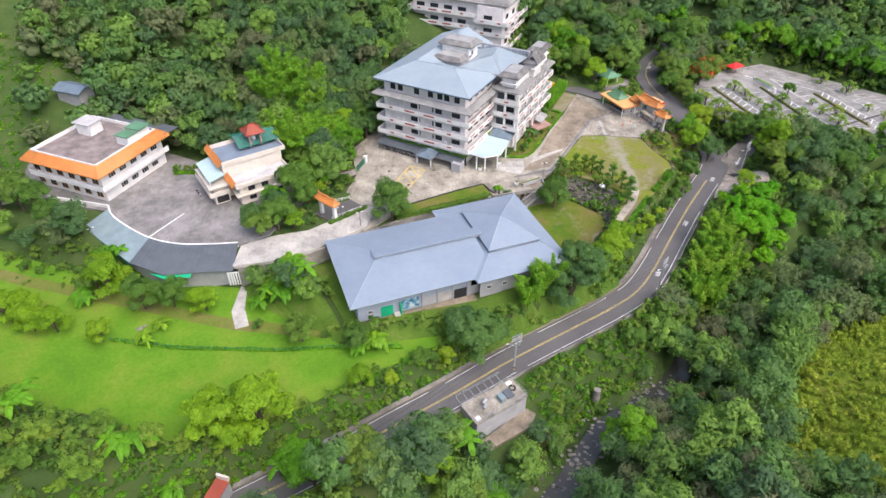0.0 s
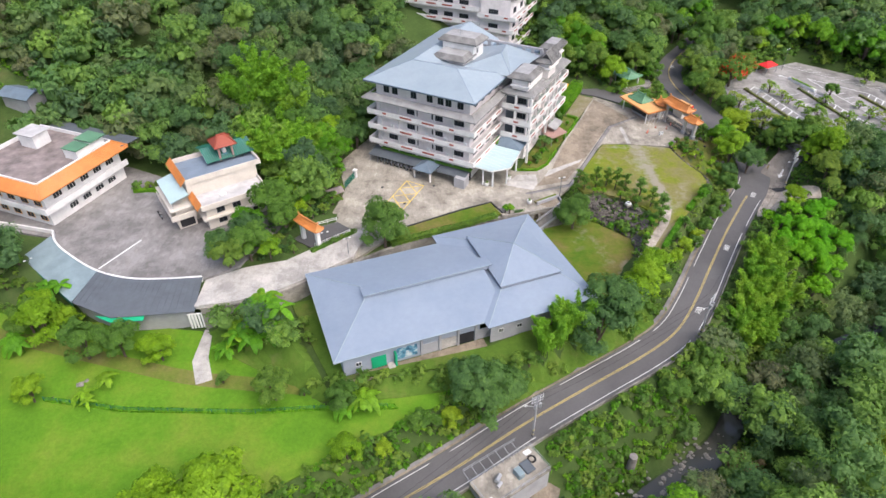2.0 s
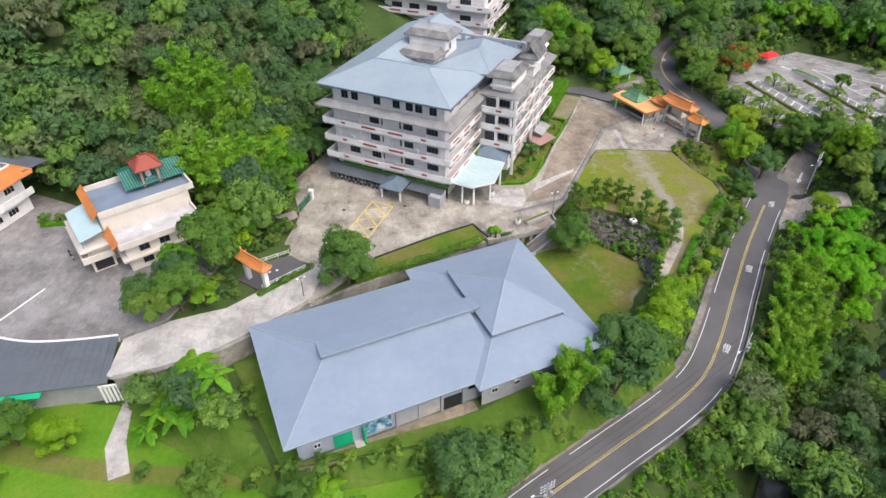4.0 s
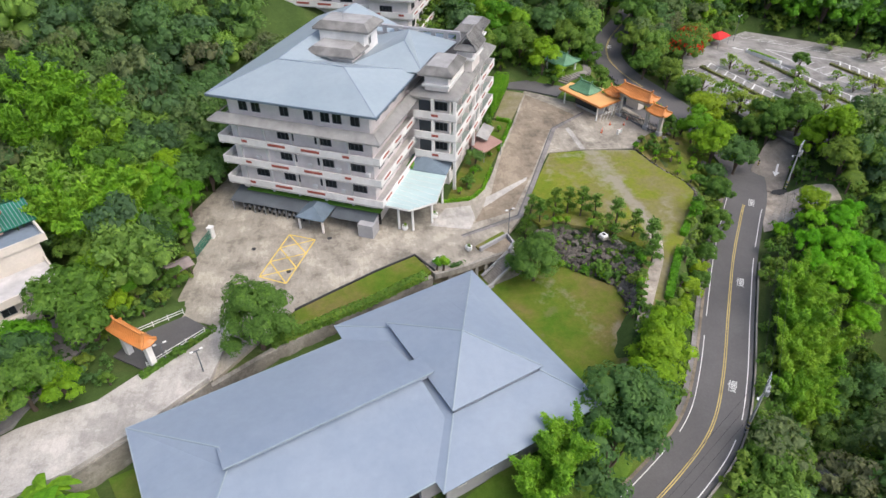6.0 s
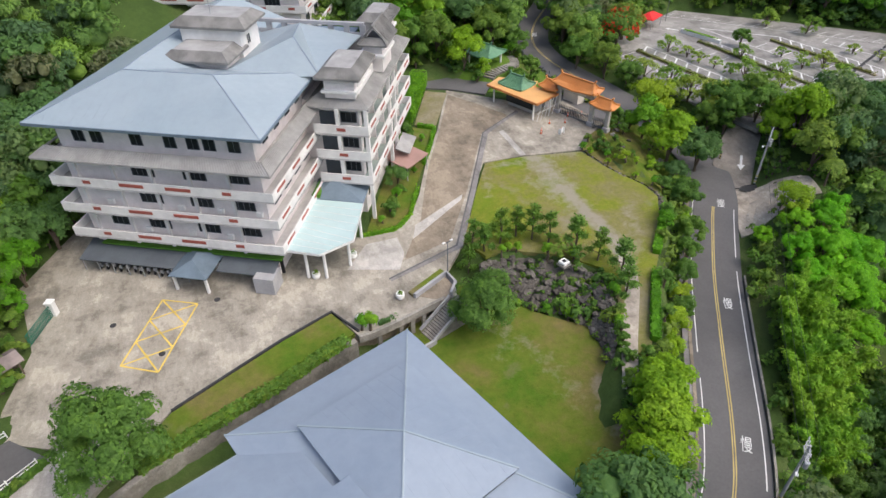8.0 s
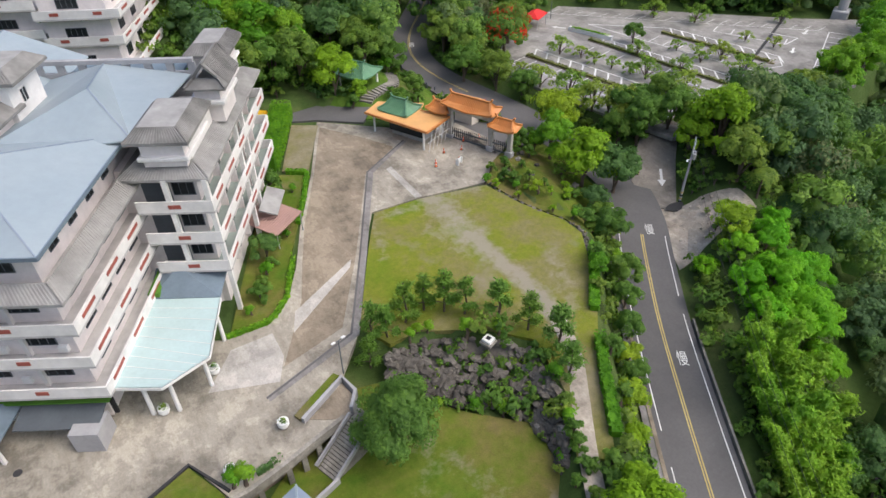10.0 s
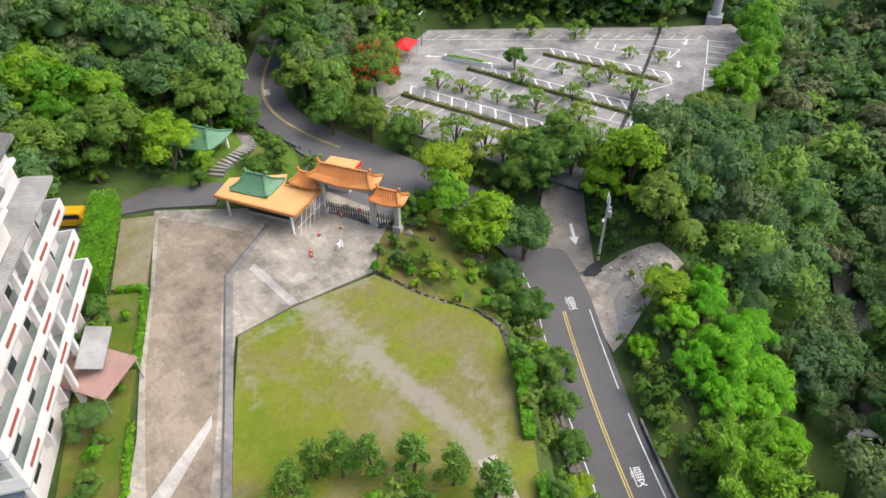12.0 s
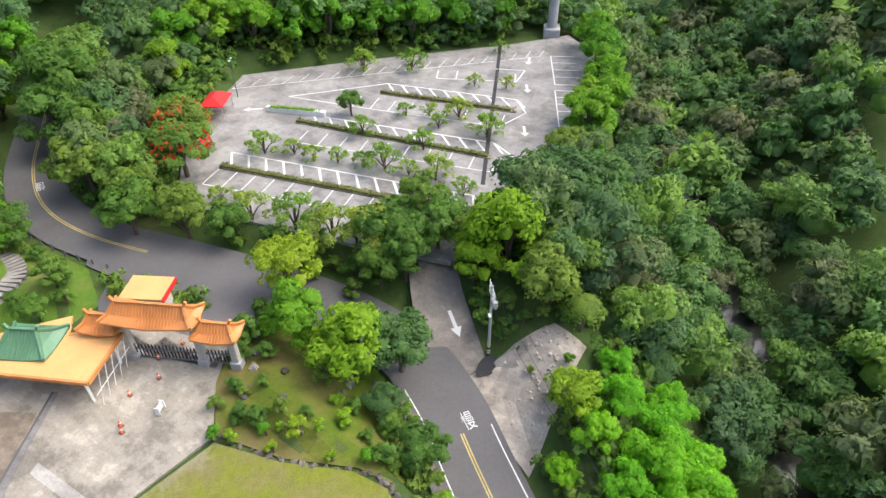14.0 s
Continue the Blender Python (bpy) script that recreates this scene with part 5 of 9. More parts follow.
# ---- lean-to along the south front, with parked scooters ----
lt = thing("front_shelter", "dark lean-to roofs along the building's foot", "shelter", (6.5, 146.6, 6.9), MB_RZ)
part("shelter_roof", sheet(bmesh.new(), [[(WX + 1, -1.6, 2.5), (-13.5, -1.6, 2.5), (-13.5, 2.2, 3.3), (WX + 1, 2.2, 3.3)]], 0.12), "slate", lt)
part("porch_roof", hip(bmesh.new(), -14.2, -3.4, -9.2, 2.0, 2.9, 4.2, 2.0, "y"), "blue_dark", lt, "grey-blue hip porch roof")
part("shelter_roof", sheet(bmesh.new(), [[(-9.0, -1.2, 2.5), (-1.5, -1.2, 2.5), (-1.5, 2.2, 3.2), (-9.0, 2.2, 3.2)]], 0.12), "slate", lt)
part("turf_strip", B((WX + 3, 0.9, 3.35, -1.0, 2.3, 3.5)), "turf", lt, "strip of artificial turf")
part("shed", B((-3.8, -2.0, -0.3, -1.2, 0.6, 2.6)), "wall_grey", lt, "small grey shed")
# The shade under the lean-to is put into this wall's near-black colour.
part("back_wall", B((WX + 1, 2.1, -0.5, -1.5, 2.35, 2.6)), "dark", lt)
for k in range(8):
    x = WX + 1.3 + k * 2.05
    part("post", B((x - 0.05, -1.5, -0.3, x + 0.05, -1.4, 2.45)), "steel", lt)
for x in (-13.8, -9.6):
    part("post", B((x - 0.15, -3.1, -0.3, x + 0.15, -2.8, 2.9)), "wall_white", lt)


def scooter(name="scooter"):
    e = thing(name, "dark motor scooter parked under a lean-to", "scooter", group="scooters under the lean-to")
    for y in (-0.62, 0.62):
        w = tube(bmesh.new(), [(-0.06, y, 0.27), (0.06, y, 0.27)], [0.27, 0.27], 12)
        part("wheel", w, "black", e)
    part("body", bevelled(B((-0.16, -0.15, 0.28, 0.16, 0.8, 0.72)), 0.07), "slate", e)
    part("seat", bevelled(B((-0.14, -0.05, 0.72, 0.14, 0.7, 0.84)), 0.04), "black", e)
    part("footboard", B((-0.16, -0.45, 0.24, 0.16, -0.15, 0.34)), "steel", e)
    part("front_shield", bevelled(B((-0.18, -0.62, 0.35, 0.18, -0.45, 0.95)), 0.05), "wall_grey", e)
    part("handlebar", B((-0.32, -0.52, 1.0, 0.32, -0.47, 1.05)), "black", e)
    return e


sc = scooter()
mbm = pose(6.5, 146.6, 6.9, 0, 0, MB_RZ)
sc.matrix_basis = mbm @ pose(WX + 3.0, -0.4, plaza_z(0, 160) - 7.0, 0, 0, 8)
for k in range(1, 13):
    x = WX + 3.0 + k * 0.95
    wp = (mbm @ Vector((x, -0.4, 0)))
    m = mbm @ pose(x, -0.4 + 0.1 * (k % 3), plaza_z(wp.x, wp.y) - 6.9, 0, 0, 8 + 5 * math.sin(k * 3))
    copy_thing(sc, m)

# ---- the building behind ----
b2 = thing("rear_building", "pale six-storey balconied building behind trees", "building", (6.8, 208.0, 7.6), MB_RZ + 4)
part("core_wall", B((-20, 3, -2, 4, 24, 27.5)), "wall", b2, "pinkish-white tiled walls")
part("stair_block", B((4, 1, -2, 13, 24, 24.5)), "wall", b2, "pinkish-white tiled walls")
for k in range(5):
    z = 4.6 + k * 4.0
    balcony(b2, -21, 1.0, 3.6, 20, z, "sw")
    balcony(b2, 3.6, -0.6 + 0.8 * (k % 2), 15.2 - 0.8 * (k % 2), 20, z - 1.0, "se")
    for x in (-17, -12, -7, -2):
        again(wA, b2, (x, 2.96, z + 1.5), 0)
    again(wA, b2, (8, 0.96, z + 0.6), 0)
    again(wC, b2, (13.04, 5, z + 0.6), 90)
    again(wC, b2, (13.04, 11, z + 0.6), 90)
part("skirt_roof", skirt(bmesh.new(), -19, 4, 12, 23, 2.6, 25.2, 26.6, 0.25), "tile_grey", b2, "weathered grey tiled skirt roof")
part("roof_deck", B((-20, 3, 27.4, 4, 24, 27.7)), "green_tile", b2, "green coated roof deck")
part("roof_house", B((-8, 6, 27.6, -1, 14, 31)), "wall_white", b2)
part("roof_house_roof", skirt(bmesh.new(), -7, 7, -2, 13, 1.8, 30.9, 32.4, 0.3), "tile_grey", b2)

# ---- office building with orange eaves ----
of = thing("office_building", "two-storey white building with orange tiled eaves", "building", (-81.5, 127.7, 8.5), math.degrees(math.atan2(0.93, 0.37)) - 90)
# local x: along the south front to the west is minus; y: back
part("wall", B((-23.2, 1.6, -1.0, -1.6, 22.4, 9.2)), "wall_white", of, "white plastered wall")
part("balcony", B((-24.2, 0.2, 3.6, -0.2, 1.6, 3.9), (-1.6, 1.6, 3.6, -0.2, 23.0, 3.9)), "wall_white", of)
part("balcony_parapet", B((-24.2, 0.2, 3.9, -0.2, 0.4, 5.0), (-0.4, 0.4, 3.9, -0.2, 23.0, 5.0)), "wall_white", of, "white parapet")
part("eave_beam", B((-24.0, 0.3, 7.3, -0.3, 0.6, 8.0), (-0.6, 0.6, 7.3, -0.3, 22.8, 8.0)), "wall_white", of)
tr = skirt(bmesh.new(), -22.6, 1.8, -1.8, 21.8, 2.2, 7.9, 9.9, 0.25)
part("eave_roof", tr, "orange", of, "orange glazed tile eave")
bm = bmesh.new()
ribs(bm, (-24.8, -0.4, 7.9), (0.4, -0.4, 7.9), (-22.6, 1.8, 9.9), (-1.8, 1.8, 9.9), 0.3)
ribs(bm, (0.4, -0.4, 7.9), (0.4, 24.0, 7.9), (-1.8, 1.8, 9.9), (-1.8, 21.8, 9.9), 0.3)
tagged(part("tile_rib", bm, "orange", of), kind="stuff")
ridge_parts("hip_ridge", [((-24.8, -0.4, 8.0), (-22.6, 1.8, 10.0)), ((0.4, -0.4, 8.0), (-1.8, 1.8, 10.0)), ((0.4, 24, 8.2), (-1.8, 21.8, 10.0))], 0.3, "orange", of)
part("roof_parapet", B((-22.6, 1.7, 9.2, -1.8, 1.95, 10.2), (-22.8, 1.7, 9.2, -22.55, 21.8, 10.2), (-2.0, 1.95, 9.2, -1.75, 21.8, 10.2), (-22.6, 21.6, 9.2, -2.0, 21.85, 10.2)), "wall_white", of)
part("roof_deck", B((-22.5, 1.95, 9.1, -2.0, 21.6, 9.35)), "roofdeck", of, "stained brown roof deck")
part("roof_house", B((-19.5, 13.5, 9.3, -15.0, 17.5, 12.4)), "wall_white", of)
part("roof_house_slab", B((-20.0, 13.0, 12.4, -14.5, 18.0, 12.65)), "deck_grey", of)
part("roof_house", B((-6.0, 13.0, 9.3, -2.2, 20.5, 11.6)), "wall_white", of)
part("roof_house_slab", B((-6.2, 12.8, 11.6, -2.0, 16.5, 11.8), (-6.6, 16.7, 11.9, -1.6, 20.9, 12.05)), "green_tile", of)
part("back_roof", sheet(bmesh.new(), [[(-24, 22.4, 8.6), (0, 22.4, 8.6), (0, 28, 8.0), (-24, 28, 8.0)]], 0.15), "slate", of)
wE = window(of, (-3.6, 1.56, 2.0), 0, 2.0, 2.2, 1, "orange_pale")
for k in range(1, 6):
    again(wE, of, (-3.6 - k * 3.8, 1.56, 2.0), 0)
for k in range(6):
    again(wE, of, (-3.6 - k * 3.8, 1.56, 5.6), 0)
wF = window(of, (-1.56, 5.0, 5.9), 90, 2.2, 1.3, 2)
for k in range(1, 5):
    again(wF, of, (-1.56, 5.0 + k * 3.6, 5.9), 90)
    again(wF, of, (-1.56, 4.0 + k * 3.6, 1.8), 90)

# ---- temple house with terraces ----
TP_RZ = math.degrees(math.atan2(0.56, 0.83))
tp = thing("temple_house", "cream three-storey house with terraces and orange tiled parapets", "building", (-49.0, 128.2, 8.5), TP_RZ)
part("front_block", B((0, 0, -1, 12.5, 5.5, 5.4)), "wall_cream", tp, "cream tiled wall")
part("front_slab", B((-0.9, -0.9, 2.6, 13.0, 5.4, 2.95), (-0.9, -0.9, 5.2, 13.4, 5.4, 5.5)), "wall_cream", tp)
part("terrace_parapet", B((-0.9, -0.9, 5.5, 13.4, -0.65, 6.3), (13.15, -0.65, 5.5, 13.4, 5.4, 6.3), (-0.9, -0.65, 5.5, -0.65, 5.4, 6.3)), "wall_cream", tp)
part("terrace_deck", B((-0.65, -0.65, 5.48, 13.15, 5.4, 5.56)), "deck_grey", tp)
part("rear_block", B((-1.5, 5.5, -1, 13.5, 15.5, 8.6)), "wall_cream", tp, "cream tiled wall")
part("roof_parapet", B((-1.5, 5.2, 8.6, 14.6, 5.5, 9.7), (14.3, 5.5, 8.6, 14.6, 15.5, 9.7), (-1.8, 15.3, 8.6, 14.3, 15.6, 9.7)), "wall_cream", tp)
part("roof_deck", B((-1.5, 5.5, 8.6, 14.3, 15.3, 8.75)), "deck_blue", tp, "blue-grey roof coating")
part("tile_parapet", sheet(bmesh.new(), [[(-2.6, 5.0, 8.9), (-2.6, 15.8, 8.9), (-1.4, 15.8, 10.2), (-1.4, 5.0, 10.2)]], 0.25), "orange", tp, "orange tiled parapet roof")
part("tile_parapet", sheet(bmesh.new(), [[(-1.8, -1.0, 5.9), (-1.8, 4.9, 5.9), (-0.7, 4.9, 7.1), (-0.7, -1.0, 7.1)]], 0.25), "orange", tp, "orange tiled parapet roof")
bm = bmesh.new()
ribs(bm, (-2.6, 5.0, 8.9), (-2.6, 15.8, 8.9), (-1.4, 5.0, 10.2), (-1.4, 15.8, 10.2), 0.28)
ribs(bm, (-1.8, -1.0, 5.9), (-1.8, 4.9, 5.9), (-0.7, -1.0, 7.1), (-0.7, 4.9, 7.1), 0.28)
tagged(part("tile_rib", bm, "orange", tp), kind="stuff")
part("side_block", B((-5.2, 3.6, -1, -1.5, 14.0, 4.9)), "wall_cream", tp, "cream tiled wall")
part("side_slab", B((-6.4, 2.6, 2.7, -1.4, 14.6, 3.0), (-6.2, 2.8, 4.7, -1.4, 14.6, 5.0)), "wall_cream", tp)
part("side_parapet", B((-6.4, 2.6, 3.0, -6.15, 14.6, 3.9), (-6.15, 2.6, 3.0, -1.5, 2.85, 3.9)), "wall_cream", tp)
part("side_roof", sheet(bmesh.new(), [[(-5.6, 3.6, 6.5), (-5.6, 14.4, 6.5), (-1.8, 14.4, 7.4), (-1.8, 3.6, 7.4)]], 0.1), "cyan", tp, "pale cyan sheet roof")
for y in (3.9, 9.0, 14.1):
    part("post", B((-5.4, y - 0.05, 5.0, -5.3, y + 0.05, 6.5)), "steel", tp)
part("green_roof", sheet(bmesh.new(), [[(4.5, 9.4, 9.8), (15.0, 9.4, 9.8), (15.0, 13.5, 11.4), (4.5, 13.5, 11.4)], [(4.5, 13.5, 11.4), (15.0, 13.5, 11.4), (15.0, 18, 9.8), (4.5, 18, 9.8)]], 0.1), "green_sheet", tp, "green corrugated roof")
bm = bmesh.new()
ribs(bm, (4.5, 9.4, 9.82), (15.0, 9.4, 9.82), (4.5, 13.5, 11.42), (15.0, 13.5, 11.42), 0.45, 0.08, 0.08)
tagged(part("sheet_rib", bm, "teal_sheet", tp), kind="stuff")
bp = thing("bell_pavilion", "small red-roofed open pavilion on the terrace roof", "pavilion", (0, 0, 0))
bp.matrix_basis = pose(-49.0, 128.2, 8.5, 0, 0, TP_RZ) @ pose(9.0, 11.2, 9.3) @ Matrix.Scale(1.0, 4)
for x in (-1.4, 1.4):
    for y in (-1.4, 1.4):
        part("column", B((x - 0.2, y - 0.2, 0, x + 0.2, y + 0.2, 3.6)), "red_roof", bp)
part("arch_beam", B((-1.6, -1.6, 2.9, 1.6, -1.35, 3.5), (1.35, -1.35, 2.9, 1.6, 1.6, 3.5), (-1.6, -1.35, 2.9, -1.35, 1.6, 3.5)), "wall_white", bp)
part("roof", hip(bmesh.new(), -2.4, -2.4, 2.4, 2.4, 3.5, 5.2, 1.7), "red_tile", bp, "red glazed tile roof")
ridge_parts("ridge", [((-2.4, -2.4, 3.6), (-0.7, 0, 5.3)), ((2.4, -2.4, 3.6), (0.7, 0, 5.3)), ((2.4, 2.4, 3.6), (0.7, 0, 5.3)), ((-2.4, 2.4, 3.6), (-0.7, 0, 5.3)), ((-1.0, 0, 5.35), (1.0, 0, 5.35))], 0.22, "red_tile", bp)
part("shrine_plinth", bevelled(B((-0.8, -0.8, 0, 0.8, 0.8, 1.0)), 0.1), "mural", bp)
part("shrine_stone", tube(bmesh.new(), [(0, 0, 1.0), (0, 0, 1.5), (0, 0, 2.2), (0, 0, 2.5)], [0.45, 0.55, 0.3, 0.1], 10), "wall_white", bp)
wG = window(tp, (3.0, -0.04, 1.5), 0, 1.7, 1.2, 1, "slate")
for x, z in ((6.5, 1.5), (3.0, 4.0), (6.4, 4.0), (10.5, 4.0)):
    again(wG, tp, (x, -0.04, z), 0)
part("doorway", B((9.6, -0.06, -0.1, 10.7, 0.06, 2.2)), "dark", tp)
part("doorway", B((-4.8, 3.54, 0.3, -1.9, 3.66, 2.3)), "dark", tp)
part("solar_heater", bevelled(B((4.0, 2.0, 5.56, 5.4, 2.8, 6.0)), 0.08), "white", tp)
part("solar_heater", bevelled(B((1.6, 3.0, 5.56, 2.4, 3.5, 5.9)), 0.08), "white", tp)

# ---- sheds below the yard wall ----
sh = thing("curved_shed", "curved row of sheds with dark sheet roofs", "shed", (0, 0, 0))
part("roof", sheet(bmesh.new(), [[(-84.0, 119.2, 8.4), (-68.5, 106.6, 7.9), (-66.5, 113.8, 9.2), (-74.8, 119.4, 9.2), (-80.8, 125.2, 9.2)]], 0.12), "teal_sheet", sh, "faded teal sheet roof")
part("roof", sheet(bmesh.new(), [[(-68.3, 106.5, 7.9), (-59.8, 102.6, 7.8), (-45.2, 104.0, 7.9), (-45.8, 112.0, 9.2), (-53, 111.4, 9.2), (-60, 111.7, 9.2), (-66.4, 113.9, 9.25)]], 0.12), "slate", sh, "dark grey sheet roof")
part("wall", prism(bmesh.new(), [(-82.5, 119.6), (-68.2, 108.0), (-59.6, 104.0), (-46.0, 105.2), (-46.4, 105.8), (-59.5, 104.7), (-67.8, 108.8), (-82, 120.3)], 1.5, 7.8), "wall_grey", sh)
part("awning", sheet(bmesh.new(), [[(-63.0, 103.4, 7.5), (-59.6, 101.9, 7.3), (-54, 102.4, 7.3), (-54, 103.4, 7.6), (-59.6, 102.9, 7.6)]], 0.06), "green_paint", sh, "bright green awning edge")
part("fascia", bar(bmesh.new(), (-82.6, 118.0, 7.6), (-68.5, 106.7, 7.2), 0.1, 0.9), "green_sheet", sh, "green sheet side")
bm = bmesh.new()
for k in range(1, 20):
    t = k / 20
    a = Vector((-68.3, 106.5, 7.98)).lerp(Vector((-45.2, 104.0, 7.98)), t) + Vector((0, -2.2 * math.sin(math.pi * t) * 0.5, 0))
    b = Vector((-66.4, 113.9, 9.33)).lerp(Vector((-45.8, 112.0, 9.28)), t) + Vector((0, -1.2 * math.sin(math.pi * t), 0))
    bar(bm, a, b, 0.05, 0.05)
tagged(part("sheet_rib", bm, "slate", sh), kind="stuff")
gt = thing("white_gate", "white slatted gate at the ramp's end", "gate", (-44.4, 104.4, 3.6), 8)
for k in range(7):
    part("slat", B((-2.3 + k * 0.55, -0.08, 0, -1.95 + k * 0.55, 0.08, 3.4)), "wall_white", gt)
part("rail", B((-2.4, -0.12, 3.3, 1.8, 0.12, 3.55)), "wall_white", gt)
bs = thing("blue_hut", "small hut with grey-blue roof on the slope", "hut", (-106, 171, ground_at(-106, 171)), -20)
part("wall", B((-4.2, -2.6, -2, 4.2, 2.6, 3.2)), "wall_grey", bs)
part("roof", sheet(bmesh.new(), [[(-5, -3.4, 3.0), (5, -3.4, 3.0), (5, 0, 4.2), (-5, 0, 4.2)], [(5, 3.4, 3.0), (-5, 3.4, 3.0), (-5, 0, 4.2), (5, 0, 4.2)]], 0.12), "blue_dark", bs)
fs = thing("far_shed", "low red-brown roofed shed beyond the office", "shed", (-111, 131, 8.4), 25)
part("wall", B((-3, -3, -2, 3, 3, 3)), "wall_grey", fs)
part("roof", hip(bmesh.new(), -3.8, -3.8, 3.8, 3.8, 3, 4.3, 2.4), "red_tile", fs)


# ---- gates with glazed tile roofs ----
def tiled_roof(parent, x0, y0, x1, y1, z0, z1, mat, name="roof", flare=0.5, label="orange glazed tile roof"):
    """A hip-and-ridge roof with upturned corners, ribs and ridge."""
    xm0, xm1, ym = x0 + (y1 - y0) * 0.32, x1 - (y1 - y0) * 0.32, (y0 + y1) / 2
    zm = z0 + (z1 - z0) * 0.38
    bm = bmesh.new()
    mid = [(x0 + (xm0 - x0) * 0.55, y0 + (ym - y0) * 0.5), (x1 - (x1 - xm1) * 0.55, y0 + (ym - y0) * 0.5), (x1 - (x1 - xm1) * 0.55, y1 - (y1 - ym) * 0.5), (x0 + (xm0 - x0) * 0.55, y1 - (y1 - ym) * 0.5)]
    cor = [(x0, y0), (x1, y0), (x1, y1), (x0, y1)]
    top = [(xm0, ym), (xm1, ym), (xm1, ym), (xm0, ym)]
    f = []
    for k in range(4):
        n = (k + 1) % 4
        c = ((cor[k][0] + cor[n][0]) / 2, (cor[k][1] + cor[n][1]) / 2)
        mm = ((mid[k][0] + mid[n][0]) / 2, (mid[k][1] + mid[n][1]) / 2)
        f += [[(*cor[k], z0 + flare), (*c, z0), (*mm, zm), (*mid[k], zm + flare * 0.3)], [(*c, z0), (*cor[n], z0 + flare), (*mid[n], zm + flare * 0.3), (*mm, zm)]]
        tk, tn = (*top[k], z1), (*top[n], z1)
        if top[k] == top[n]:
            f += [[(*mid[k], zm + flare * 0.3), (*mm, zm), tk], [(*mm, zm), (*mid[n], zm + flare * 0.3), tk]]
        else:
            f += [[(*mid[k], zm + flare * 0.3), (*mm, zm), (*mid[n], zm + flare * 0.3), tn, tk]]
    sheet(bm, f, 0.2)
    o = part(name, bm, mat, parent, label)
    bm = bmesh.new()
    ribs(bm, (mid[0][0], y0, z0 + 0.05), (mid[1][0], y0, z0 + 0.05), (mid[0][0], mid[0][1], zm + 0.05), (mid[1][0], mid[1][1], zm + 0.05), 0.3, 0.09, 0.12)
    ribs(bm, (xm0, mid[0][1], zm + 0.05), (xm1, mid[0][1], zm + 0.05), (xm0, ym, z1), (xm1, ym, z1), 0.3, 0.09, 0.12)
    ribs(bm, (mid[3][0], y1, z0 + 0.05), (mid[2][0], y1, z0 + 0.05), (mid[3][0], mid[3][1], zm + 0.05), (mid[2][0], mid[2][1], zm + 0.05), 0.3, 0.09, 0.12)
    ribs(bm, (xm0, mid[3][1], zm + 0.05), (xm1, mid[3][1], zm + 0.05), (xm0, ym, z1), (xm1, ym, z1), 0.3, 0.09, 0.12)
    tagged(part("tile_rib", bm, mat, o), kind="stuff")
    ridge_parts("ridge", [((xm0 - 0.2, ym, z1 + 0.1), (xm1 + 0.2, ym, z1 + 0.1))] + [((*cor[k], z0 + flare + 0.1), (*mid[k], zm + flare * 0.3 + 0.1)) for k in range(4)] + [((*mid[k], zm + flare * 0.3 + 0.1), (*top[k], z1 + 0.1)) for k in range(4)] + [((xx, ym, z1), (xx + s * 0.35, ym, z1 + 0.65)) for s, xx in ((-1, xm0), (1, xm1))], 0.26, mat, o)
    return o


GT_RZ = -64
mg = thing("main_gate", "ceremonial gate with orange tiled roofs on stone columns", "gate", (61.6, 174.4, plaza_z(61, 174)), GT_RZ)
# local x along the gate (south-east), y towards the road
tiled_roof(mg, -4.4, -1.7, 4.4, 1.7, 5.9, 7.5, "orange")
tiled_roof(mg, -7.4, -1.4, -3.6, 1.4, 4.3, 5.6, "orange", flare=0.35)
tiled_roof(mg, 3.7, -1.4, 8.0, 1.4, 4.3, 5.6, "orange", flare=0.35)
for x, h in ((-6.6, 4.3), (-3.6, 5.9), (3.6, 5.9), (6.9, 4.3)):
    c = part("column", bevelled(B((x - 0.35, -0.35, -0.3, x + 0.35, 0.35, h)), 0.05), "concrete_pale", mg)
    part("base", bevelled(B((x - 0.55, -0.55, -0.3, x + 0.55, 0.55, 0.7)), 0.08), "wall_grey", c)
part("beam", B((-4.0, -0.3, 4.7, 4.0, 0.3, 5.9)), "concrete_pale", mg, "pale stone beam with panel")
part("name_board", B((-2.2, -0.36, 4.95, 2.2, -0.3, 5.6)), "wall_cream", mg)
part("side_beam", B((3.9, -0.25, 3.4, 7.2, 0.25, 4.3)), "concrete_pale", mg)
part("side_beam", B((-7.0, -0.25, 3.4, -3.9, 0.25, 4.3)), "concrete_pale", mg)
sg = part("sliding_gate", B((-3.4, -0.1, 0.1, 6.5, 0.1, 0.25), (-3.4, -0.1, 1.3, 6.5, 0.1, 1.42)), "slate", mg, "dark steel sliding gate")
b0 = part("gate_bar", B((-0.04, -0.04, 0.25, 0.04, 0.04, 1.9)), "black", sg)
for k in range(28):
    shared("gate_bar", b0, pose(-3.2 + k * 0.355, 0, 0), sg)

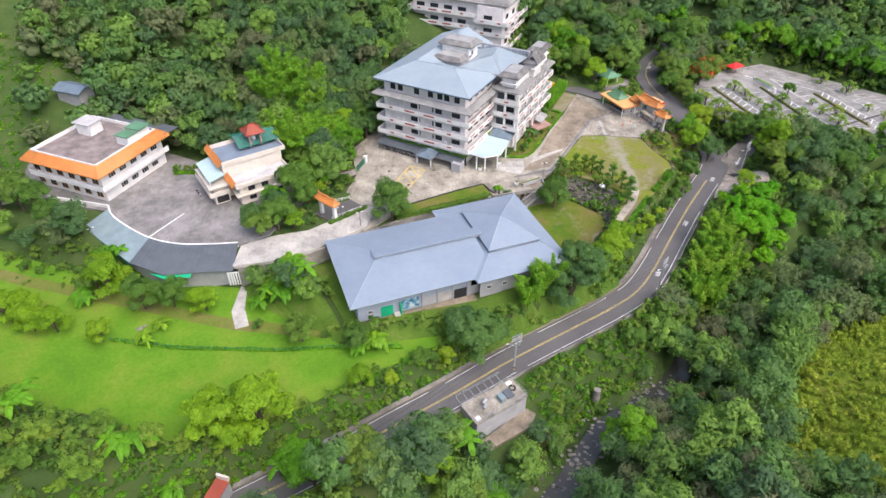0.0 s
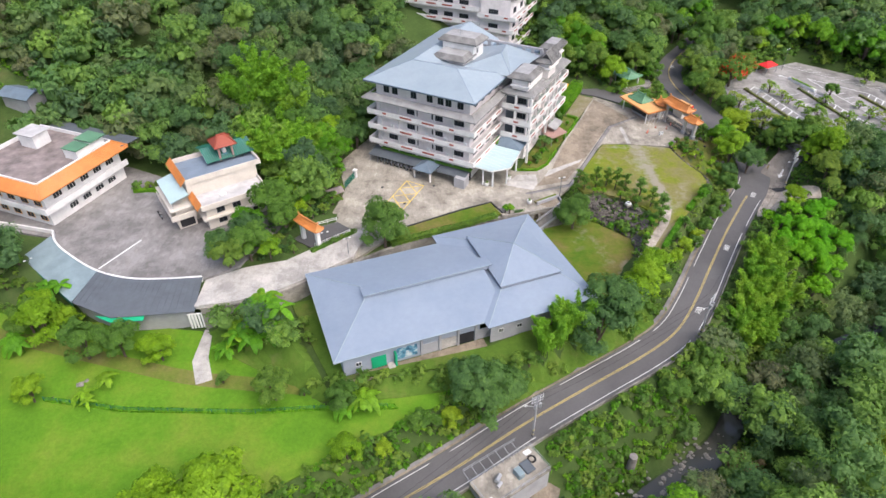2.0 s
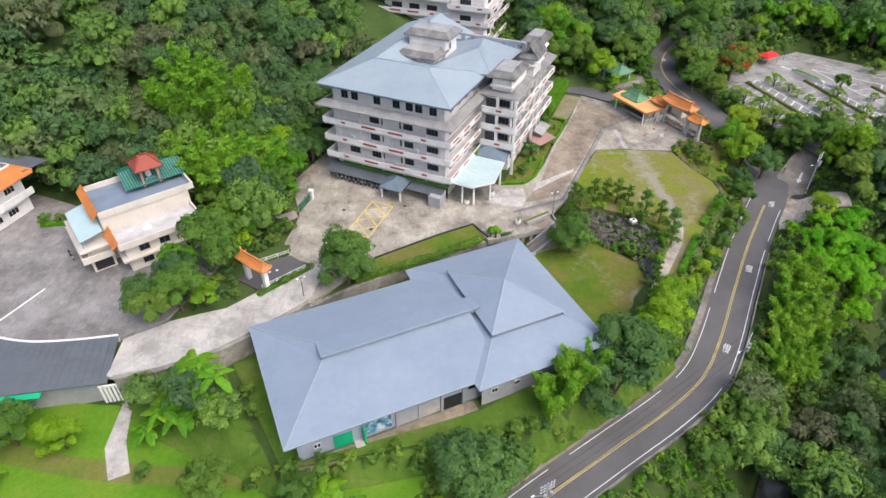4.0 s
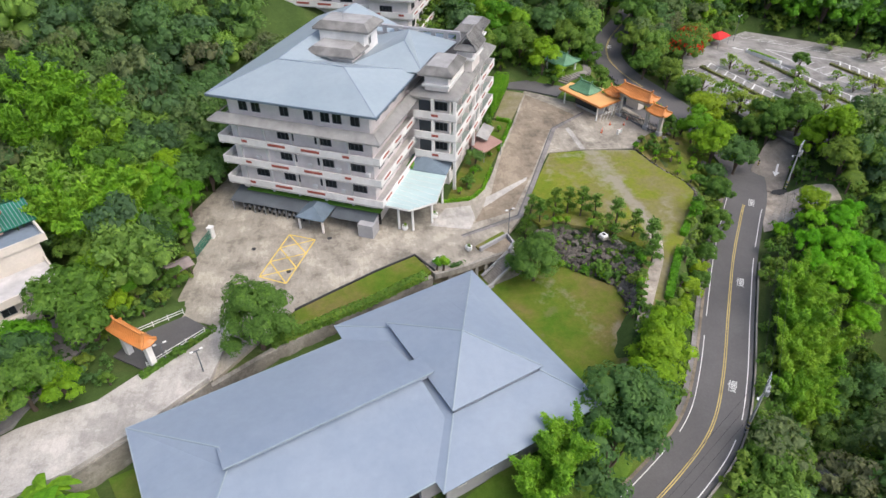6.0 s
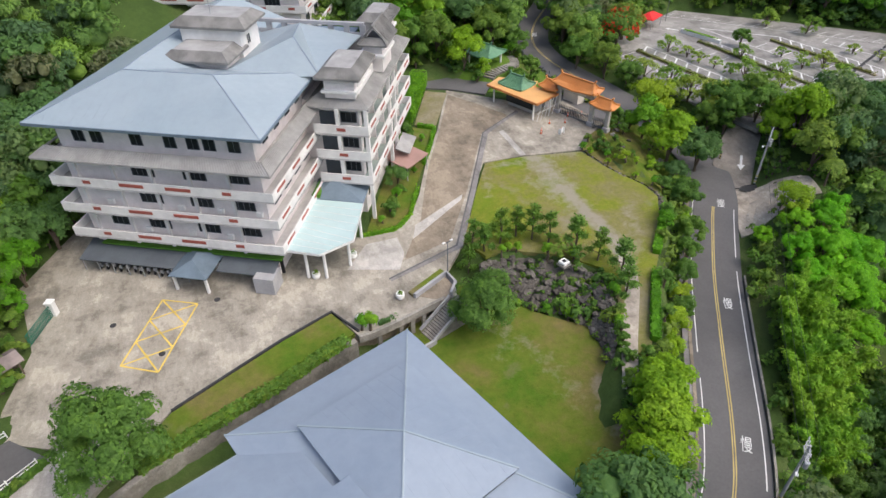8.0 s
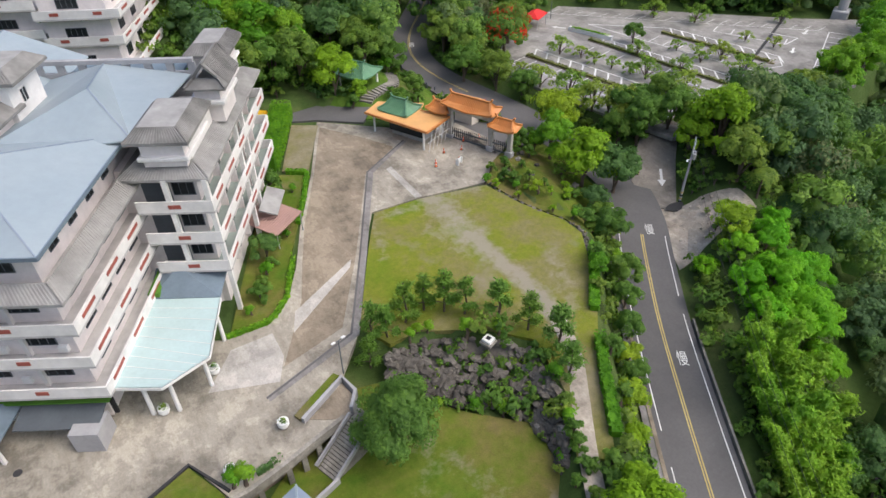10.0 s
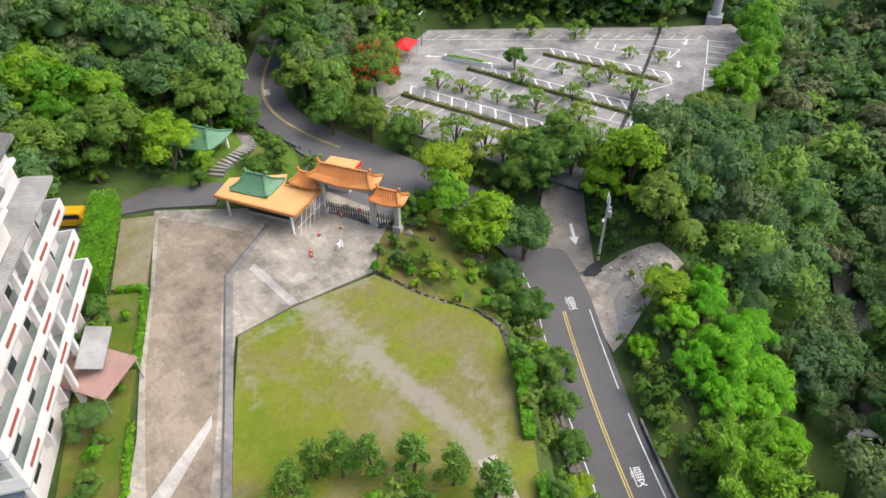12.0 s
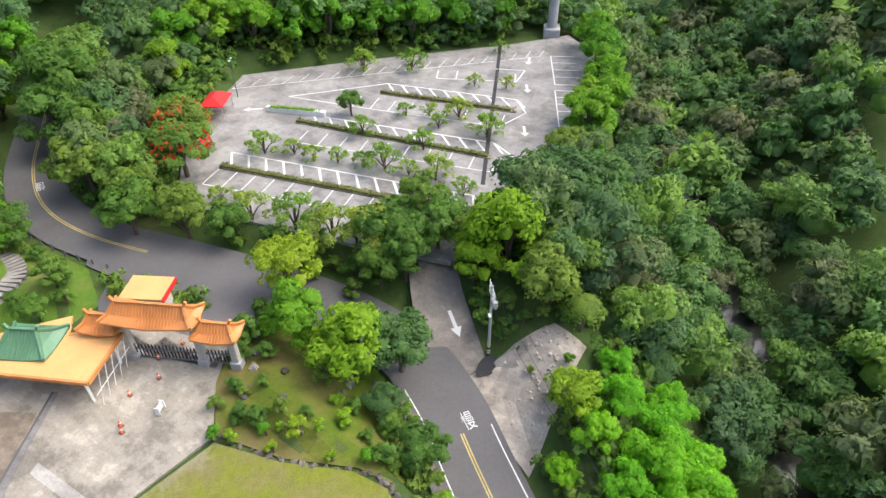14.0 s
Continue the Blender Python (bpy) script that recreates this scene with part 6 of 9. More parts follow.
gh = thing("gatehouse", "guard house with orange sheet roof and green tiled lantern", "gatehouse", (0, 0, 0))
OR = [(49.2, 185.6), (54.2, 174.8), (60.0, 177.6), (56.9, 181.6), (58.6, 183.6), (52.6, 188.0)]
part("orange_roof", prism(bmesh.new(), OR, 11.55, 11.8), "orange_pale", gh, "smooth faded orange roof")
bm = bmesh.new()
for a, b in zip(OR[:4], OR[1:4]):
    bar(bm, (*a, 11.7), (*b, 11.7), 0.25, 0.35)
part("roof_rim", bm, "orange", gh)
part("guard_room", prism(bmesh.new(), [(52.6, 183.4), (55.3, 178.2), (57.6, 179.4), (56.0, 182.6), (55.2, 186.0)], 7.9, 11.5), "wall_grey", gh)
part("dark_glazing", prism(bmesh.new(), [(52.3, 183.5), (55.2, 177.8), (55.4, 177.9), (52.5, 183.6)], 9.0, 10.6), "glass", gh)
for x, y in ((50.4, 185.0), (54.4, 176.2), (58.6, 178.0)):
    part("post", B((x - 0.12, y - 0.12, 7.8, x + 0.12, y + 0.12, 11.6)), "white", gh)
bm = bmesh.new()
for s in range(5):
    bar(bm, (54.6 + s * 1.0, 175.0 + s * 0.5, 8.2), (55.6 + s * 1.0, 175.5 + s * 0.5, 11.4), 0.06)
bar(bm, (54.4, 174.9, 9.8), (59.8, 177.5, 9.8), 0.06)
part("lattice", bm, "white", gh, "white steel lattice screen")
gr = thing("lantern_roof", "green glazed tile roof above the guard house", "roof")
gr.parent = gh
del gr["category"]
gr.matrix_basis = pose(54.3, 183.6, 11.8, 0, 0, -62)
tiled_roof(gr, -2.7, -2.2, 2.7, 2.2, 0.1, 1.8, "green_tile", "roof", 0.25, "green glazed tile roof")
bo = thing("booth", "ticket booth with faded orange roof beyond the gate", "booth", (65.3, 181.2, 7.6), -62)
part("roof", bevelled(B((-2.3, -1.8, 3.7, 2.3, 1.8, 3.95)), 0.05), "orange_pale", bo)
part("walls", B((-1.6, -1.2, -0.6, 1.6, 1.2, 3.7)), "wall_cream", bo)
part("sign_edge", B((2.3, -1.8, 3.35, 2.38, 1.8, 3.95)), "red", bo)
gp2 = thing("green_pavilion", "open garden pavilion with green tiled roof", "pavilion", (54.4, 199.5, plaza_z(54, 199)), -60)
tiled_roof(gp2, -3.2, -3.0, 3.2, 3.0, 3.4, 5.2, "green_tile", "roof", 0.3, "green glazed tile roof")
for x in (-2.4, 2.4):
    for y in (-2.2, 2.2):
        part("column", B((x - 0.15, y - 0.15, -0.3, x + 0.15, y + 0.15, 3.5)), "white", gp2)
part("floor", B((-3, -2.8, -0.4, 3, 2.8, 0.15)), "wall_grey", gp2)
part("bench", B((-2.2, 1.6, 0.15, 2.2, 2.0, 0.6)), "wall_grey", gp2)
pf = thing("small_gate", "small gateway with orange tiled roof on white pillars", "gate", (-27.6, 125.2, 7.7), -41)
tiled_roof(pf, -3.4, -1.1, 3.4, 1.1, 3.9, 5.3, "orange", flare=0.3)
for x in (-2.4, 2.4):
    part("pillar", bevelled(B((x - 0.4, -0.4, -0.5, x + 0.4, 0.4, 4.0)), 0.05), "wall_white", pf)
part("lintel", B((-2.6, -0.3, 3.2, 2.6, 0.3, 4.0)), "wall_white", pf)

# ---- concrete tank house below the road ----
tk = thing("pump_house", "concrete pump house with railed flat roof", "pump house", (9.8, 76.8, -1.6), 33.6)
part("wall", B((-5.9, -2.5, -6.5, 5.9, 2.5, -0.35)), "wall_grey", tk, "weathered concrete wall")
part("roof_slab", B((-6.05, -2.65, -0.35, 6.05, 2.65, 0.0)), "concrete", tk, "stained concrete slab")
bm = bmesh.new()
for k in range(12):
    x = -5.9 + k * 1.07
    bar(bm, (x, -2.5, 0), (x, -2.5, 0.9), 0.05), bar(bm, (x, 2.5, 0), (x, 2.5, 0.9), 0.05)
for z in (0.45, 0.9):
    for a, b in (((-5.9, -2.5), (5.9, -2.5)), ((5.9, -2.5), (5.9, 2.5)), ((-5.9, 2.5), (5.9, 2.5)), ((-5.9, -2.5), (-5.9, 2.5))):
        bar(bm, (*a, z), (*b, z), 0.05)
part("railing", bm, "steel", tk)
part("cabinet", bevelled(B((0.6, -1.4, 0, 1.7, 0.2, 1.2)), 0.05), "teal_sheet", tk, "pale blue steel cabinet")
part("pump", tube(bmesh.new(), [(-2.6, 0.2, 0.5), (-1.4, 0.9, 0.5)], [0.4, 0.35], 10), "steel", tk)
part("pump", tube(bmesh.new(), [(-3.0, -0.6, 0.4), (-2.0, -0.2, 0.4)], [0.3, 0.3], 10), "steel", tk)
part("hose_coil", tube(bmesh.new(), [(4.6 + 0.6 * math.cos(a), 0.4 + 0.6 * math.sin(a), 0.2) for a in np.linspace(0, 6.2, 14)], [0.16] * 14, 6), "black", tk)
part("tarpaulin", bevelled(B((2.2, -1.4, 0, 4.0, 0.8, 0.45)), 0.15), "slate", tk)
part("hatch", B((4.2, 1.4, 0, 5.4, 2.2, 0.15)), "white", tk)
part("hatch", B((-5.6, -2.2, 0, -4.6, -1.2, 0.15)), "white", tk)
bm = bmesh.new()
for k in range(7):
    x = -5.8 + k * 1.6
    bar(bm, (x, 2.6, 0.02), (x, 4.4, 0.3), 0.08)
    bar(bm, (x, 4.4, 0.3), (x, 4.4, 1.2), 0.06)
bar(bm, (-6.0, 4.4, 1.2), (4.4, 4.4, 1.2), 0.06), bar(bm, (-6.0, 4.4, 0.7), (4.4, 4.4, 0.7), 0.05)
part("catwalk", bm, "steel", tk, "steel catwalk to the road")
draped("apron", [(6.2, 70.4), (8.4, 69.0), (17.2, 74.6), (18.2, 77.4), (16.4, 78.6)], lambda x, y: -6.6 + 0 * x, 0.3, "concrete_dark", "damp concrete apron below the pump house", "pavement", 0)


# ---- plants ----
rng = np.random.default_rng(7)
ICO_V = None
_b = bmesh.new()
bmesh.ops.create_icosphere(_b, subdivisions=1, radius=1.0)
ICO_V = np.array([v.co[:] for v in _b.verts])
ICO_F = np.array([[v.index for v in f.verts] for f in _b.faces])
ICO_Q = np.column_stack([ICO_F, ICO_F[:, 2]])
_b.free()


def leaf_cards(pos, nrm, size, r, long=1.5, droop=0.0):
    """Pointed leaf sprays at places, roughly facing along nrm. Returns vertices and faces."""
    n = len(pos)
    nrm = nrm + r.normal(0, 0.45, (n, 3))
    nrm /= np.linalg.norm(nrm, axis=1)[:, None]
    t = r.normal(0, 1, (n, 3))
    t[:, 2] -= droop
    t -= nrm * np.sum(t * nrm, 1)[:, None]
    t /= np.linalg.norm(t, axis=1)[:, None]
    s = np.cross(nrm, t)
    k = (size * r.uniform(0.6, 1.35, n))[:, None]
    a = pos - t * k * long * 0.45 + s * k * 0.5
    b = pos + t * k * long * 0.55
    c = pos - t * k * long * 0.45 - s * k * 0.5
    v = np.stack([c, b, a], 1).reshape(-1, 3)
    f = np.arange(3 * n).reshape(n, 3)
    return v, np.column_stack([f, f[:, 2]])


def soft(nrm, n, r, up=0.5, per=3):
    """Shading directions for leaf clumps: outwards and up, a little unruly."""
    q = nrm / (np.linalg.norm(nrm, axis=1)[:, None] + 1e-9) + np.array([0, 0, up]) + r.normal(0, 0.25, (n, 3))
    return np.repeat(q / np.linalg.norm(q, axis=1)[:, None], per, 0)


def crown_arrays(r, R, H, lobes, leaves, size, base, spread=0.66, long=1.5, droop=0.0, lobe_r=(0.3, 0.48), core=0.8, clumps=9):
    """A domed crown: lobes, clumps on each lobe, leaves on each clump. R: radius, H: height, base: height of its underside."""
    cen, rad = [], []
    for k in range(lobes):
        a = k * 2.4 + r.uniform(-0.5, 0.5)
        q = spread * math.sqrt((k + 0.3) / lobes) * R * r.uniform(0.85, 1.12)
        h = base + H * (0.14 + 0.58 * math.sqrt(max(0.0, 1 - (q / R) ** 2)) + r.uniform(-0.12, 0.12))
        if k % 2 and k > lobes // 3:
            q, h = min(q * 1.1, 0.74 * R), h - 0.24 * H
        cen.append((q * math.cos(a), q * math.sin(a), h))
        rad.append(R * r.uniform(*lobe_r))
    cen, rad = np.array(cen), np.array(rad)
    sq = np.array([1, 1, min(1.0, 0.85 * H / R)])
    d = r.normal(0, 1, (lobes, clumps, 3))
    d[..., 2] = np.abs(d[..., 2] + 0.25) - 0.2
    d /= np.linalg.norm(d, axis=2)[..., None]
    cc = (cen[:, None] + d * sq * (rad * 0.66)[:, None, None]).reshape(-1, 3)
    cr = (rad[:, None] * r.uniform(0.34, 0.56, (lobes, clumps))).ravel()
    cd = d.reshape(-1, 3)
    who = r.choice(len(cr), leaves, p=cr ** 2 / np.sum(cr ** 2))
    e = r.normal(0, 1, (leaves, 3))
    e[:, 2] = np.where(e[:, 2] < -0.4, -e[:, 2], e[:, 2])
    e /= np.linalg.norm(e, axis=1)[:, None]
    pos = cc[who] + e * sq * (cr[who] * r.uniform(0.75, 1.12, leaves))[:, None]
    keep = np.ones(leaves, bool)
    for c, q in zip(cen, rad):
        keep &= np.linalg.norm((pos - c) / sq, axis=1) > q * 0.66
    out = e[keep] * 0.75 + cd[who][keep] * 0.6
    v, f = leaf_cards(pos[keep], out + np.array([0, 0, 0.3]), size, r, long, droop)
    vs, fs, off = [v], [f], len(v)
    ns = [soft(out, int(keep.sum()), r)]
    if core:
        for c, q in zip(cen, rad):
            vs.append(c + ICO_V * sq * q * core * r.uniform(0.85, 1.05, (len(ICO_V), 1)))
            fs.append(ICO_Q + off)
            ns.append(soft(ICO_V, len(ICO_V), r, per=1))
            off += len(ICO_V)
    return np.concatenate(vs), np.concatenate(fs), cen, np.concatenate(ns)


def tri_mesh(name, verts, faces, mat, tint=None, normals=None):
    """Mesh from arrays in which a quad may repeat its last corner (a triangle)."""
    tri = faces[:, 2] == faces[:, 3]
    sizes = np.where(tri, 3, 4).astype(np.int32)
    flat_idx = faces.ravel()[np.stack([np.ones(len(faces), bool)] * 3 + [~tri], 1).ravel()]
    me = bpy.data.meshes.new(name)
    me.vertices.add(len(verts))
    me.vertices.foreach_set("co", np.ascontiguousarray(verts, np.float32).ravel())
    me.loops.add(len(flat_idx))
    me.loops.foreach_set("vertex_index", np.ascontiguousarray(flat_idx, np.int32))
    me.polygons.add(len(faces))
    me.polygons.foreach_set("loop_start", np.concatenate([[0], np.cumsum(sizes)[:-1]]).astype(np.int32))
    me.materials.append(M[mat])
    me.update(calc_edges=True)
    if tint is not None:
        a = me.attributes.new("tint", "FLOAT", "POINT")
        a.data.foreach_set("value", np.ascontiguousarray(tint, np.float32))
    if normals is not None:
        me.polygons.foreach_set("use_smooth", np.ones(len(faces), bool))
        me.normals_split_custom_set_from_vertices(np.ascontiguousarray(normals, np.float32))
    return me


def tree_proto(seed, R, H, trunk, mat, leaves, size, lobes=9, label="", name="tree", droop=0.0, long=1.5, spread=0.7, lobe_r=(0.28, 0.46), category="tree", core=0.58):
    """A tree: tapered trunk with limbs, crown of leafy lobes. Total height is trunk + H."""
    r = np.random.default_rng(seed)
    e = thing(name, label, category)
    v, f, cen, nn = crown_arrays(r, R, H, lobes, leaves, size, trunk * 0.8, spread, long, droop, lobe_r, core)
    bm = bmesh.new()
    th = max(0.12, R * 0.06)
    mid = (r.uniform(-0.2, 0.2), r.uniform(-0.2, 0.2), trunk * 0.6)
    tube(bm, [(0, 0, -0.8), mid, (0, 0, trunk + H * 0.3)], [th * 1.5, th, th * 0.6], 8)
    for c in cen[:6]:
        tube(bm, [(mid[0], mid[1], trunk * 0.75), tuple(c * np.array([0.5, 0.5, 0.85])), tuple(c)], [th * 0.6, th * 0.4, th * 0.15], 5)
    part("trunk", bm, "trunk", e)
    o = new("crown", tri_mesh("crown", v, f, mat, None, nn))
    o.parent = e
    return e


def banana_proto(seed, n=26, L=2.6):
    """A clump of banana plants: stems and long arching leaves."""
    r = np.random.default_rng(seed)
    e = thing("banana_plant", "clump of banana plants with torn broad leaves", "banana plant")
    bm, st = bmesh.new(), bmesh.new()
    for s in range(4):
        ox, oy, hh = r.uniform(-1.3, 1.3), r.uniform(-1.3, 1.3), r.uniform(1.6, 2.6)
        tube(st, [(ox, oy, -0.4), (ox * 1.1, oy * 1.1, hh)], [0.16, 0.09], 7)
        for k in range(n // 4):
            a = k * 2.4 + r.uniform(-0.4, 0.4)
            l, wd, lift = L * r.uniform(0.75, 1.15), r.uniform(0.28, 0.4), r.uniform(0.5, 1.1)
            dx, dy = math.cos(a), math.sin(a)
            row = []
            for t, ww in ((0.0, 0.1), (0.3, 0.9), (0.65, 1.0), (0.9, 0.6), (1.0, 0.05)):
                q = l * t
                z = hh + lift * q * 0.55 - 0.28 * q * q
                cx, cy = ox * 1.1 + dx * q * 0.8, oy * 1.1 + dy * q * 0.8
                row.append([bm.verts.new((cx - dy * wd * ww, cy + dx * wd * ww, z - 0.08)), bm.verts.new((cx, cy, z)), bm.verts.new((cx + dy * wd * ww, cy - dx * wd * ww, z - 0.08))])
            for p, q in zip(row, row[1:]):
                bm.faces.new((p[0], q[0], q[1], p[1])), bm.faces.new((p[1], q[1], q[2], p[2]))
    part("stem", st, "leaf_mid", e)
    part("leaves", bm, "leaf_bright", e)
    return e


def palm_proto(seed, h=4.0, L=3.0, n=16, mat="leaf_mid", label="palm with drooping feathery fronds"):
    r = np.random.default_rng(seed)
    e = thing("palm", label, "palm")
    part("trunk", tube(bmesh.new(), [(0, 0, -0.6), (0.1, 0, h * 0.5), (0, 0, h)], [0.22, 0.17, 0.14], 8), "trunk", e)
    bm = bmesh.new()
    for k in range(n):
        a, lift = k * 2.4, r.uniform(0.2, 1.2)
        dx, dy = math.cos(a), math.sin(a)
        last = None
        for t in np.linspace(0, 1, 12):
            q = L * t
            p = Vector((dx * q * 0.85, dy * q * 0.85, h + lift * q * 0.6 - 0.3 * q * q))
            if last is not None:
                w = 0.75 * math.sin(math.pi * min(1, t + 0.08)) + 0.1
                for s in (-1, 1):
                    o = Vector((-dy * s * w, dx * s * w, -0.35 * w))
                    bm.faces.new([bm.verts.new(x) for x in (last, last.lerp(p, 0.7), last.lerp(p, 0.7) + o, last.lerp(p, 0.35) + o)])
            last = p
    part("fronds", bm, mat, e)
    return e


def bamboo_proto(seed, n=14, h=9.0, mat="leaf_bamboo"):
    """A bamboo clump: arching culms with sprays of narrow leaves."""
    r = np.random.default_rng(seed)
    e = thing("bamboo", "clump of arching light-green bamboo", "bamboo")
    bm = bmesh.new()
    ps, ns = [], []
    for k in range(n):
        a, out, hh = r.uniform(0, 6.28), r.uniform(1.0, 3.2), h * r.uniform(0.7, 1.1)
        dx, dy = math.cos(a), math.sin(a)
        pts = [(dx * (0.5 + out * t * t), dy * (0.5 + out * t * t), hh * (t - 0.22 * t ** 3)) for t in np.linspace(0, 1, 6)]
        tube(bm, pts, [0.06, 0.055, 0.05, 0.04, 0.03, 0.015], 5)
        for t in np.repeat(np.linspace(0.25, 1, 22), 18):
            c = np.array((dx * (0.5 + out * t * t), dy * (0.5 + out * t * t), hh * (t - 0.22 * t ** 3)))
            d = r.normal(0, 1, 3)
            d /= np.linalg.norm(d)
            ps.append(c + d * np.array([1, 1, 0.6]) * r.uniform(0.1, 0.75) * (1.25 - 0.5 * t))
            ns.append(d * 0.6 + np.array([0, 0, 0.7]))
    part("culms", bm, "leaf_bamboo", e)
    v, f = leaf_cards(np.array(ps), np.array(ns), 0.17, r, 3.0, 1.2)
    o = new("leaves", tri_mesh("leaves", v, f, mat))
    o.parent = e
    return e


def pine_proto(seed):
    """A small garden pine with layered pads."""
    r = np.random.default_rng(seed)
    e = thing("garden_pine", "small trained pine beside the rockery", "pine", group="pines round the rockery")
    bm = bmesh.new()
    tube(bm, [(0, 0, -0.3), (0.15, 0.1, 1.4), (-0.05, 0, 2.8), (0, 0, 4.1)], [0.11, 0.09, 0.06, 0.02], 6)
    ps, ns = [], []
    for k in range(9):
        a, z = k * 2.4, 0.9 + k * 0.36
        q = (1.25 - 0.12 * k) * r.uniform(0.75, 1.2)
        c = np.array((q * math.cos(a) * 0.75, q * math.sin(a) * 0.75, z))
        tube(bm, [(0, 0, z - 0.2), tuple(c)], [0.04, 0.02], 4)
        d = r.normal(0, 1, (130, 3))
        ps.append(c + d * np.array([0.22, 0.22, 0.1]))
        ns.append(np.abs(d) * np.array([0.3, 0.3, 1]))
    part("trunk", bm, "trunk", e)
    v, f = leaf_cards(np.concatenate(ps), np.concatenate(ns), 0.11, r, 3.4)
    o = new("needles", tri_mesh("needles", v, f, "leaf_round"))
    o.parent = e
    return e


P = {}
P["dark"] = [tree_proto(s, 3.6, 6.6, 0.7, "leaf_dark", 5400, 0.23, 13, "dense dark green broadleaf tree") for s in (11, 12)]
P["mid"] = [tree_proto(s, 3.4, 6.2, 0.7, "leaf_mid", 5300, 0.23, 13, "leafy mid-green broadleaf tree") for s in (21, 22, 23)]
P["bright"] = [tree_proto(s, 3.0, 5.8, 0.6, "leaf_bright", 5200, 0.205, 12, "bright fresh green broadleaf tree") for s in (31, 32)]
P["yellow"] = [tree_proto(s, 2.9, 5.2, 0.5, "leaf_yellow", 5000, 0.195, 12, "rounded yellow-green fruit tree") for s in (41, 42)]
P["round"] = [tree_proto(s, 3.5, 6.8, 0.45, "leaf_round", 14000, 0.16, 20, "rounded leafy garden tree") for s in (15, 16)]
P["vine"] = [tree_proto(s, 3.6, 5.0, 1.0, "leaf_vine", 8000, 0.15, 14, "tree smothered in bright hanging vines", droop=2.4, long=2.8, spread=0.75) for s in (51, 52)]
P["open"] = [tree_proto(s, 2.5, 3.1, 0.35, "leaf_open", 2100, 0.17, 12, "young tree with thin open crown", spread=0.9, lobe_r=(0.2, 0.34), core=0.0) for s in (61, 62)]
P["ball"] = [tree_proto(71, 0.62, 1.0, 0.15, "leaf_bright", 600, 0.12, 5, "clipped round green shrub", "round_shrub", spread=0.3, lobe_r=(0.6, 0.75), category="shrub")]
P["bush"] = [tree_proto(s, 1.15, 1.7, 0.2, "leaf_mid", 1200, 0.15, 8, "loose leafy green garden shrub", "shrub", category="shrub") for s in (81, 82)]
P["goldbush"] = [tree_proto(85, 0.9, 1.4, 0.2, "leaf_yellow", 800, 0.14, 6, "small golden-leaved garden shrub", "shrub", category="shrub")]
P["flame"] = [tree_proto(91, 4.0, 4.4, 2.4, "leaf_mid", 5200, 0.24, 14, "spreading flame tree with red blossom", spread=0.8)]
P["bamboo"] = [bamboo_proto(s) for s in (101, 102)]
P["drybamboo"] = [bamboo_proto(105, 12, 8.0, "leaf_dry")]
for o in P["drybamboo"]:
    tagged(o, "clump of dry brown bamboo", "bamboo")
P["banana"] = [banana_proto(s) for s in (111, 112, 113)]
P["palm"] = [palm_proto(121), palm_proto(122, 5.0, 3.4, 18)]
P["fern"] = [palm_proto(125, 2.2, 3.2, 18, "leaf_dark", "tree fern with broad dark fronds")]
P["pine"] = [pine_proto(s) for s in (131, 132)]
used = set()
turn = np.random.default_rng(3)


def plant(kind, x, y, s=1.0, z=None, sz=None, group=""):
    """Sets one plant; the prototype itself goes to the first place."""
    k = int(turn.integers(len(P[kind])))
    p = P[kind][k]
    zz = ground_at(x, y) + 0.2 if z is None else z
    m = pose(x, y, zz, 0, 0, turn.uniform(0, 360)) @ Matrix.Diagonal((s, s, sz or s, 1))
    if (kind, k) in used:
        o = copy_thing(p, m)
    else:
        used.add((kind, k))
        p.matrix_basis = m
        o = p
    if group:
        tagged(o, group=group)
    return o


def plants(kind, rows, group=""):
    for x, y, s in rows:
        plant(kind, x, y, s, group=group)


plants("bush", [(60.6, 189.4, 0.9), (62.4, 192.6, 1.1), (63.6, 199.6, 1.2), (62.8, 202.0, 1.1), (60.4, 204.6, 1.3), (57.4, 193.0, 0.8), (50.6, 193.6, 1.2), (49.2, 199.0, 1.3), (58.6, 201.0, 0.8), (53.6, 204.4, 1.4), (30, 198.4, 1.5), (34, 201.4, 1.3), (40, 201.4, 1.2), (48, 200.6, 1.3), (52, 197.6, 0.8), (60, 190.4, 0.7), (63, 196.4, 0.8), (57, 203, 1.0), (84, 151.4, 1.2), (86, 149.6, 1.4), (85.6, 153, 1.2), (83.6, 148.4, 1.0)], "shrubs by the lanes")
# edges of the courtyard, the bend and the car park
plants("mid", [(-27.6, 151.5, 1.0), (-27.2, 157.4, 1.2), (-25.6, 168.4, 1.2), (62.0, 212.4, 1.2), (66.6, 226.4, 1.3), (58.0, 208.6, 1.0)], "trees at the edges")
plants("bush", [(-25.2, 140, 1.5), (-24.6, 145, 1.3), (-25.4, 150, 1.6), (-26.6, 155, 1.4), (-26, 160, 1.6), (-23.6, 165, 1.3), (-20.6, 170, 1.2)], "shrubs beside the courtyard")
plants("dark", [(-26.4, 163.0, 1.2), (-23.6, 172.4, 1.3), (-22.6, 179.0, 1.3), (-22.2, 184.6, 1.2), (-27.8, 145.6, 0.8), (76, 229, 1.1), (82, 240, 1.2), (63.4, 219.4, 1.2), (72.0, 233.0, 1.2), (55.0, 213.0, 1.2)], "trees at the edges")
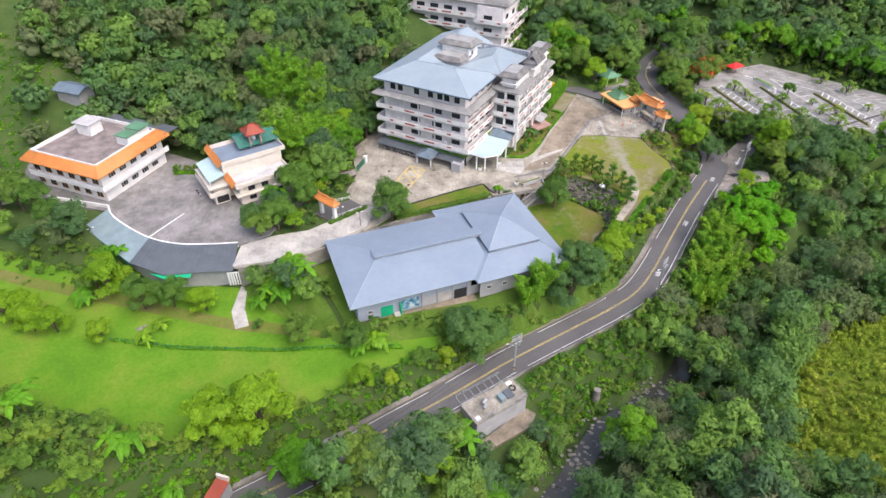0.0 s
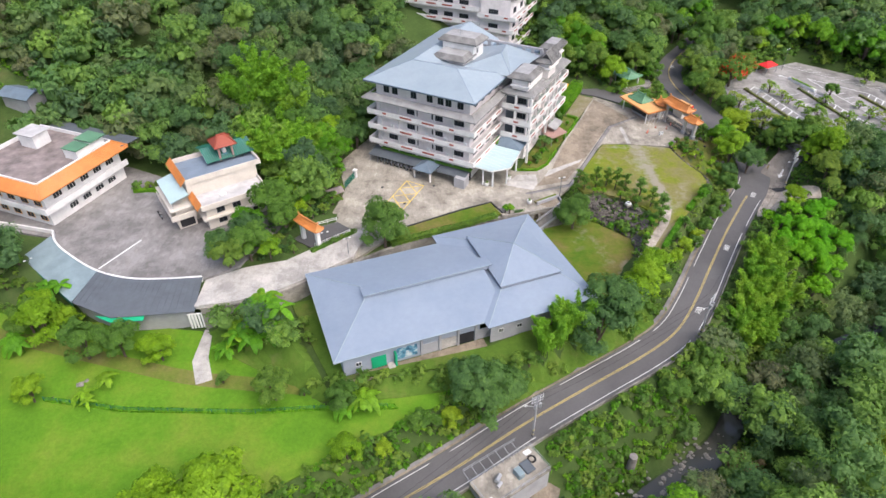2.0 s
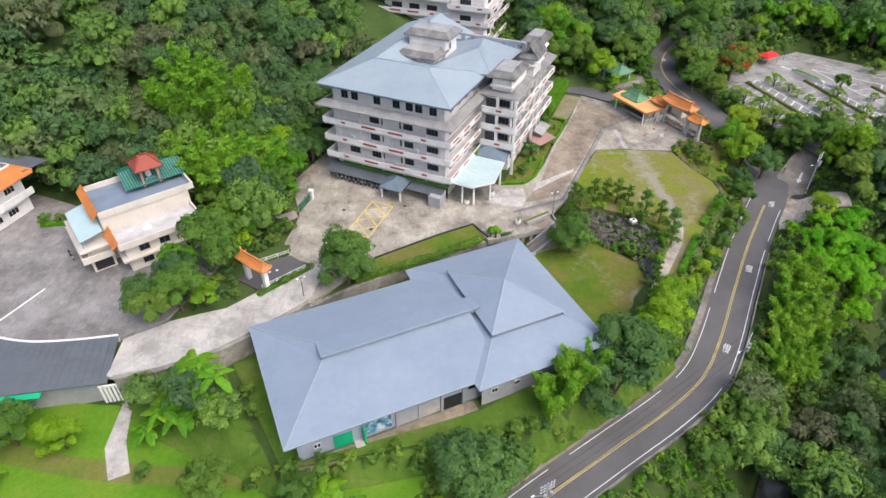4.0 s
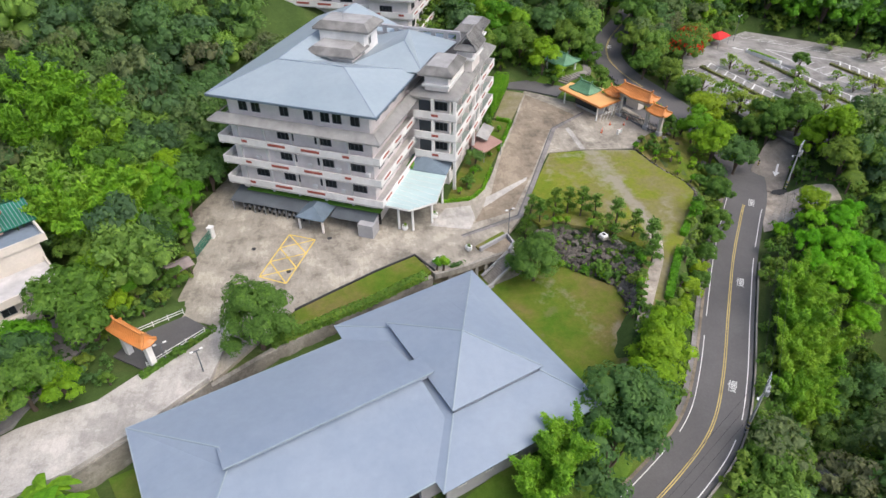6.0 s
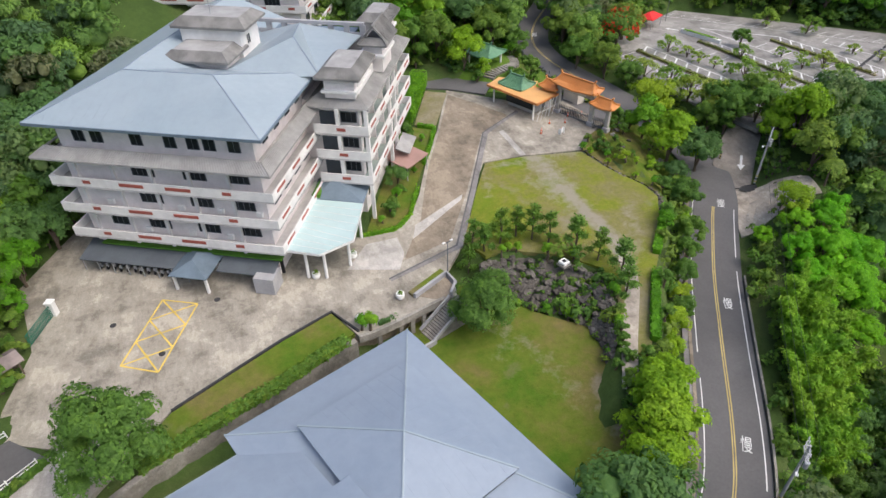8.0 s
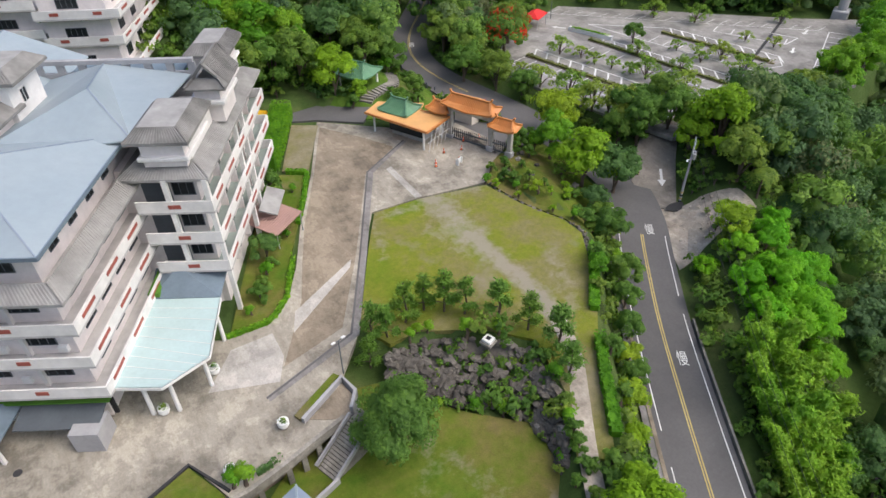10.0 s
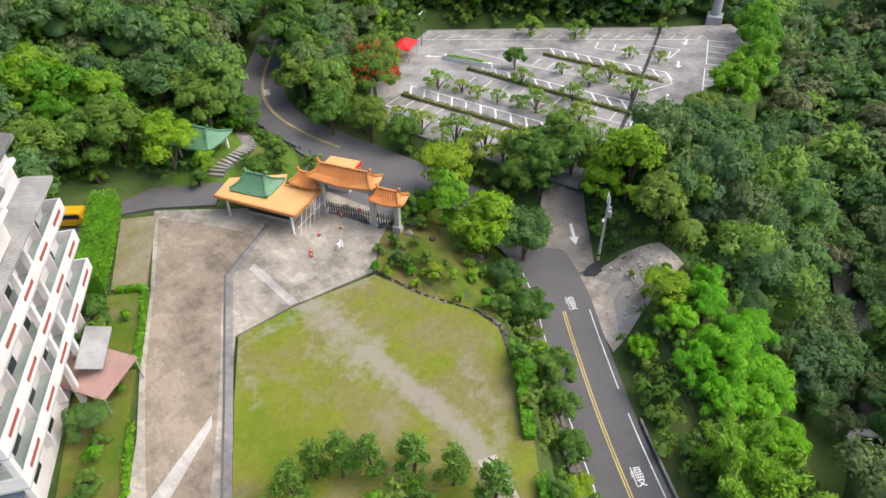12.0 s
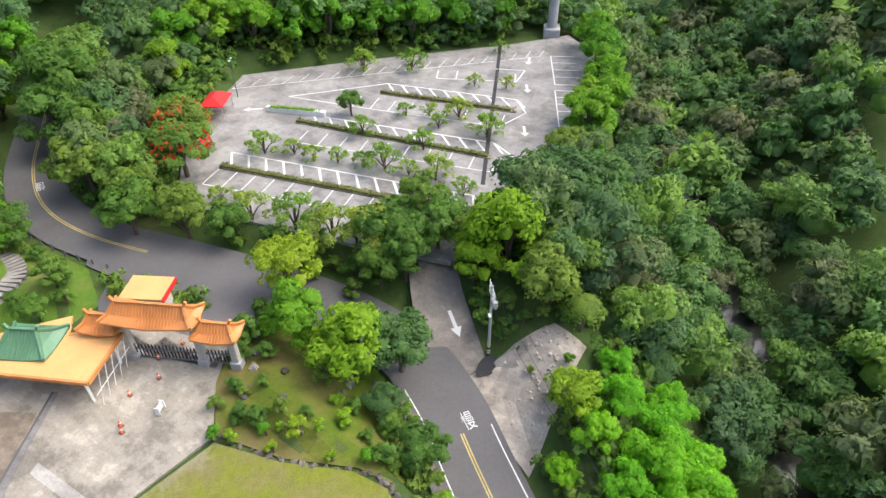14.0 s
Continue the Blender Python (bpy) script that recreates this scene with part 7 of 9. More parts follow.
plants("bush", [(80.2, 192.2, 1.5), (80.8, 188.0, 1.3), (81.0, 179.6, 1.4), (81.2, 176.6, 1.2), (81.6, 173.6, 1.5), (82.0, 170.6, 1.3), (82.6, 167.6, 1.5), (83.4, 164.6, 1.4), (84.4, 161.8, 1.5), (80.0, 166.0, 1.1), (79.8, 172.0, 1.1), (79.2, 178.4, 1.0)], "shrubs below the car park")
# round the meadow and the hall
plants("yellow", [(-84, 92, 1.15), (-79, 91.5, 1.0), (-86.5, 95.5, 1.1), (-68.6, 89, 1.0), (-91, 95, 1.1), (-50, 97.6, 1.0), (-72.5, 102.6, 1.35), (-39.4, 67.6, 1.9), (-52, 97.8, 0.8)], "trees along the meadow")
plants("mid", [(-63, 98, 1.25), (-57, 98.4, 0.9), (-76, 104, 0.9), (-28.3, 89.2, 0.9), (-17, 87.5, 0.85), (-36, 71, 1.1)], "trees along the meadow")
plants("yellow", [(-32.4, 69.6, 1.85), (-35.6, 66.0, 1.4)], "trees along the meadow")
plants("banana", [(-40, 98.5, 1.2), (-37, 101, 1.3), (-34, 99, 1.25), (-31, 102, 1.35), (-33.5, 103.5, 1.2), (-29.5, 99.5, 1.1), (-75.5, 99.5, 1.1), (-13.5, 87.4, 1.2), (-16, 86.5, 1.0), (-60, 89, 0.8), (-82, 70, 1.3), (-71, 66, 1.3), (-28, 65.5, 1.2), (-25.5, 67, 1.1), (-3, 72.0, 1.0), (3.5, 68, 1.2), (-46, 59.5, 1.2), (-52, 61, 1.2)], "banana plants")
plants("dark", [(6.3, 88.6, 1.4), (3.5, 90, 1.0), (27.8, 102, 1.25), (30.5, 105, 1.2), (9.5, 91, 1.0)], "trees between hall and road")
plants("yellow", [(0.6, 86, 0.62), (35.4, 109.6, 1.2), (40.2, 115.6, 1.25), (42.6, 118.4, 0.6), (38.4, 112.6, 1.25), (-15.5, 78.5, 0.8), (-10, 80, 0.6), (32.4, 107.4, 0.9)], "trees between hall and road")
plants("bamboo", [(21.2, 100.6, 1.15), (23.5, 101.5, 1.1), (17.5, 97.5, 0.95), (20, 99, 1.0)], "bamboo between hall and road")
plants("bush", [(12, 95, 1.3), (14.5, 96, 1.2), (9, 94.5, 1.2), (-5, 84, 1.4), (-2, 85, 1.2), (33.5, 107, 1.5), (-20, 74, 1.4), (-30, 89.5, 1.2), (-24, 90, 1.0), (-38, 92.5, 1.2), (-26, 104, 1.3), (-24.5, 100, 1.2)])
plants("bush", [(-90, 117, 1.3), (-86.5, 118.5, 1.4), (-83, 117, 1.2), (-88.6, 113.4, 1.2), (-84.6, 113.0, 1.1), (-81.2, 112.6, 1.3), (-86.4, 109.4, 1.2), (-82, 108.6, 1.1), (-78.6, 111.4, 1.5), (-93.4, 113.6, 1.4), (-96, 117.6, 1.4), (-90.4, 108.4, 1.3), (-77.2, 108.2, 1.2), (-99, 113, 1.4), (-94, 109.6, 1.3)], "shrubs in the kitchen garden")
plants("banana", [(-74.4, 110.2, 1.2), (-77.6, 105.6, 1.1), (-58.6, 92.6, 0.8)], "banana plants")
plants("yellow", [(-75.6, 107.6, 1.1), (-69.0, 104.6, 0.8)], "trees along the meadow")
# yard and ramp
plants("mid", [(-35.2, 130.5, 1.25), (-33, 127.5, 1.0), (-41.5, 115.8, 0.95), (-38.2, 118.5, 1.05)], "trees by the ramp")
plants("round", [(-12.4, 125.9, 1.52)], "trees by the ramp")
plants("dark", [(-39, 121, 1.0), (-43, 118, 0.9)], "trees by the ramp")
plants("bright", [(-39.4, 119.6, 1.05), (-40.2, 126.4, 1.1), (-34.4, 133.4, 1.0), (-34.6, 119.2, 0.85), (-36, 121.5, 0.8), (-30.5, 148, 1.0)], "trees by the ramp")
plants("bush", [(-30.6, 131.8, 1.3), (-32.4, 128.8, 1.2), (-29.2, 134.8, 1.4), (-27.0, 138.4, 1.3), (-34.0, 124.6, 1.3), (-35.6, 121.0, 1.2), (-26.4, 134.2, 1.1), (-28.4, 132.4, 1.1), (-70, 143.5, 1.4), (-67.5, 144, 1.2), (-65, 143.5, 1.1), (-24.5, 141, 1.2), (-25.5, 146, 1.3), (-26, 136.2, 1.0), (-23, 124.8, 0.8), (-21.5, 126.6, 0.7), (-30.5, 121, 0.9)])
plants("mid", [(-107, 127, 1.3), (-102, 126.5, 1.2), (-97, 126, 1.0), (-92, 121, 0.9)], "trees below the office")
# slope between the temple house and the courtyard
plants("bright", [(-29.5, 153, 1.25), (-32, 147, 1.35), (-29.5, 142, 1.15), (-35, 151, 1.4), (-33, 138, 1.2), (-38, 147, 1.3)], "tall trees beside the courtyard")
plants("bright", [(-28.6, 158, 1.3), (-32.5, 157, 1.35), (-30.5, 136.5, 0.9), (-41, 152, 1.4), (-28.4, 147, 0.9), (-25.4, 157.4, 1.15), (-25.6, 151.4, 0.8)], "tall trees beside the courtyard")
plants("dark", [(-22.0, 164.2, 0.9), (-21.0, 168.6, 0.8)], "trees at the edges")
plants("mid", [(-36, 142.5, 1.25), (-37, 157, 1.4)], "tall trees beside the courtyard")
plants("yellow", [(-28.0, 163, 1.2), (-31, 132.8, 0.7)], "tall trees beside the courtyard")
plants("bamboo", [(-41.0, 163.0, 1.7), (-44.6, 167.4, 1.8), (-38.4, 167.6, 1.6), (-47.6, 162.4, 1.7), (-36.6, 161.0, 1.5), (-39, 148, 1.75), (-42, 150, 1.6), (-35, 151, 1.7), (-36.5, 146, 1.6), (-32.5, 149.5, 1.5)], "tall bamboo beside the courtyard")
# lower lawn, rockery, courtyard
plants("round", [(28.0, 134.2, 1.24)], "trees by the rockery")
plants("pine", [(29.7, 143.9, 1.2), (31.0, 145.4, 1.0), (32.4, 144.9, 1.15), (35.0, 145.8, 1.2), (37.7, 146.4, 1.1), (39.5, 145.1, 1.25), (41.3, 143.7, 1.1), (44.0, 141.2, 1.2), (45.9, 138.2, 1.15), (47.2, 134.8, 1.25), (45.8, 131.2, 1.1)])
plants("ball", [(35.3, 143.6, 1.2), (36.6, 143.4, 1.0), (39.7, 140.9, 1.3), (42.9, 139.6, 1.2), (30.9, 139.6, 1.2), (33.6, 136.4, 1.0), (36.8, 134.4, 1.1), (39.0, 132.6, 1.2), (44.2, 131.6, 1.3), (40.3, 125.1, 1.2), (42.3, 127.0, 1.2), (34.2, 143.2, 0.9)], "clipped shrubs")
for x, y, q in ((14.4, 136.2, 1.5), (13.5, 136.4, 1.3)):
    plant("ball", x, y, q, float(plaza_z(x, y)), group="clipped shrubs")
plants("bush", [(32.4, 142.6, 1.0), (37.4, 141.6, 0.9), (45.4, 134.0, 0.8), (44.4, 131.4, 0.8), (43.0, 128.4, 0.9), (41.8, 125.6, 0.9)], "garden shrubs")
plants("bush", [(38.9, 121.7, 0.75), (39.4, 119.9, 0.8), (38.2, 118.3, 0.9), (40.4, 122.6, 0.9), (39.8, 117.8, 1.0), (37.6, 116.6, 0.9), (41.2, 124.2, 0.8), (40.6, 118.2, 1.1), (41.4, 120.0, 1.2), (42.6, 121.4, 1.0), (41.0, 122.0, 0.8), (39.4, 116.6, 1.0), (43.6, 119.6, 1.1), (44.8, 121.8, 1.1)], "shrubs below the path")
# bed along the building
plants("ball", [(24.6, 160.6, 1.3), (20.8, 155.4, 0.9), (29.0, 166.3, 0.8), (33.2, 175.5, 0.9)], "clipped shrubs")
plants("bush", [(22.6, 157.2, 1.3), (23.4, 158.8, 1.1), (25.4, 162.0, 0.9), (28.6, 170.5, 1.2), (30.2, 174.5, 1.5), (30.6, 176.8, 1.5), (31.2, 178.6, 1.2), (38.8, 195.5, 1.1)], "garden shrubs")
plants("dark", [(25.6, 163.6, 0.42), (28.8, 173.0, 0.4)], "trees in the bed")
# bank between upper lawn and road
plants("mid", [(66.9, 148.0, 0.7), (63.2, 141.2, 0.6), (57.8, 134.4, 0.5), (54.2, 129.6, 0.48), (60.8, 138.2, 0.5)], "trees on the roadside bank")
plants("yellow", [(76.0, 171.8, 1.4), (71.0, 158.6, 1.4)], "trees on the roadside bank")
plants("bright", [(71.1, 166.2, 1.25), (64.2, 143.8, 0.5), (58.6, 141.6, 0.45)], "trees on the roadside bank")
plants("yellow", [(50.5, 127, 0.65), (47.6, 123.2, 0.6), (55, 131.6, 0.6)], "trees on the roadside bank")
plants("dark", [(74.4, 155.6, 0.95), (69, 154, 0.5)], "trees on the roadside bank")
plants("bush", [(61.0, 161.5, 0.55), (62.4, 165.2, 0.65), (63.9, 164.1, 0.6), (65.0, 155.1, 0.6), (68.2, 152.4, 1.2), (64.4, 149.3, 1.1), (67.3, 170.1, 1.2), (65.8, 168.6, 1.0), (60, 143.4, 1.2), (56.6, 139.2, 1.1), (51.8, 131.6, 1.0), (48.6, 126.4, 1.0)], "garden shrubs")
plants("bush", [(86.2, 145.6, 0.9), (85.0, 147.0, 0.8), (83.0, 148.8, 0.7), (86.6, 143.6, 0.9), (78.4, 140.6, 0.6), (82.0, 140.8, 0.7), (80.4, 144.0, 0.4)], "shrubs by the lanes")
plants("goldbush", [(58.4, 162.6, 0.85), (59.5, 158.8, 0.9), (61.7, 157.6, 1.6), (61.6, 153.9, 0.85), (65.2, 155.2, 1.4), (63.0, 156.2, 0.9), (61.4, 159.6, 0.7), (66.4, 157.3, 1.1)], "garden shrubs")
plants("ball", [(57.7, 163.8, 1.1), (63.2, 151.3, 1.0), (60.4, 160.6, 0.9)], "clipped shrubs")
plants("bush", [(60.3, 163.4, 0.9), (61.0, 161.9, 0.95), (62.6, 160.4, 0.7), (68.0, 152.6, 1.2), (66.0, 147.4, 1.7), (65.4, 150.0, 1.3), (65.4, 153.0, 0.8), (60.0, 166.3, 0.9), (67.0, 166.6, 1.0), (63.4, 158.2, 0.7)], "shrubs on the mound")
plants("bush", [(60.2, 163.3, 0.55), (61.2, 162.4, 0.6), (61.5, 159.3, 0.45), (68.0, 152.1, 1.1), (65.6, 148.6, 1.4), (62.4, 166.3, 0.8), (64.4, 164.6, 0.5), (67.7, 170.0, 1.6), (65.6, 169.0, 1.2), (67.2, 155.8, 0.9), (69.6, 152.0, 1.3), (64.2, 150.2, 1.2), (70.2, 169.2, 1.3), (72.0, 172.6, 1.0)], "garden shrubs")
plants("open", [(72.8, 162.6, 1.1), (68.6, 160.4, 0.7)], "young trees on the mound")
# beyond the gate and round the car park
plants("yellow", [(49.4, 198.2, 1.3), (90.6, 152.2, 1.6)], "trees beyond the gate")
plants("bright", [(52.4, 195.0, 0.6), (41.0, 211.6, 1.55), (36.4, 213.6, 1.4), (46.6, 208.4, 1.15), (62.6, 207.6, 0.9), (61.6, 203.0, 0.55)], "trees beyond the gate")
plants("bright", [(39.9, 214.6, 1.5), (35.0, 214.2, 1.4), (46.0, 212.6, 1.2), (37.4, 209.0, 0.7)], "trees beyond the gate")
plants("mid", [(41, 203.6, 1.3), (45.5, 203.6, 1.2), (68.8, 221.3, 1.0), (66, 213, 0.8), (35.6, 203, 1.2), (58, 205, 1.0), (63, 203.5, 0.9), (61.5, 192.5, 0.5), (57.6, 189.5, 0.45)], "trees beyond the gate")
plants("flame", [(84.6, 198.4, 1.2), (89.5, 204.0, 1.0)], "flame trees by the car park")
plants("mid", [(73.2, 194.8, 0.95), (76.4, 189.0, 0.9), (78.6, 184.0, 0.7), (76, 199, 1.1), (75.5, 206, 1.2)], "trees by the car park")
plants("open", [(83.7, 177.3, 1.34), (84.0, 174.4, 1.28), (84.2, 171.8, 1.34), (85.0, 169.4, 1.34), (86.1, 167.2, 1.46), (87.0, 163.6, 1.34), (82.5, 189.5, 1.10), (81.9, 183.4, 1.10), (94.6, 193.7, 0.98), (96.8, 190.1, 1.04), (96.9, 186.3, 1.10), (98.5, 183.1, 0.98), (99.4, 179.4, 1.04), (100.0, 176.3, 1.10), (101.0, 172.8, 0.98), (102.0, 169.1, 1.04), (100.7, 163.7, 1.10), (115.3, 183.2, 0.98), (114.5, 176.5, 0.98), (118.5, 175.2, 0.98), (116.1, 168.8, 1.04), (117.2, 179.6, 0.98), (130.7, 179.2, 0.98), (132.9, 174.0, 0.98), (131.0, 192.3, 1.10), (146.3, 182.7, 1.10), (125.5, 199.6, 1.10), (106.6, 185, 0.85), (107.8, 175, 0.85)], "young car-park trees")
plants("mid", [(110.8, 190.5, 0.55)], "car-park trees")
plants("bright", [(158, 168.6, 1.25), (152.5, 165.4, 1.2), (147, 162.8, 1.3), (141.5, 160.2, 1.2), (136, 157.6, 1.25), (130.4, 155.6, 1.2), (125, 154.4, 1.0)], "trees along the car park")
plants("mid", [(79.4, 217.0, 1.5), (84.4, 221.6, 1.5), (81.0, 211.4, 1.2), (90.4, 226.6, 1.5), (85.0, 162.4, 0.85), (88.6, 166.2, 0.8), (89.6, 160.6, 0.9), (92.6, 164.6, 0.9), (88.0, 163.6, 0.7), (91.0, 157.4, 0.8), (66.6, 229.0, 1.3), (60.6, 224.0, 1.4), (71.6, 232.0, 1.4)], "trees by the bend")
plants("bright", [(64.4, 217.4, 1.2), (79.0, 231.0, 1.5), (86.4, 236.4, 1.6), (63.0, 211.0, 0.9)], "trees by the bend")
plants("mid", [(113.4, 155.3, 1.0), (109.9, 150.8, 1.1), (118.5, 153.8, 1.0), (104.8, 145.6, 1.1)], "trees along the car park")
plants("bright", [(113, 223, 1.7), (119.4, 219, 1.6), (124, 213.4, 1.5), (129, 209.4, 1.7), (135, 203.6, 1.5), (141, 198.6, 1.6), (147.6, 192.2, 1.5), (154, 187.2, 1.4), (106, 224, 1.5), (100, 219, 1.3), (133, 214, 1.6), (143, 205, 1.7)], "trees behind the car park")
plants("mid", [(83.0, 164.4, 0.75), (85.2, 166.4, 0.85), (86.6, 163.8, 0.6), (94.6, 150.8, 1.2), (87.5, 145.5, 1.0), (92, 146, 1.0)], "trees by the branch road")
plants("yellow", [(88.0, 154.6, 1.2), (93.4, 154.4, 1.1), (77.6, 138.6, 0.95)], "trees by the branch road")
plants("dark", [(99.5, 152.4, 1.3), (104.5, 151.6, 1.25), (98, 147, 1.1), (109, 149, 1.2)], "trees by the branch road")
plants("vine", [(76.4, 130.2, 1.0), (79.4, 127.0, 1.1), (75.4, 126.2, 0.95), (81.6, 131.0, 0.9), (83.4, 126.4, 0.95), (84.0, 136.6, 0.6), (80.4, 134.6, 0.75), (76.0, 135.4, 0.65), (72.6, 131.4, 0.7), (72.2, 128.0, 0.75), (79.4, 122.6, 0.9), (72.6, 137.0, 0.5), (87.0, 130.8, 0.8)], "vine-covered trees")
plants("bamboo", [(58.8, 112.0, 0.95), (60.8, 115.0, 1.0), (62.8, 118.2, 1.05), (57.0, 109.0, 0.85), (64.4, 121.4, 1.05), (61.6, 111.8, 1.0), (64.0, 115.2, 1.1), (66.2, 119.0, 1.1), (67.0, 123.8, 1.0), (59.6, 108.6, 0.95), (67.0, 114.8, 1.05), (70.0, 117.6, 1.1), (63.8, 110.6, 1.0), (69.6, 122.0, 1.0)], "bamboo below the road")
plants("drybamboo", [(47.8, 80.6, 0.9), (50.4, 82.4, 0.8), (19.6, 72.6, 0.5)], "dry bamboo by the river")
plants("fern", [(90.4, 138.6, 1.1), (92.2, 133.6, 1.0), (88.6, 131.4, 0.9), (56.6, 106.6, 0.95), (58.6, 109.2, 0.8)], "tree ferns on the bank")
plants("palm", [(86.6, 141.4, 0.8)])
plants("bright", [(35.0, 70.5, 1.9), (-22.3, 61.4, 1.7), (-6.6, 62.8, 1.05), (-1.2, 62.2, 1.1), (8.6, 60.2, 1.1), (21.6, 74.0, 0.6), (122.6, 155.2, 1.4), (127.6, 158.2, 1.2), (116.0, 152.6, 1.1)], "trees on the river bank")
plants("mid", [(2.8, 58.6, 1.3), (-12.6, 59.4, 1.2), (13.6, 64.6, 0.9), (47.6, 99.4, 0.8), (52.6, 101.0, 0.9), (39.6, 92.6, 0.7), (44.6, 94.6, 0.8)], "trees on the river bank")


# ---- woods and undergrowth ----
def template(seed, R, H, leaves, size, lobes=7, base=2.0, lobe_r=(0.28, 0.48), core=0.5, **kw):
    r = np.random.default_rng(seed)
    v, f, cen, nn = crown_arrays(r, R, H, lobes, leaves, size, base, core=core, lobe_r=lobe_r, **kw)
    vs, fs, ns = [v], [f], [nn]
    ns.append(soft(ICO_V, len(ICO_V), r, per=1))
    vs.append(ICO_V * np.array([R * 0.9, R * 0.9, H * 0.44]) * core + np.array([0, 0, base + H * 0.25]))
    fs.append(ICO_Q + len(v))
    return np.concatenate(vs), np.concatenate(fs), np.concatenate(ns)


WOOD = [template(s, 3.6, h, n, z, k) for s, n, z, k, h in ((201, 1250, 0.29, 9, 4.8), (202, 1250, 0.28, 8, 5.4), (203, 1200, 0.3, 7, 4.4), (204, 1350, 0.27, 10, 6.2))]
WOOD.append(template(205, 3.3, 6.0, 1200, 0.26, 8, long=2.4, droop=1.6, spread=0.7))
WOOD_FAR = [template(s, 3.7, h, n, z, k) for s, n, z, k, h in ((221, 430, 0.48, 7, 4.8), (222, 450, 0.46, 7, 5.6), (223, 420, 0.5, 6, 4.6))]
WOOD_RIM = [template(s, 3.8, 5.0, 60, 1.3, 2, lobe_r=(0.5, 0.7), clumps=4) for s in (231, 232)]
BUSH = [template(s, 1.3, 1.8, 125, 0.3, 4, 0.0, clumps=6, core=0.36) for s in (211, 212, 213)]


def scatter(name, xs, ys, ss, templates, mat, label, category, sink=0.0, lift=None):
    """All plants of one wood in one object."""
    r = np.random.default_rng(len(name) * 7 + len(xs))
    zs = land(np.array(xs), np.array(ys)) if lift is None else lift(np.array(xs), np.array(ys))
    vs, fs, ts, ns, off = [], [], [], [], 0
    for x, y, z, s in zip(xs, ys, zs, ss):
        v, f, nn = templates[int(r.integers(len(templates)))]
        a = r.uniform(0, 6.28)
        c, q = math.cos(a), math.sin(a)
        k = np.array([s, s, s * r.uniform(0.8, 1.3)])
        w = v * k
        w = np.column_stack([w[:, 0] * c - w[:, 1] * q + x, w[:, 0] * q + w[:, 1] * c + y, w[:, 2] + z - sink])
        ns.append(np.column_stack([nn[:, 0] * c - nn[:, 1] * q, nn[:, 0] * q + nn[:, 1] * c, nn[:, 2]]))
        vs.append(w), fs.append(f + off), ts.append(np.full(len(v), r.uniform(0, 1) ** 1.3))
        off += len(v)
    o = new(name, tri_mesh(name, np.concatenate(vs), np.concatenate(fs), mat, np.concatenate(ts), np.concatenate(ns)))
    return tagged(o, label, category, kind="stuff")


OPEN = []


def clear(gap, ground):
    """No wood grows within the gap of this ground."""
    OPEN.append((ground, gap))


clear(2, FIELD)
clear(2.5, HALL_GROUND)
clear(3, YARD)
clear(1.5, PLAZA)
clear(2, RAMP)
clear(3, PARK)
clear(1, [(-14, 208), (-5, 198), (22, 190), (30, 206), (22, 230), (-2, 236)])
clear(1.6, [(-18.7, 160.2), (13.1, 143), (33.1, 180), (15, 190), (0.5, 194.6)])
clear(1, [(74, 152), (88, 156), (92, 163), (86, 166), (77, 160)])
clear(0.5, [(70, 140), (86, 139), (92, 152), (80, 152)])
clear(1.0, [(4, 72), (9, 69), (18, 75), (20, 79), (14, 83)])
clear(0.5, [(-112, 160), (-100, 160), (-98, 176), (-114, 178)])
clear(0.0, [(-120, 126), (-104, 122), (-104, 136), (-120, 140)])
clear(0.5, [(46, 196), (70, 182), (70, 200), (52, 206)])
clear(0.8, [(54, 105), (60, 104.6), (69, 114), (71, 124), (68, 128)])
clear(3.0, [(70, 139), (72, 126), (77, 119), (86, 120), (89, 133), (84, 139)])
clear(2.0, [(57, 164), (62, 148), (72, 150), (76, 172), (66, 176)])
clear(0, [(57, 58), (63, 79), (83, 98), (112, 100), (130, 85), (90, 35)])
clear(0.6, [(14, 79), (22, 76), (34, 84), (46, 95), (51, 104), (44, 103), (30, 96), (16, 88)])
clear(0, [(22, 140), (34, 150), (50, 148), (64, 150), (70, 172), (78, 172), (79, 156), (70, 140), (46, 106), (30, 104), (36, 122)])
clear(1.5, [(-86, 120), (-66, 101), (-44, 103), (-44, 114), (-80, 128)])
clear(0, [(-19, 92), (-24, 62), (46, 107), (34, 114)])
clear(1, [(36, 194), (50, 190), (62, 206), (52, 214), (34, 204)])
clear(0, [(-112, 118), (-86, 118), (-80, 128), (-108, 136)])
clear(0.5, [(-34, 127), (-27, 121), (-17, 131), (-24, 136), (-29, 133)])


def free(x, y, road_gap=6.5, river_gap=3.2, banks=False):
    ok = np.ones(np.shape(x), bool)
    for poly, gap in (OPEN[:12] if banks else OPEN):
        ok &= poly_dist(x, y, poly) > gap * (0.25 if banks else 1.0)
    ok &= line_dist(x, y, ROAD)[0] > road_gap
    ok &= line_dist(x, y, RIVER)[0] > np.where(np.asarray(x) > 56, 0.6, np.where(np.asarray(x) > 50, 2.0, np.where(np.asarray(x) > 30, 4.2, river_gap + 1.2)))
    return ok


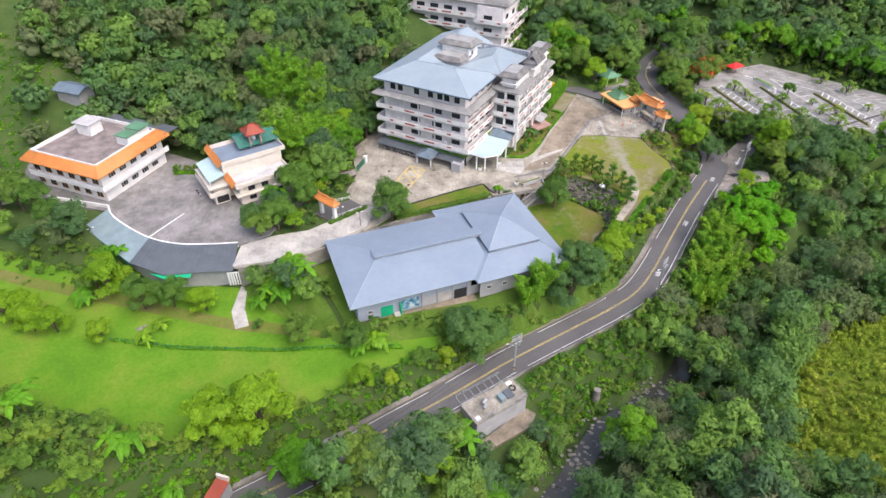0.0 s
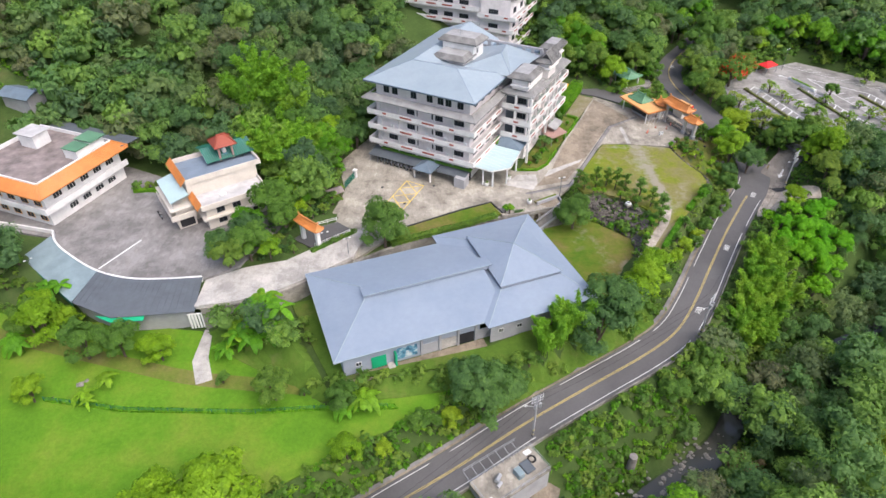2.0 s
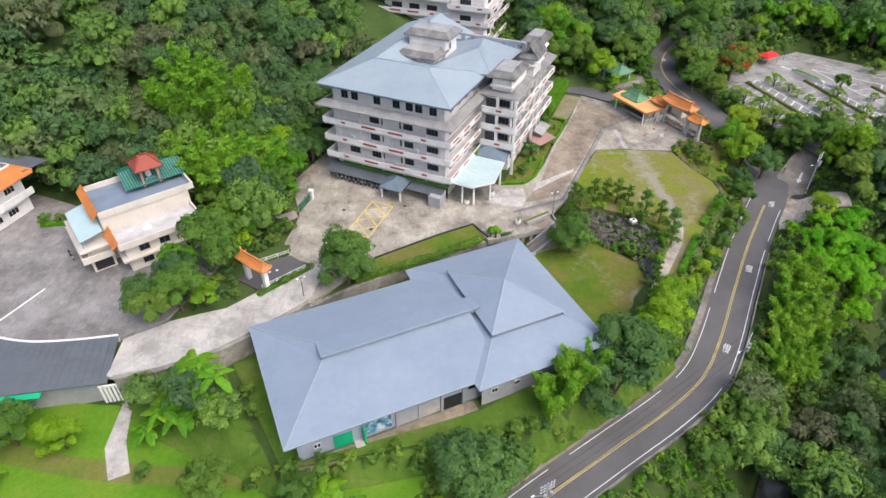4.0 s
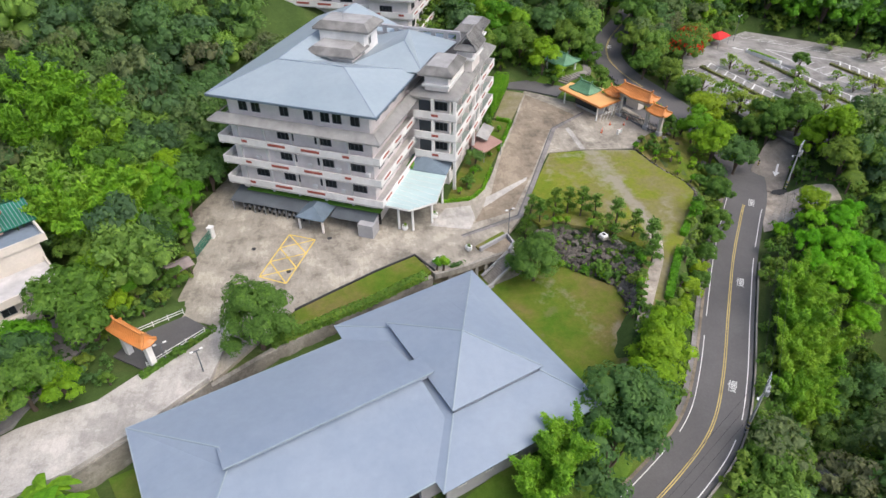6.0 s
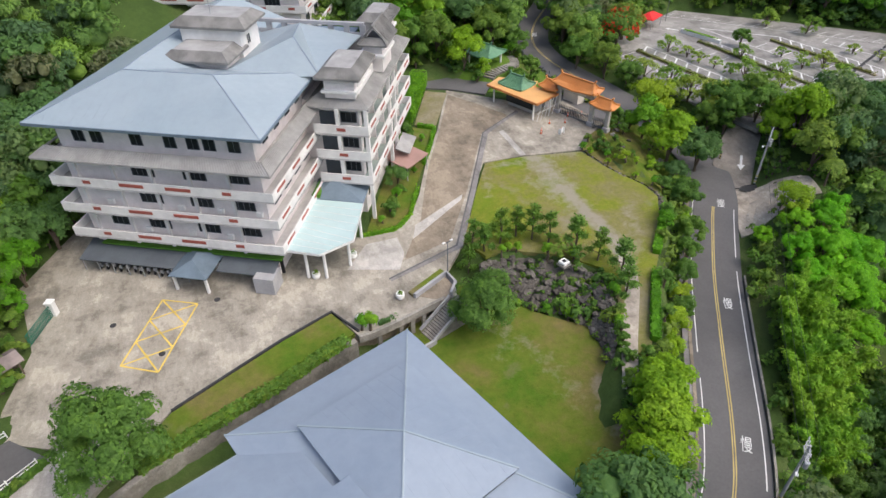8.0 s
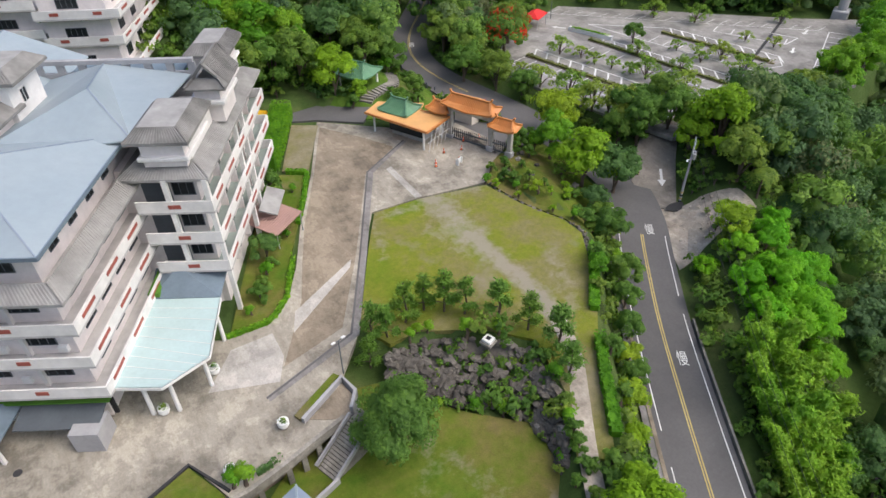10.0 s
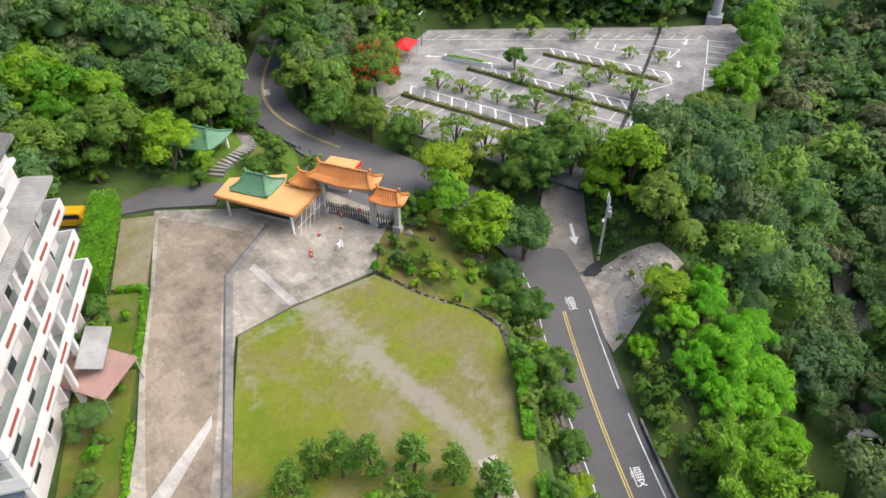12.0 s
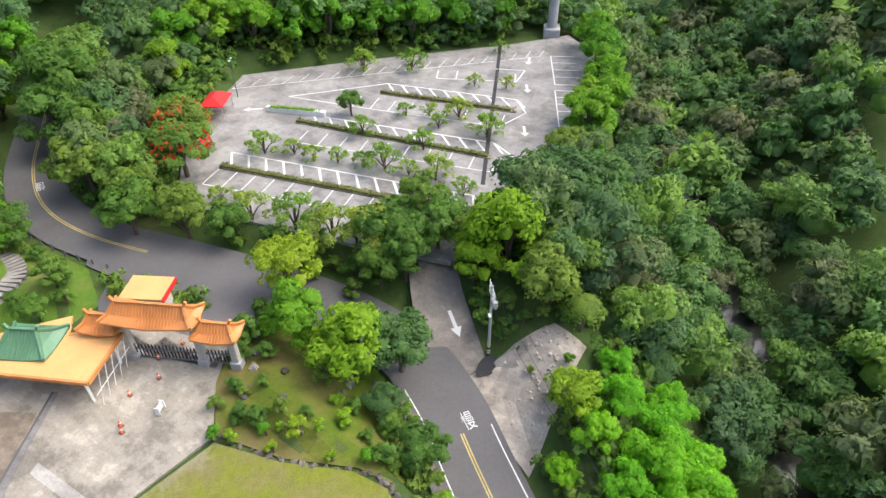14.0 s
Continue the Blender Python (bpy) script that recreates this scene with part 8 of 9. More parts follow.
def jittered(x0, x1, y0, y1, step, seed):
    r = np.random.default_rng(seed)
    X, Y = np.meshgrid(np.arange(x0, x1, step), np.arange(y0, y1, step))
    X = X + r.uniform(-0.45, 0.45, X.shape) * step
    Y = Y + r.uniform(-0.45, 0.45, Y.shape) * step
    return X.ravel(), Y.ravel(), r.uniform(0.8, 1.35, X.size)


fx, fy, fsz = jittered(-165, 225, 44, 272, 4.3, 5)
fsz = 0.72 + 1.6 * (fsz - 0.8) ** 1.3 * 1.3
ok = free(fx, fy)
seen = (fx > -88 - 0.3 * (fy - 66)) & ~((fx > 122) & (fy < 118)) & (fx < 215)
ok &= seen & ~((fx > -60) & (fx < 20) & (fy < 52))
fx, fy, fsz = fx[ok], fy[ok], fsz[ok]
rd, _, side = line_dist(fx, fy, ROAD)
rv, _, rside = line_dist(fx, fy, RIVER)
east = (rside < 0)
low = (side < 0) & ~east
west = ~(east | low)
far = ((fx > 114) & ~((fx < 136) & (fy > 108) & (fy < 158))) | (fy > 242) | ((fx < -70) & (fy > 150)) | ((fx < 18) & (fy > 206))
rim = far & ((fy > np.interp(fx, [-140, -70, -30, 10, 40, 60, 120, 145, 160, 190, 215], [206, 222, 230, 236, 248, 254, 254, 240, 215, 200, 205])) | (fx < -128) | ((fx > 165) & (fy < 118 + 0.5 * (fx - 165))))
scatter("woods_rim", fx[rim], fy[rim], fsz[rim], WOOD_RIM, "leaf_forest", "outer woods over the hilltops", "woods", 0.8)
mid_ = far & ~rim
scatter("distant_woods", fx[mid_], fy[mid_], fsz[mid_], WOOD_FAR, "leaf_forest", "hazy mixed woods on the distant slopes", "woods", 0.8)
west, low, east = west & ~far, low & ~far, east & ~far
scrub = (fx < -35) & (fy < 74)
scatter("meadow_scrub", fx[scrub], fy[scrub], fsz[scrub] * 0.55, WOOD, "leaf_open", "light green scrub below the meadow", "scrub", 0.6)
west, low, east = west & ~scrub, low & ~scrub, east & ~scrub
scatter("hillside_woods", fx[west], fy[west], fsz[west], WOOD, "leaf_forest", "dense mixed green woods on the hillside", "woods", 0.8)
scatter("valley_woods", fx[low], fy[low], fsz[low] * 0.85, WOOD, "leaf_forest", "dense green woods between road and river", "woods", 0.8)
scatter("far_bank_woods", fx[east], fy[east], fsz[east], WOOD, "leaf_forest", "dense woods on the slope across the river", "woods", 0.8)
# undergrowth on the banks
ux, uy, us = jittered(-95, 130, 52, 215, 2.1, 9)
ok = free(ux, uy, 4.9, 3.0, True) & (poly_dist(ux, uy, [(56.5, 186.5), (62.6, 187), (65.8, 194), (65.0, 203), (58, 205), (50, 203), (47, 197), (50, 190)]) > 0.3) & (poly_dist(ux, uy, BRANCH_AREA) > 0.8) & (poly_dist(ux, uy, [(77.6, 150.2), (80.5, 148.8), (86, 144), (85, 140), (77, 139.8), (71.5, 139.5), (73.5, 143.5)]) > 0.3) & (poly_dist(ux, uy, [(22, 140), (34, 150), (50, 148), (63, 150), (62, 170), (34, 160)]) > 0) & (line_dist(ux, uy, ROAD)[0] < 24)
ok &= np.hypot(ux - 10.1, uy - 75.9) > 8.0
ux, uy, us = ux[ok], uy[ok], us[ok]
gk = np.random.default_rng(31)
kx, ky = gk.uniform(30, 50, 520), gk.uniform(122, 150, 520)
kk = poly_dist(kx, ky, ROCK) <= 0.6
kz = gk.uniform(0.2, 0.5, 520)
ok = poly_dist(ux, uy, [(57, 164), (62, 148), (70, 150), (75, 158), (74, 172), (62, 186)]) > 0
ux, uy, us = ux[ok], uy[ok], us[ok]
hx, hy, hs = jittered(84, 164, 182, 234, 2.5, 41)
ok = (poly_dist(hx, hy, [(90, 209), (113, 218.5), (131.6, 203), (152, 184.6), (160, 190), (140, 212), (116, 232), (88, 224)]) <= 0)
scatter("hillside_shrubs", hx[ok], hy[ok], hs[ok] * 1.5, BUSH, "leaf_mid", "shrubs on the slope behind the car park", "undergrowth", 0.2)
bx2, by2, bs2 = jittered(10, 54, 74, 106, 1.6, 51)
ok = (np.hypot(bx2 - 10.1, by2 - 75.9) > 9.0) & (poly_dist(bx2, by2, [(14, 79), (22, 76), (34, 84), (46, 95), (51, 104), (44, 103), (30, 96), (16, 88)]) < 1.5) & (line_dist(bx2, by2, ROAD)[0] > 4.8)
scatter("bank_weeds", bx2[ok], by2[ok], bs2[ok] * 0.65, BUSH, "leaf_bright", "bright weeds and grass on the road bank", "weeds", 0.2)
qx, qy, qs = jittered(-46, 80, 112, 238, 1.9, 71)
GROVES = [[(-44, 116), (-38, 118.4), (-31, 121.4), (-30, 124), (-32.4, 127), (-30, 131), (-25.5, 134.5), (-26, 142), (-33, 144), (-35, 134), (-40, 127)],
          [(45, 199.4), (50, 196.2), (53, 197.2), (52, 203), (56, 207), (51, 214), (36, 217), (34.6, 207), (43, 207.4)],
          [(64, 211), (66.4, 217), (70, 222), (78, 230), (70, 238), (60, 230), (60, 212)]]
ok = np.zeros(qx.shape, bool)
for g in GROVES:
    ok |= poly_dist(qx, qy, g) <= 0
ok &= line_dist(qx, qy, ROAD)[0] > 4.8
scatter("grove_undergrowth", qx[ok], qy[ok], qs[ok] * 0.8, BUSH, "leaf_dark", "dark low undergrowth beneath the garden trees", "undergrowth", 0.2)
lx, ly, ls = jittered(18, 68, 198, 236, 2.3, 61)
ok = (poly_dist(lx, ly, [(22, 199), (30, 199.5), (38, 202), (46, 200.4), (56, 207), (64, 207), (66, 224), (50, 234), (20, 224)]) <= 0) & (line_dist(lx, ly, ROAD)[0] > 5.0)
scatter("glade_undergrowth", lx[ok], ly[ok], ls[ok] * 1.25, BUSH, "leaf_mid", "undergrowth beneath the trees beyond the gate", "undergrowth", 0.2)
wx, wy, ws = jittered(-104, -60, 100, 124, 1.8, 21)
ok = (poly_dist(wx, wy, [(-104, 112), (-92, 104), (-78, 104), (-70, 105), (-82, 117), (-90, 122), (-104, 122)]) <= 0) & (np.random.default_rng(8).uniform(0, 1, wx.size) < 0.55)


def rock_z(x, y):
    """Height of the rockery's slope."""
    up = line_dist(x, y, [(31.2, 143.2, 0), (35.6, 143.4, 0), (41.8, 140.3, 0), (45.3, 136.4, 0), (43.9, 130.4, 0), (41.2, 125.6, 0)])[0]
    dn = line_dist(x, y, [(31.0, 140.2, 0), (34.8, 135.6, 0), (38.4, 133.6, 0), (40.6, 130.0, 0), (40.4, 126.4, 0), (39.6, 123.6, 0)])[0]
    return 3.8 + 2.6 * dn / (up + dn + 1e-6)


scatter("rockery_plants", kx[kk], ky[kk], kz[kk], BUSH, "leaf_mid", "low green plants between the rockery stones", "ground cover", 0.0, rock_z)
scatter("garden_weeds", wx[ok], wy[ok], ws[ok] * 0.55, BUSH, "leaf_mid", "low weeds and vegetable rows", "weeds", 0.2)
gx_, gy_, gs_ = jittered(-140, -92, 140, 190, 2.2, 22)
ok = free(gx_, gy_, 5, 5, True) & (poly_dist(gx_, gy_, YARD) > 2)
scatter("slope_weeds", gx_[ok], gy_[ok], gs_[ok] * 0.6, BUSH, "leaf_bright", "bright weeds on the open slope", "weeds", 0.3)
scatter("bank_undergrowth", ux, uy, us * 1.1, BUSH, "leaf_mid", "tangled shrubs and weeds on the road banks", "undergrowth", 0.2)
vx, vy, vs_ = jittered(-66, 6, 44, 94, 1.35, 81)
vd, _, vside = line_dist(vx, vy, ROAD)
ok = (vside > 0) & (vd > 4.7) & (vd < 10.5) & (poly_dist(vx, vy, FIELD) > 0.2)
scatter("verge_weeds", vx[ok], vy[ok], vs_[ok] * 0.62, BUSH, "leaf_bright", "rank bright weeds between meadow and road", "weeds", 0.15)
sx, sy, ss = jittered(52, 98, 46, 102, 1.5, 12)
ok = (poly_dist(sx, sy, [(57, 58), (63, 79), (83, 98), (112, 100), (130, 85), (90, 35)]) < 1.0) & (line_dist(sx, sy, RIVER)[0] > 8)
scatter("bamboo_grass", sx[ok], sy[ok], ss[ok] * 0.8, BUSH, "leaf_grass", "yellow-green tall grass on the far slope", "tall grass", 0.2)

for kind in P:
    for k, p in enumerate(P[kind]):
        if (kind, k) not in used:
            for o in (*p.children_recursive, p):
                bpy.data.objects.remove(o)

# ---- hedges ----
def hedge(name, pts, w, h, label, mat="leaf_bright", base=None, dens=26, size=0.24):
    r = np.random.default_rng(len(pts) * 13 + int(w * 10))
    e = thing(name, label, "hedge")
    line = resample([(x, y, 0) for x, y in pts], 0.5)
    zf = (lambda x, y: float(base(x, y))) if base else ground_at
    bm = bmesh.new()
    core = [(p[0], p[1]) for p in line[::3]]
    for (x0, y0), (x1, y1) in zip(core, core[1:]):
        z0, z1 = zf(x0, y0), zf(x1, y1)
        bar(bm, (x0, y0, z0 + h / 2 - 0.1), (x1, y1, z1 + h / 2 - 0.1), w * 0.8, h * 0.86)
    part("core", bm, mat, e)
    n = int(len(line) * 0.5 * dens * (w + h))
    k = r.integers(0, len(line) - 1, n)
    t = r.uniform(0, 1, (n, 1))
    p = line[k] * (1 - t) + line[k + 1] * t
    d = (line[k + 1] - line[k])[:, :2]
    d /= np.linalg.norm(d, axis=1)[:, None] + 1e-9
    u = r.uniform(-1, 1, n)
    top = r.uniform(0, 1, n) < w / (w + 1.6 * h)
    off = np.where(top, u * w / 2, np.sign(u) * w / 2)
    zz = np.where(top, h, r.uniform(0.05, 1, n) * h)
    g = np.array([zf(a, b) for a, b in line[:, :2]])
    pos = np.column_stack([p[:, 0] - d[:, 1] * off, p[:, 1] + d[:, 0] * off, g[k] + zz])
    nrm = np.column_stack([np.where(top, 0, -d[:, 1] * np.sign(u)), np.where(top, 0, d[:, 0] * np.sign(u)), np.where(top, 1, 0.3)])
    v, f = leaf_cards(pos, nrm, size, r)
    o = new("leaves", tri_mesh("leaves", v, f, mat))
    o.parent = e
    return e


hedge("clipped_hedge", [(45.0, 123.4), (48.4, 128.6), (52.2, 134.0)], 1.1, 1.0, "bright clipped hedge beside the garden path", base=plaza_z)
hedge("clipped_hedge", [(54.0, 136.8), (58.0, 141.4), (61.6, 145.6)], 1.1, 1.0, "bright clipped hedge along the upper lawn", base=plaza_z)
hedge("tall_hedge", [(31.6, 181.4), (34.8, 187.6), (38.2, 194.2), (39.4, 196.6)], 3.0, 3.1, "tall clipped green hedge beside the driveway", "leaf_bright", plaza_z, 42, 0.2)
hedge("low_hedge", [(17.6, 153.3), (22.4, 153.2), (25.2, 155.8), (28.6, 162.8)], 0.5, 0.55, "low bright kerb hedge round the bed", base=plaza_z)
hedge("low_hedge", [(31.2, 168.2), (33.8, 173.0), (36.6, 178.8), (33.6, 180.6)], 0.6, 0.7, "low bright kerb hedge round the bed", base=plaza_z)
hedge("strip_hedge", [(-11.2, 125.2), (-2.4, 128.9), (2.2, 130.6), (11.5, 135.0)], 1.3, 0.9, "dark shrub hedge on the retaining wall", "leaf_mid", plaza_z, 20, 0.32)
hedge("meadow_hedge", [(-67, 89.4), (-52.7, 87.3), (-32.1, 86.8), (-20.9, 87.5), (-8, 87.6)], 0.8, 0.6, "rough green hedge along the meadow fence", "leaf_bright", None, 16, 0.34)
hedge("ramp_hedge", [(-27, 121.6), (-22.0, 126.4), (-18.4, 129.8)], 0.8, 0.7, "clipped hedge along the ramp", "leaf_mid", ramp_z, 20, 0.28)
hedge("yard_hedge", [(-70.5, 142.6), (-67, 143.2), (-63.5, 142.4)], 1.0, 0.8, "low bright hedge at the back of the yard", "leaf_bright", flat(8.5), 22, 0.28)

# ---- rockery and boulders ----
ROCKS = []
for s in range(5):
    r = np.random.default_rng(300 + s)
    bm = bmesh.new()
    bmesh.ops.create_icosphere(bm, subdivisions=2, radius=1.0)
    for v in bm.verts:
        n = Vector(v.co)
        k = 0.75 + 0.5 * noise.noise(n * 1.4 + Vector((s * 7.1, 0, 0))) + 0.18 * noise.noise(n * 4 + Vector((s * 3.3, 1, 0)))
        v.co = Vector((n.x * k, n.y * k * 0.85, n.z * k * 0.75))
    me = bpy.data.meshes.new("boulder")
    bm.to_mesh(me)
    bm.free()
    ROCKS.append(me)


def boulder(x, y, s, label, group, pale=False, z=None, parent=None, name="boulder", sz=1.0):
    me = ROCKS[int(turn.integers(5))]
    if pale:
        key = me.name + "_pale"
        me2 = bpy.data.meshes[key] if key in bpy.data.meshes else me.copy()
        me2.name = key
        if not me2.materials:
            me2.materials.append(M["rock_pale"])
        me = me2
    elif not me.materials:
        me.materials.append(M["rock"])
    o = new(name, me)
    zz = ground_at(x, y) + 0.15 * s if z is None else z
    o.matrix_basis = pose(x, y, zz, turn.uniform(-15, 15), turn.uniform(-15, 15), turn.uniform(0, 360)) @ Matrix.Diagonal((s, s, s * sz, 1))
    if parent:
        o.parent = parent
    else:
        tagged(o, label, "rock", group)
    return o


rk = thing("rockery", "terraced rockery of dark boulders in the garden", "rockery")
bm = bmesh.new()
TOPR = [(31.2, 143.2), (35.6, 143.4), (41.8, 140.3), (45.3, 136.4), (43.9, 130.4), (41.2, 125.6)]
LOWR = [(31.0, 140.2), (34.8, 135.6), (38.4, 133.6), (40.6, 130.0), (40.4, 126.4), (39.6, 123.6)]
for i in range(5):
    rows_ = []
    for q in np.linspace(0, 1, 6):
        z = 3.7 + 2.6 * q
        rows_.append([bm.verts.new((LOWR[j][0] + (TOPR[j][0] - LOWR[j][0]) * q, LOWR[j][1] + (TOPR[j][1] - LOWR[j][1]) * q, z)) for j in (i, i + 1)])
    for a, b in zip(rows_, rows_[1:]):
        bm.faces.new((a[0], a[1], b[1], b[0]))
bmesh.ops.remove_doubles(bm, verts=bm.verts[:], dist=0.01)
part("earth", bm, "rock", rk)
r = np.random.default_rng(44)
for k in range(299):
    t, q = r.uniform(0, 1) ** 1.5 * 4.999, (0.04, 0.2, 0.36, 0.52, 0.68, 0.82, 0.96)[k % 7] + r.uniform(-0.05, 0.05)
    i = int(t)
    a = np.array(TOPR[i]) * (1 - t + i) + np.array(TOPR[i + 1]) * (t - i)
    b = np.array(LOWR[i]) * (1 - t + i) + np.array(LOWR[i + 1]) * (t - i)
    p = b + (a - b) * (0.02 + 0.9 * q)
    step = math.floor(q * 5) / 5
    boulder(p[0], p[1], r.uniform(0.5, 1.0) * (1.1 if q < 0.8 else 0.8), "", "", pale=r.uniform() < 0.14, z=4.05 + 2.55 * q, parent=rk, name="stone", sz=0.9)
wl = thing("stone_lantern", "pale square stone lantern on the rockery", "lantern", (41.2, 138.8, 6.9), 20)
part("base", bevelled(B((-0.7, -0.7, 0, 0.7, 0.7, 0.35)), 0.06), "rock_pale", wl)
part("cap", bevelled(B((-0.55, -0.55, 0.35, 0.55, 0.55, 0.75)), 0.08), "white", wl)
part("opening", B((-0.25, -0.25, 0.75, 0.25, 0.25, 0.78)), "dark", wl)
LE = arc_line([(57.8, 164.6, 0), (59.2, 157.5, 0), (62.0, 151.5, 0), (62.3, 148.2, 0), (60.6, 145.8, 0)], 7)
for k, p in enumerate(LE):
    boulder(p[0] + r.uniform(-0.2, 0.2), p[1] + r.uniform(-0.2, 0.2), r.uniform(0.3, 0.55), "weathered edging boulder beside the lawn", "boulders edging the lawn", pale=k % 3 == 0)
for k in range(26):
    t = r.uniform(0.06, 0.36)
    i = int(t * len(RIV))
    boulder(RIV[i][0] + r.uniform(-4.5, 4.5), RIV[i][1] + r.uniform(-4.5, 4.5), r.uniform(0.3, 1.1), "grey river boulder in shallow water", "river boulders", pale=k % 2 == 0, z=RIV[i][2] + 0.15)
bm = bmesh.new()
for k in range(520):
    i = int(r.uniform(0.1, 0.3) * len(RIV))
    c = Vector((RIV[i][0] + r.uniform(-4, 4), RIV[i][1] + r.uniform(-4, 4), RIV[i][2] + 0.1))
    q = r.uniform(0.15, 0.6)
    bmesh.ops.create_icosphere(bm, subdivisions=1, radius=q, matrix=Matrix.Translation(c) @ Matrix.Diagonal((1, r.uniform(0.6, 1), 0.6, 1)))
solid("river_pebbles", bm, "rock_pale", "scattered grey cobbles in the river bed", "cobbles", kind="stuff")
for x, y, s in ((66.4, 163.8, 0.8), (62.2, 165.2, 0.7), (70.4, 171.4, 1.0), (65.2, 166.6, 0.8), (67.8, 158.0, 0.7), (71.2, 156.6, 1.0), (68.8, 171.2, 0.8), (-66, 89.8, 0.5), (-62.6, 92.4, 0.9), (-61.8, 93.2, 0.7), (66.6, 168.2, 0.9), (68.4, 170.2, 1.1), (63.8, 161.4, 0.6), (69.6, 158.6, 0.9)):
    boulder(x, y, s, "pale garden boulder in grass", "garden boulders", pale=True)

bm = bmesh.new()
for k in range(170):
    x, y = r.uniform(71.5, 86), r.uniform(139.6, 150)
    if inside(np.array([x]), np.array([y]), [(77.8, 149.8), (80.5, 148.4), (86, 144), (85, 140.4), (77, 140.2), (72.2, 139.8), (74, 143.5)])[0]:
        q = r.uniform(0.1, 0.34)
        bmesh.ops.create_icosphere(bm, subdivisions=1, radius=q, matrix=Matrix.Translation((x, y, ground_at(x, y) + 0.12)) @ Matrix.Diagonal((1, r.uniform(0.6, 1), 0.45, 1)))
solid("rubble_stones", bm, "gravel", "pale broken stones on bare ground", "rubble", kind="stuff")

# ---- car park markings and strips ----
cp = thing("parking_markings", "white painted bay lines on the car park", "markings", kind="structure")


def bays(a, b, n, depth, w=0.12, skew=0.0, both=False, base_line=True):
    """A base line from a to b with n bays of that depth to its right."""
    a, b = Vector(a), Vector(b)
    d = (b - a).normalized()
    o = Vector((d.y, -d.x))
    if base_line:
        k = min(w, 0.12)
        q = [a + o * k, b + o * k, b - o * k, a - o * k]
        bm = bmesh.new()
        bm.faces.new([bm.verts.new((p.x, p.y, 9.03)) for p in q])
        part("base_line", bm, "line_white", cp)
    for k in range(n + 1):
        p = a.lerp(b, k / n)
        e = p + o * depth + d * skew
        bm = bmesh.new()
        bm.faces.new([bm.verts.new((x.x, x.y, 9.035)) for x in (p - d * w, p + d * w, e + d * w, e - d * w)])
        part("bay_line", bm, "line_white", cp)


bays((92.4, 198.1), (101.2, 162.6), 13, 3.4, 0.2, 2.1)
bays((84.3, 195.2), (92.2, 163.9), 11, -4.0, 0.08)
bays((107.6, 195.6), (115.0, 167.0), 11, 2.8, 0.2, 2.1)
bays((99.6, 192.0), (107.6, 163.3), 9, -3.7, 0.08)
bays((123.7, 192.6), (129.8, 170.7), 9, 2.7, 0.2, 2.0)
bays((113.4, 192.4), (119.9, 168.6), 8, -4.0, 0.08)
bays((130.0, 186.6), (136.0, 174.0), 4, -3.4, 0.1)
bays((107.8, 214.2), (148.7, 175.2), 20, -2.8, 0.07, 2.0)
bays((149.9, 173.5), (138.6, 167.6), 4, -4.6, 0.1)
bays((136.4, 166.6), (124.8, 160.7), 5, -4.6, 0.1)
for ax, ay, bx_, by in ((110.7, 203.8, 123.7, 192.6), (110.7, 203.8, 113.4, 192.4), (101.2, 162.6, 97.6, 160.5), (97.6, 160.5, 92.2, 163.9), (115.0, 167.0, 112.8, 162.4), (112.8, 162.4, 107.6, 163.3), (129.8, 170.7, 126.2, 167.1), (126.2, 167.1, 119.9, 168.6), (139.1, 179.6, 141.3, 174.7), (141.3, 174.7, 136.0, 173.8)):
    bm = bmesh.new()
    bar(bm, (ax, ay, 9.03), (bx_, by, 9.03), 0.2, 0.03)
    part("white_line", bm, "line_white", cp)
for ax, ay, rz in ((134.6, 171.0, 120), (120.6, 164.6, 120), (145.6, 176.0, 110), (104.0, 205.6, 40)):
    bm = bmesh.new()
    for pts in ([(-0.2, -1.6), (0.2, -1.6), (0.2, 0.5), (-0.2, 0.5)], [(-0.7, 0.5), (0.7, 0.5), (0, 1.6)]):
        bm.faces.new([bm.verts.new((x, y, 0)) for x, y in pts])
    o = part("arrow", bm, "line_white", cp, "white painted arrow")
    o.matrix_basis = pose(ax, ay, 9.04, 0, 0, rz)
bm = bmesh.new()
bar(bm, (104.2, 162.8, 9.02), (150.2, 184.4, 9.02), 0.6, 0.04)
solid("drain_grate", bm, "patch", "dark drain channel across the car park", "drain", kind="structure")
for k, (a, b) in enumerate((((88.8, 196.4), (97.2, 162.2)), ((104.6, 196.5), (111.0, 165.2)), ((120.0, 191.4), (125.8, 168.6)))):
    ps = thing("planter_strip", "narrow planted strip between parking bays", "planter", group="car-park planters")
    bm = bmesh.new()
    bar(bm, (*a, 9.05), (*b, 9.05), 1.0, 0.2)
    part("kerb", bm, "concrete_dark", ps)
    hedge("planter_hedge", [a, b], 0.8, 0.5, "low scrubby hedge in a planter strip", "leaf_scrub", flat(9.05), 14, 0.24)
bw = thing("planter_wall", "pale low wall with potted hedge", "planter", (106.7, 198.6, 9.0), -70)
part("wall", B((-5, -0.4, -0.2, 5, 0.4, 0.8)), "white", bw)
hedge("planter_hedge", [(105.2, 202.6), (108.2, 194.6)], 0.7, 0.4, "low hedge on a pale wall", "leaf_bright", flat(9.6), 16, 0.25)
cw = thing("crosswalk_steps", "white painted steps up to the car park", "steps", (80.4, 183.6, 7.4), -70, kind="structure")
for k in range(7):
    part("step", B((-0.8, k * 0.5, -0.4, 0.8, k * 0.5 + 0.32, 0.1 + k * 0.22)), "white", cw)
gs = thing("garden_steps", "stepped pale stone path beyond the gate", "steps", kind="structure")
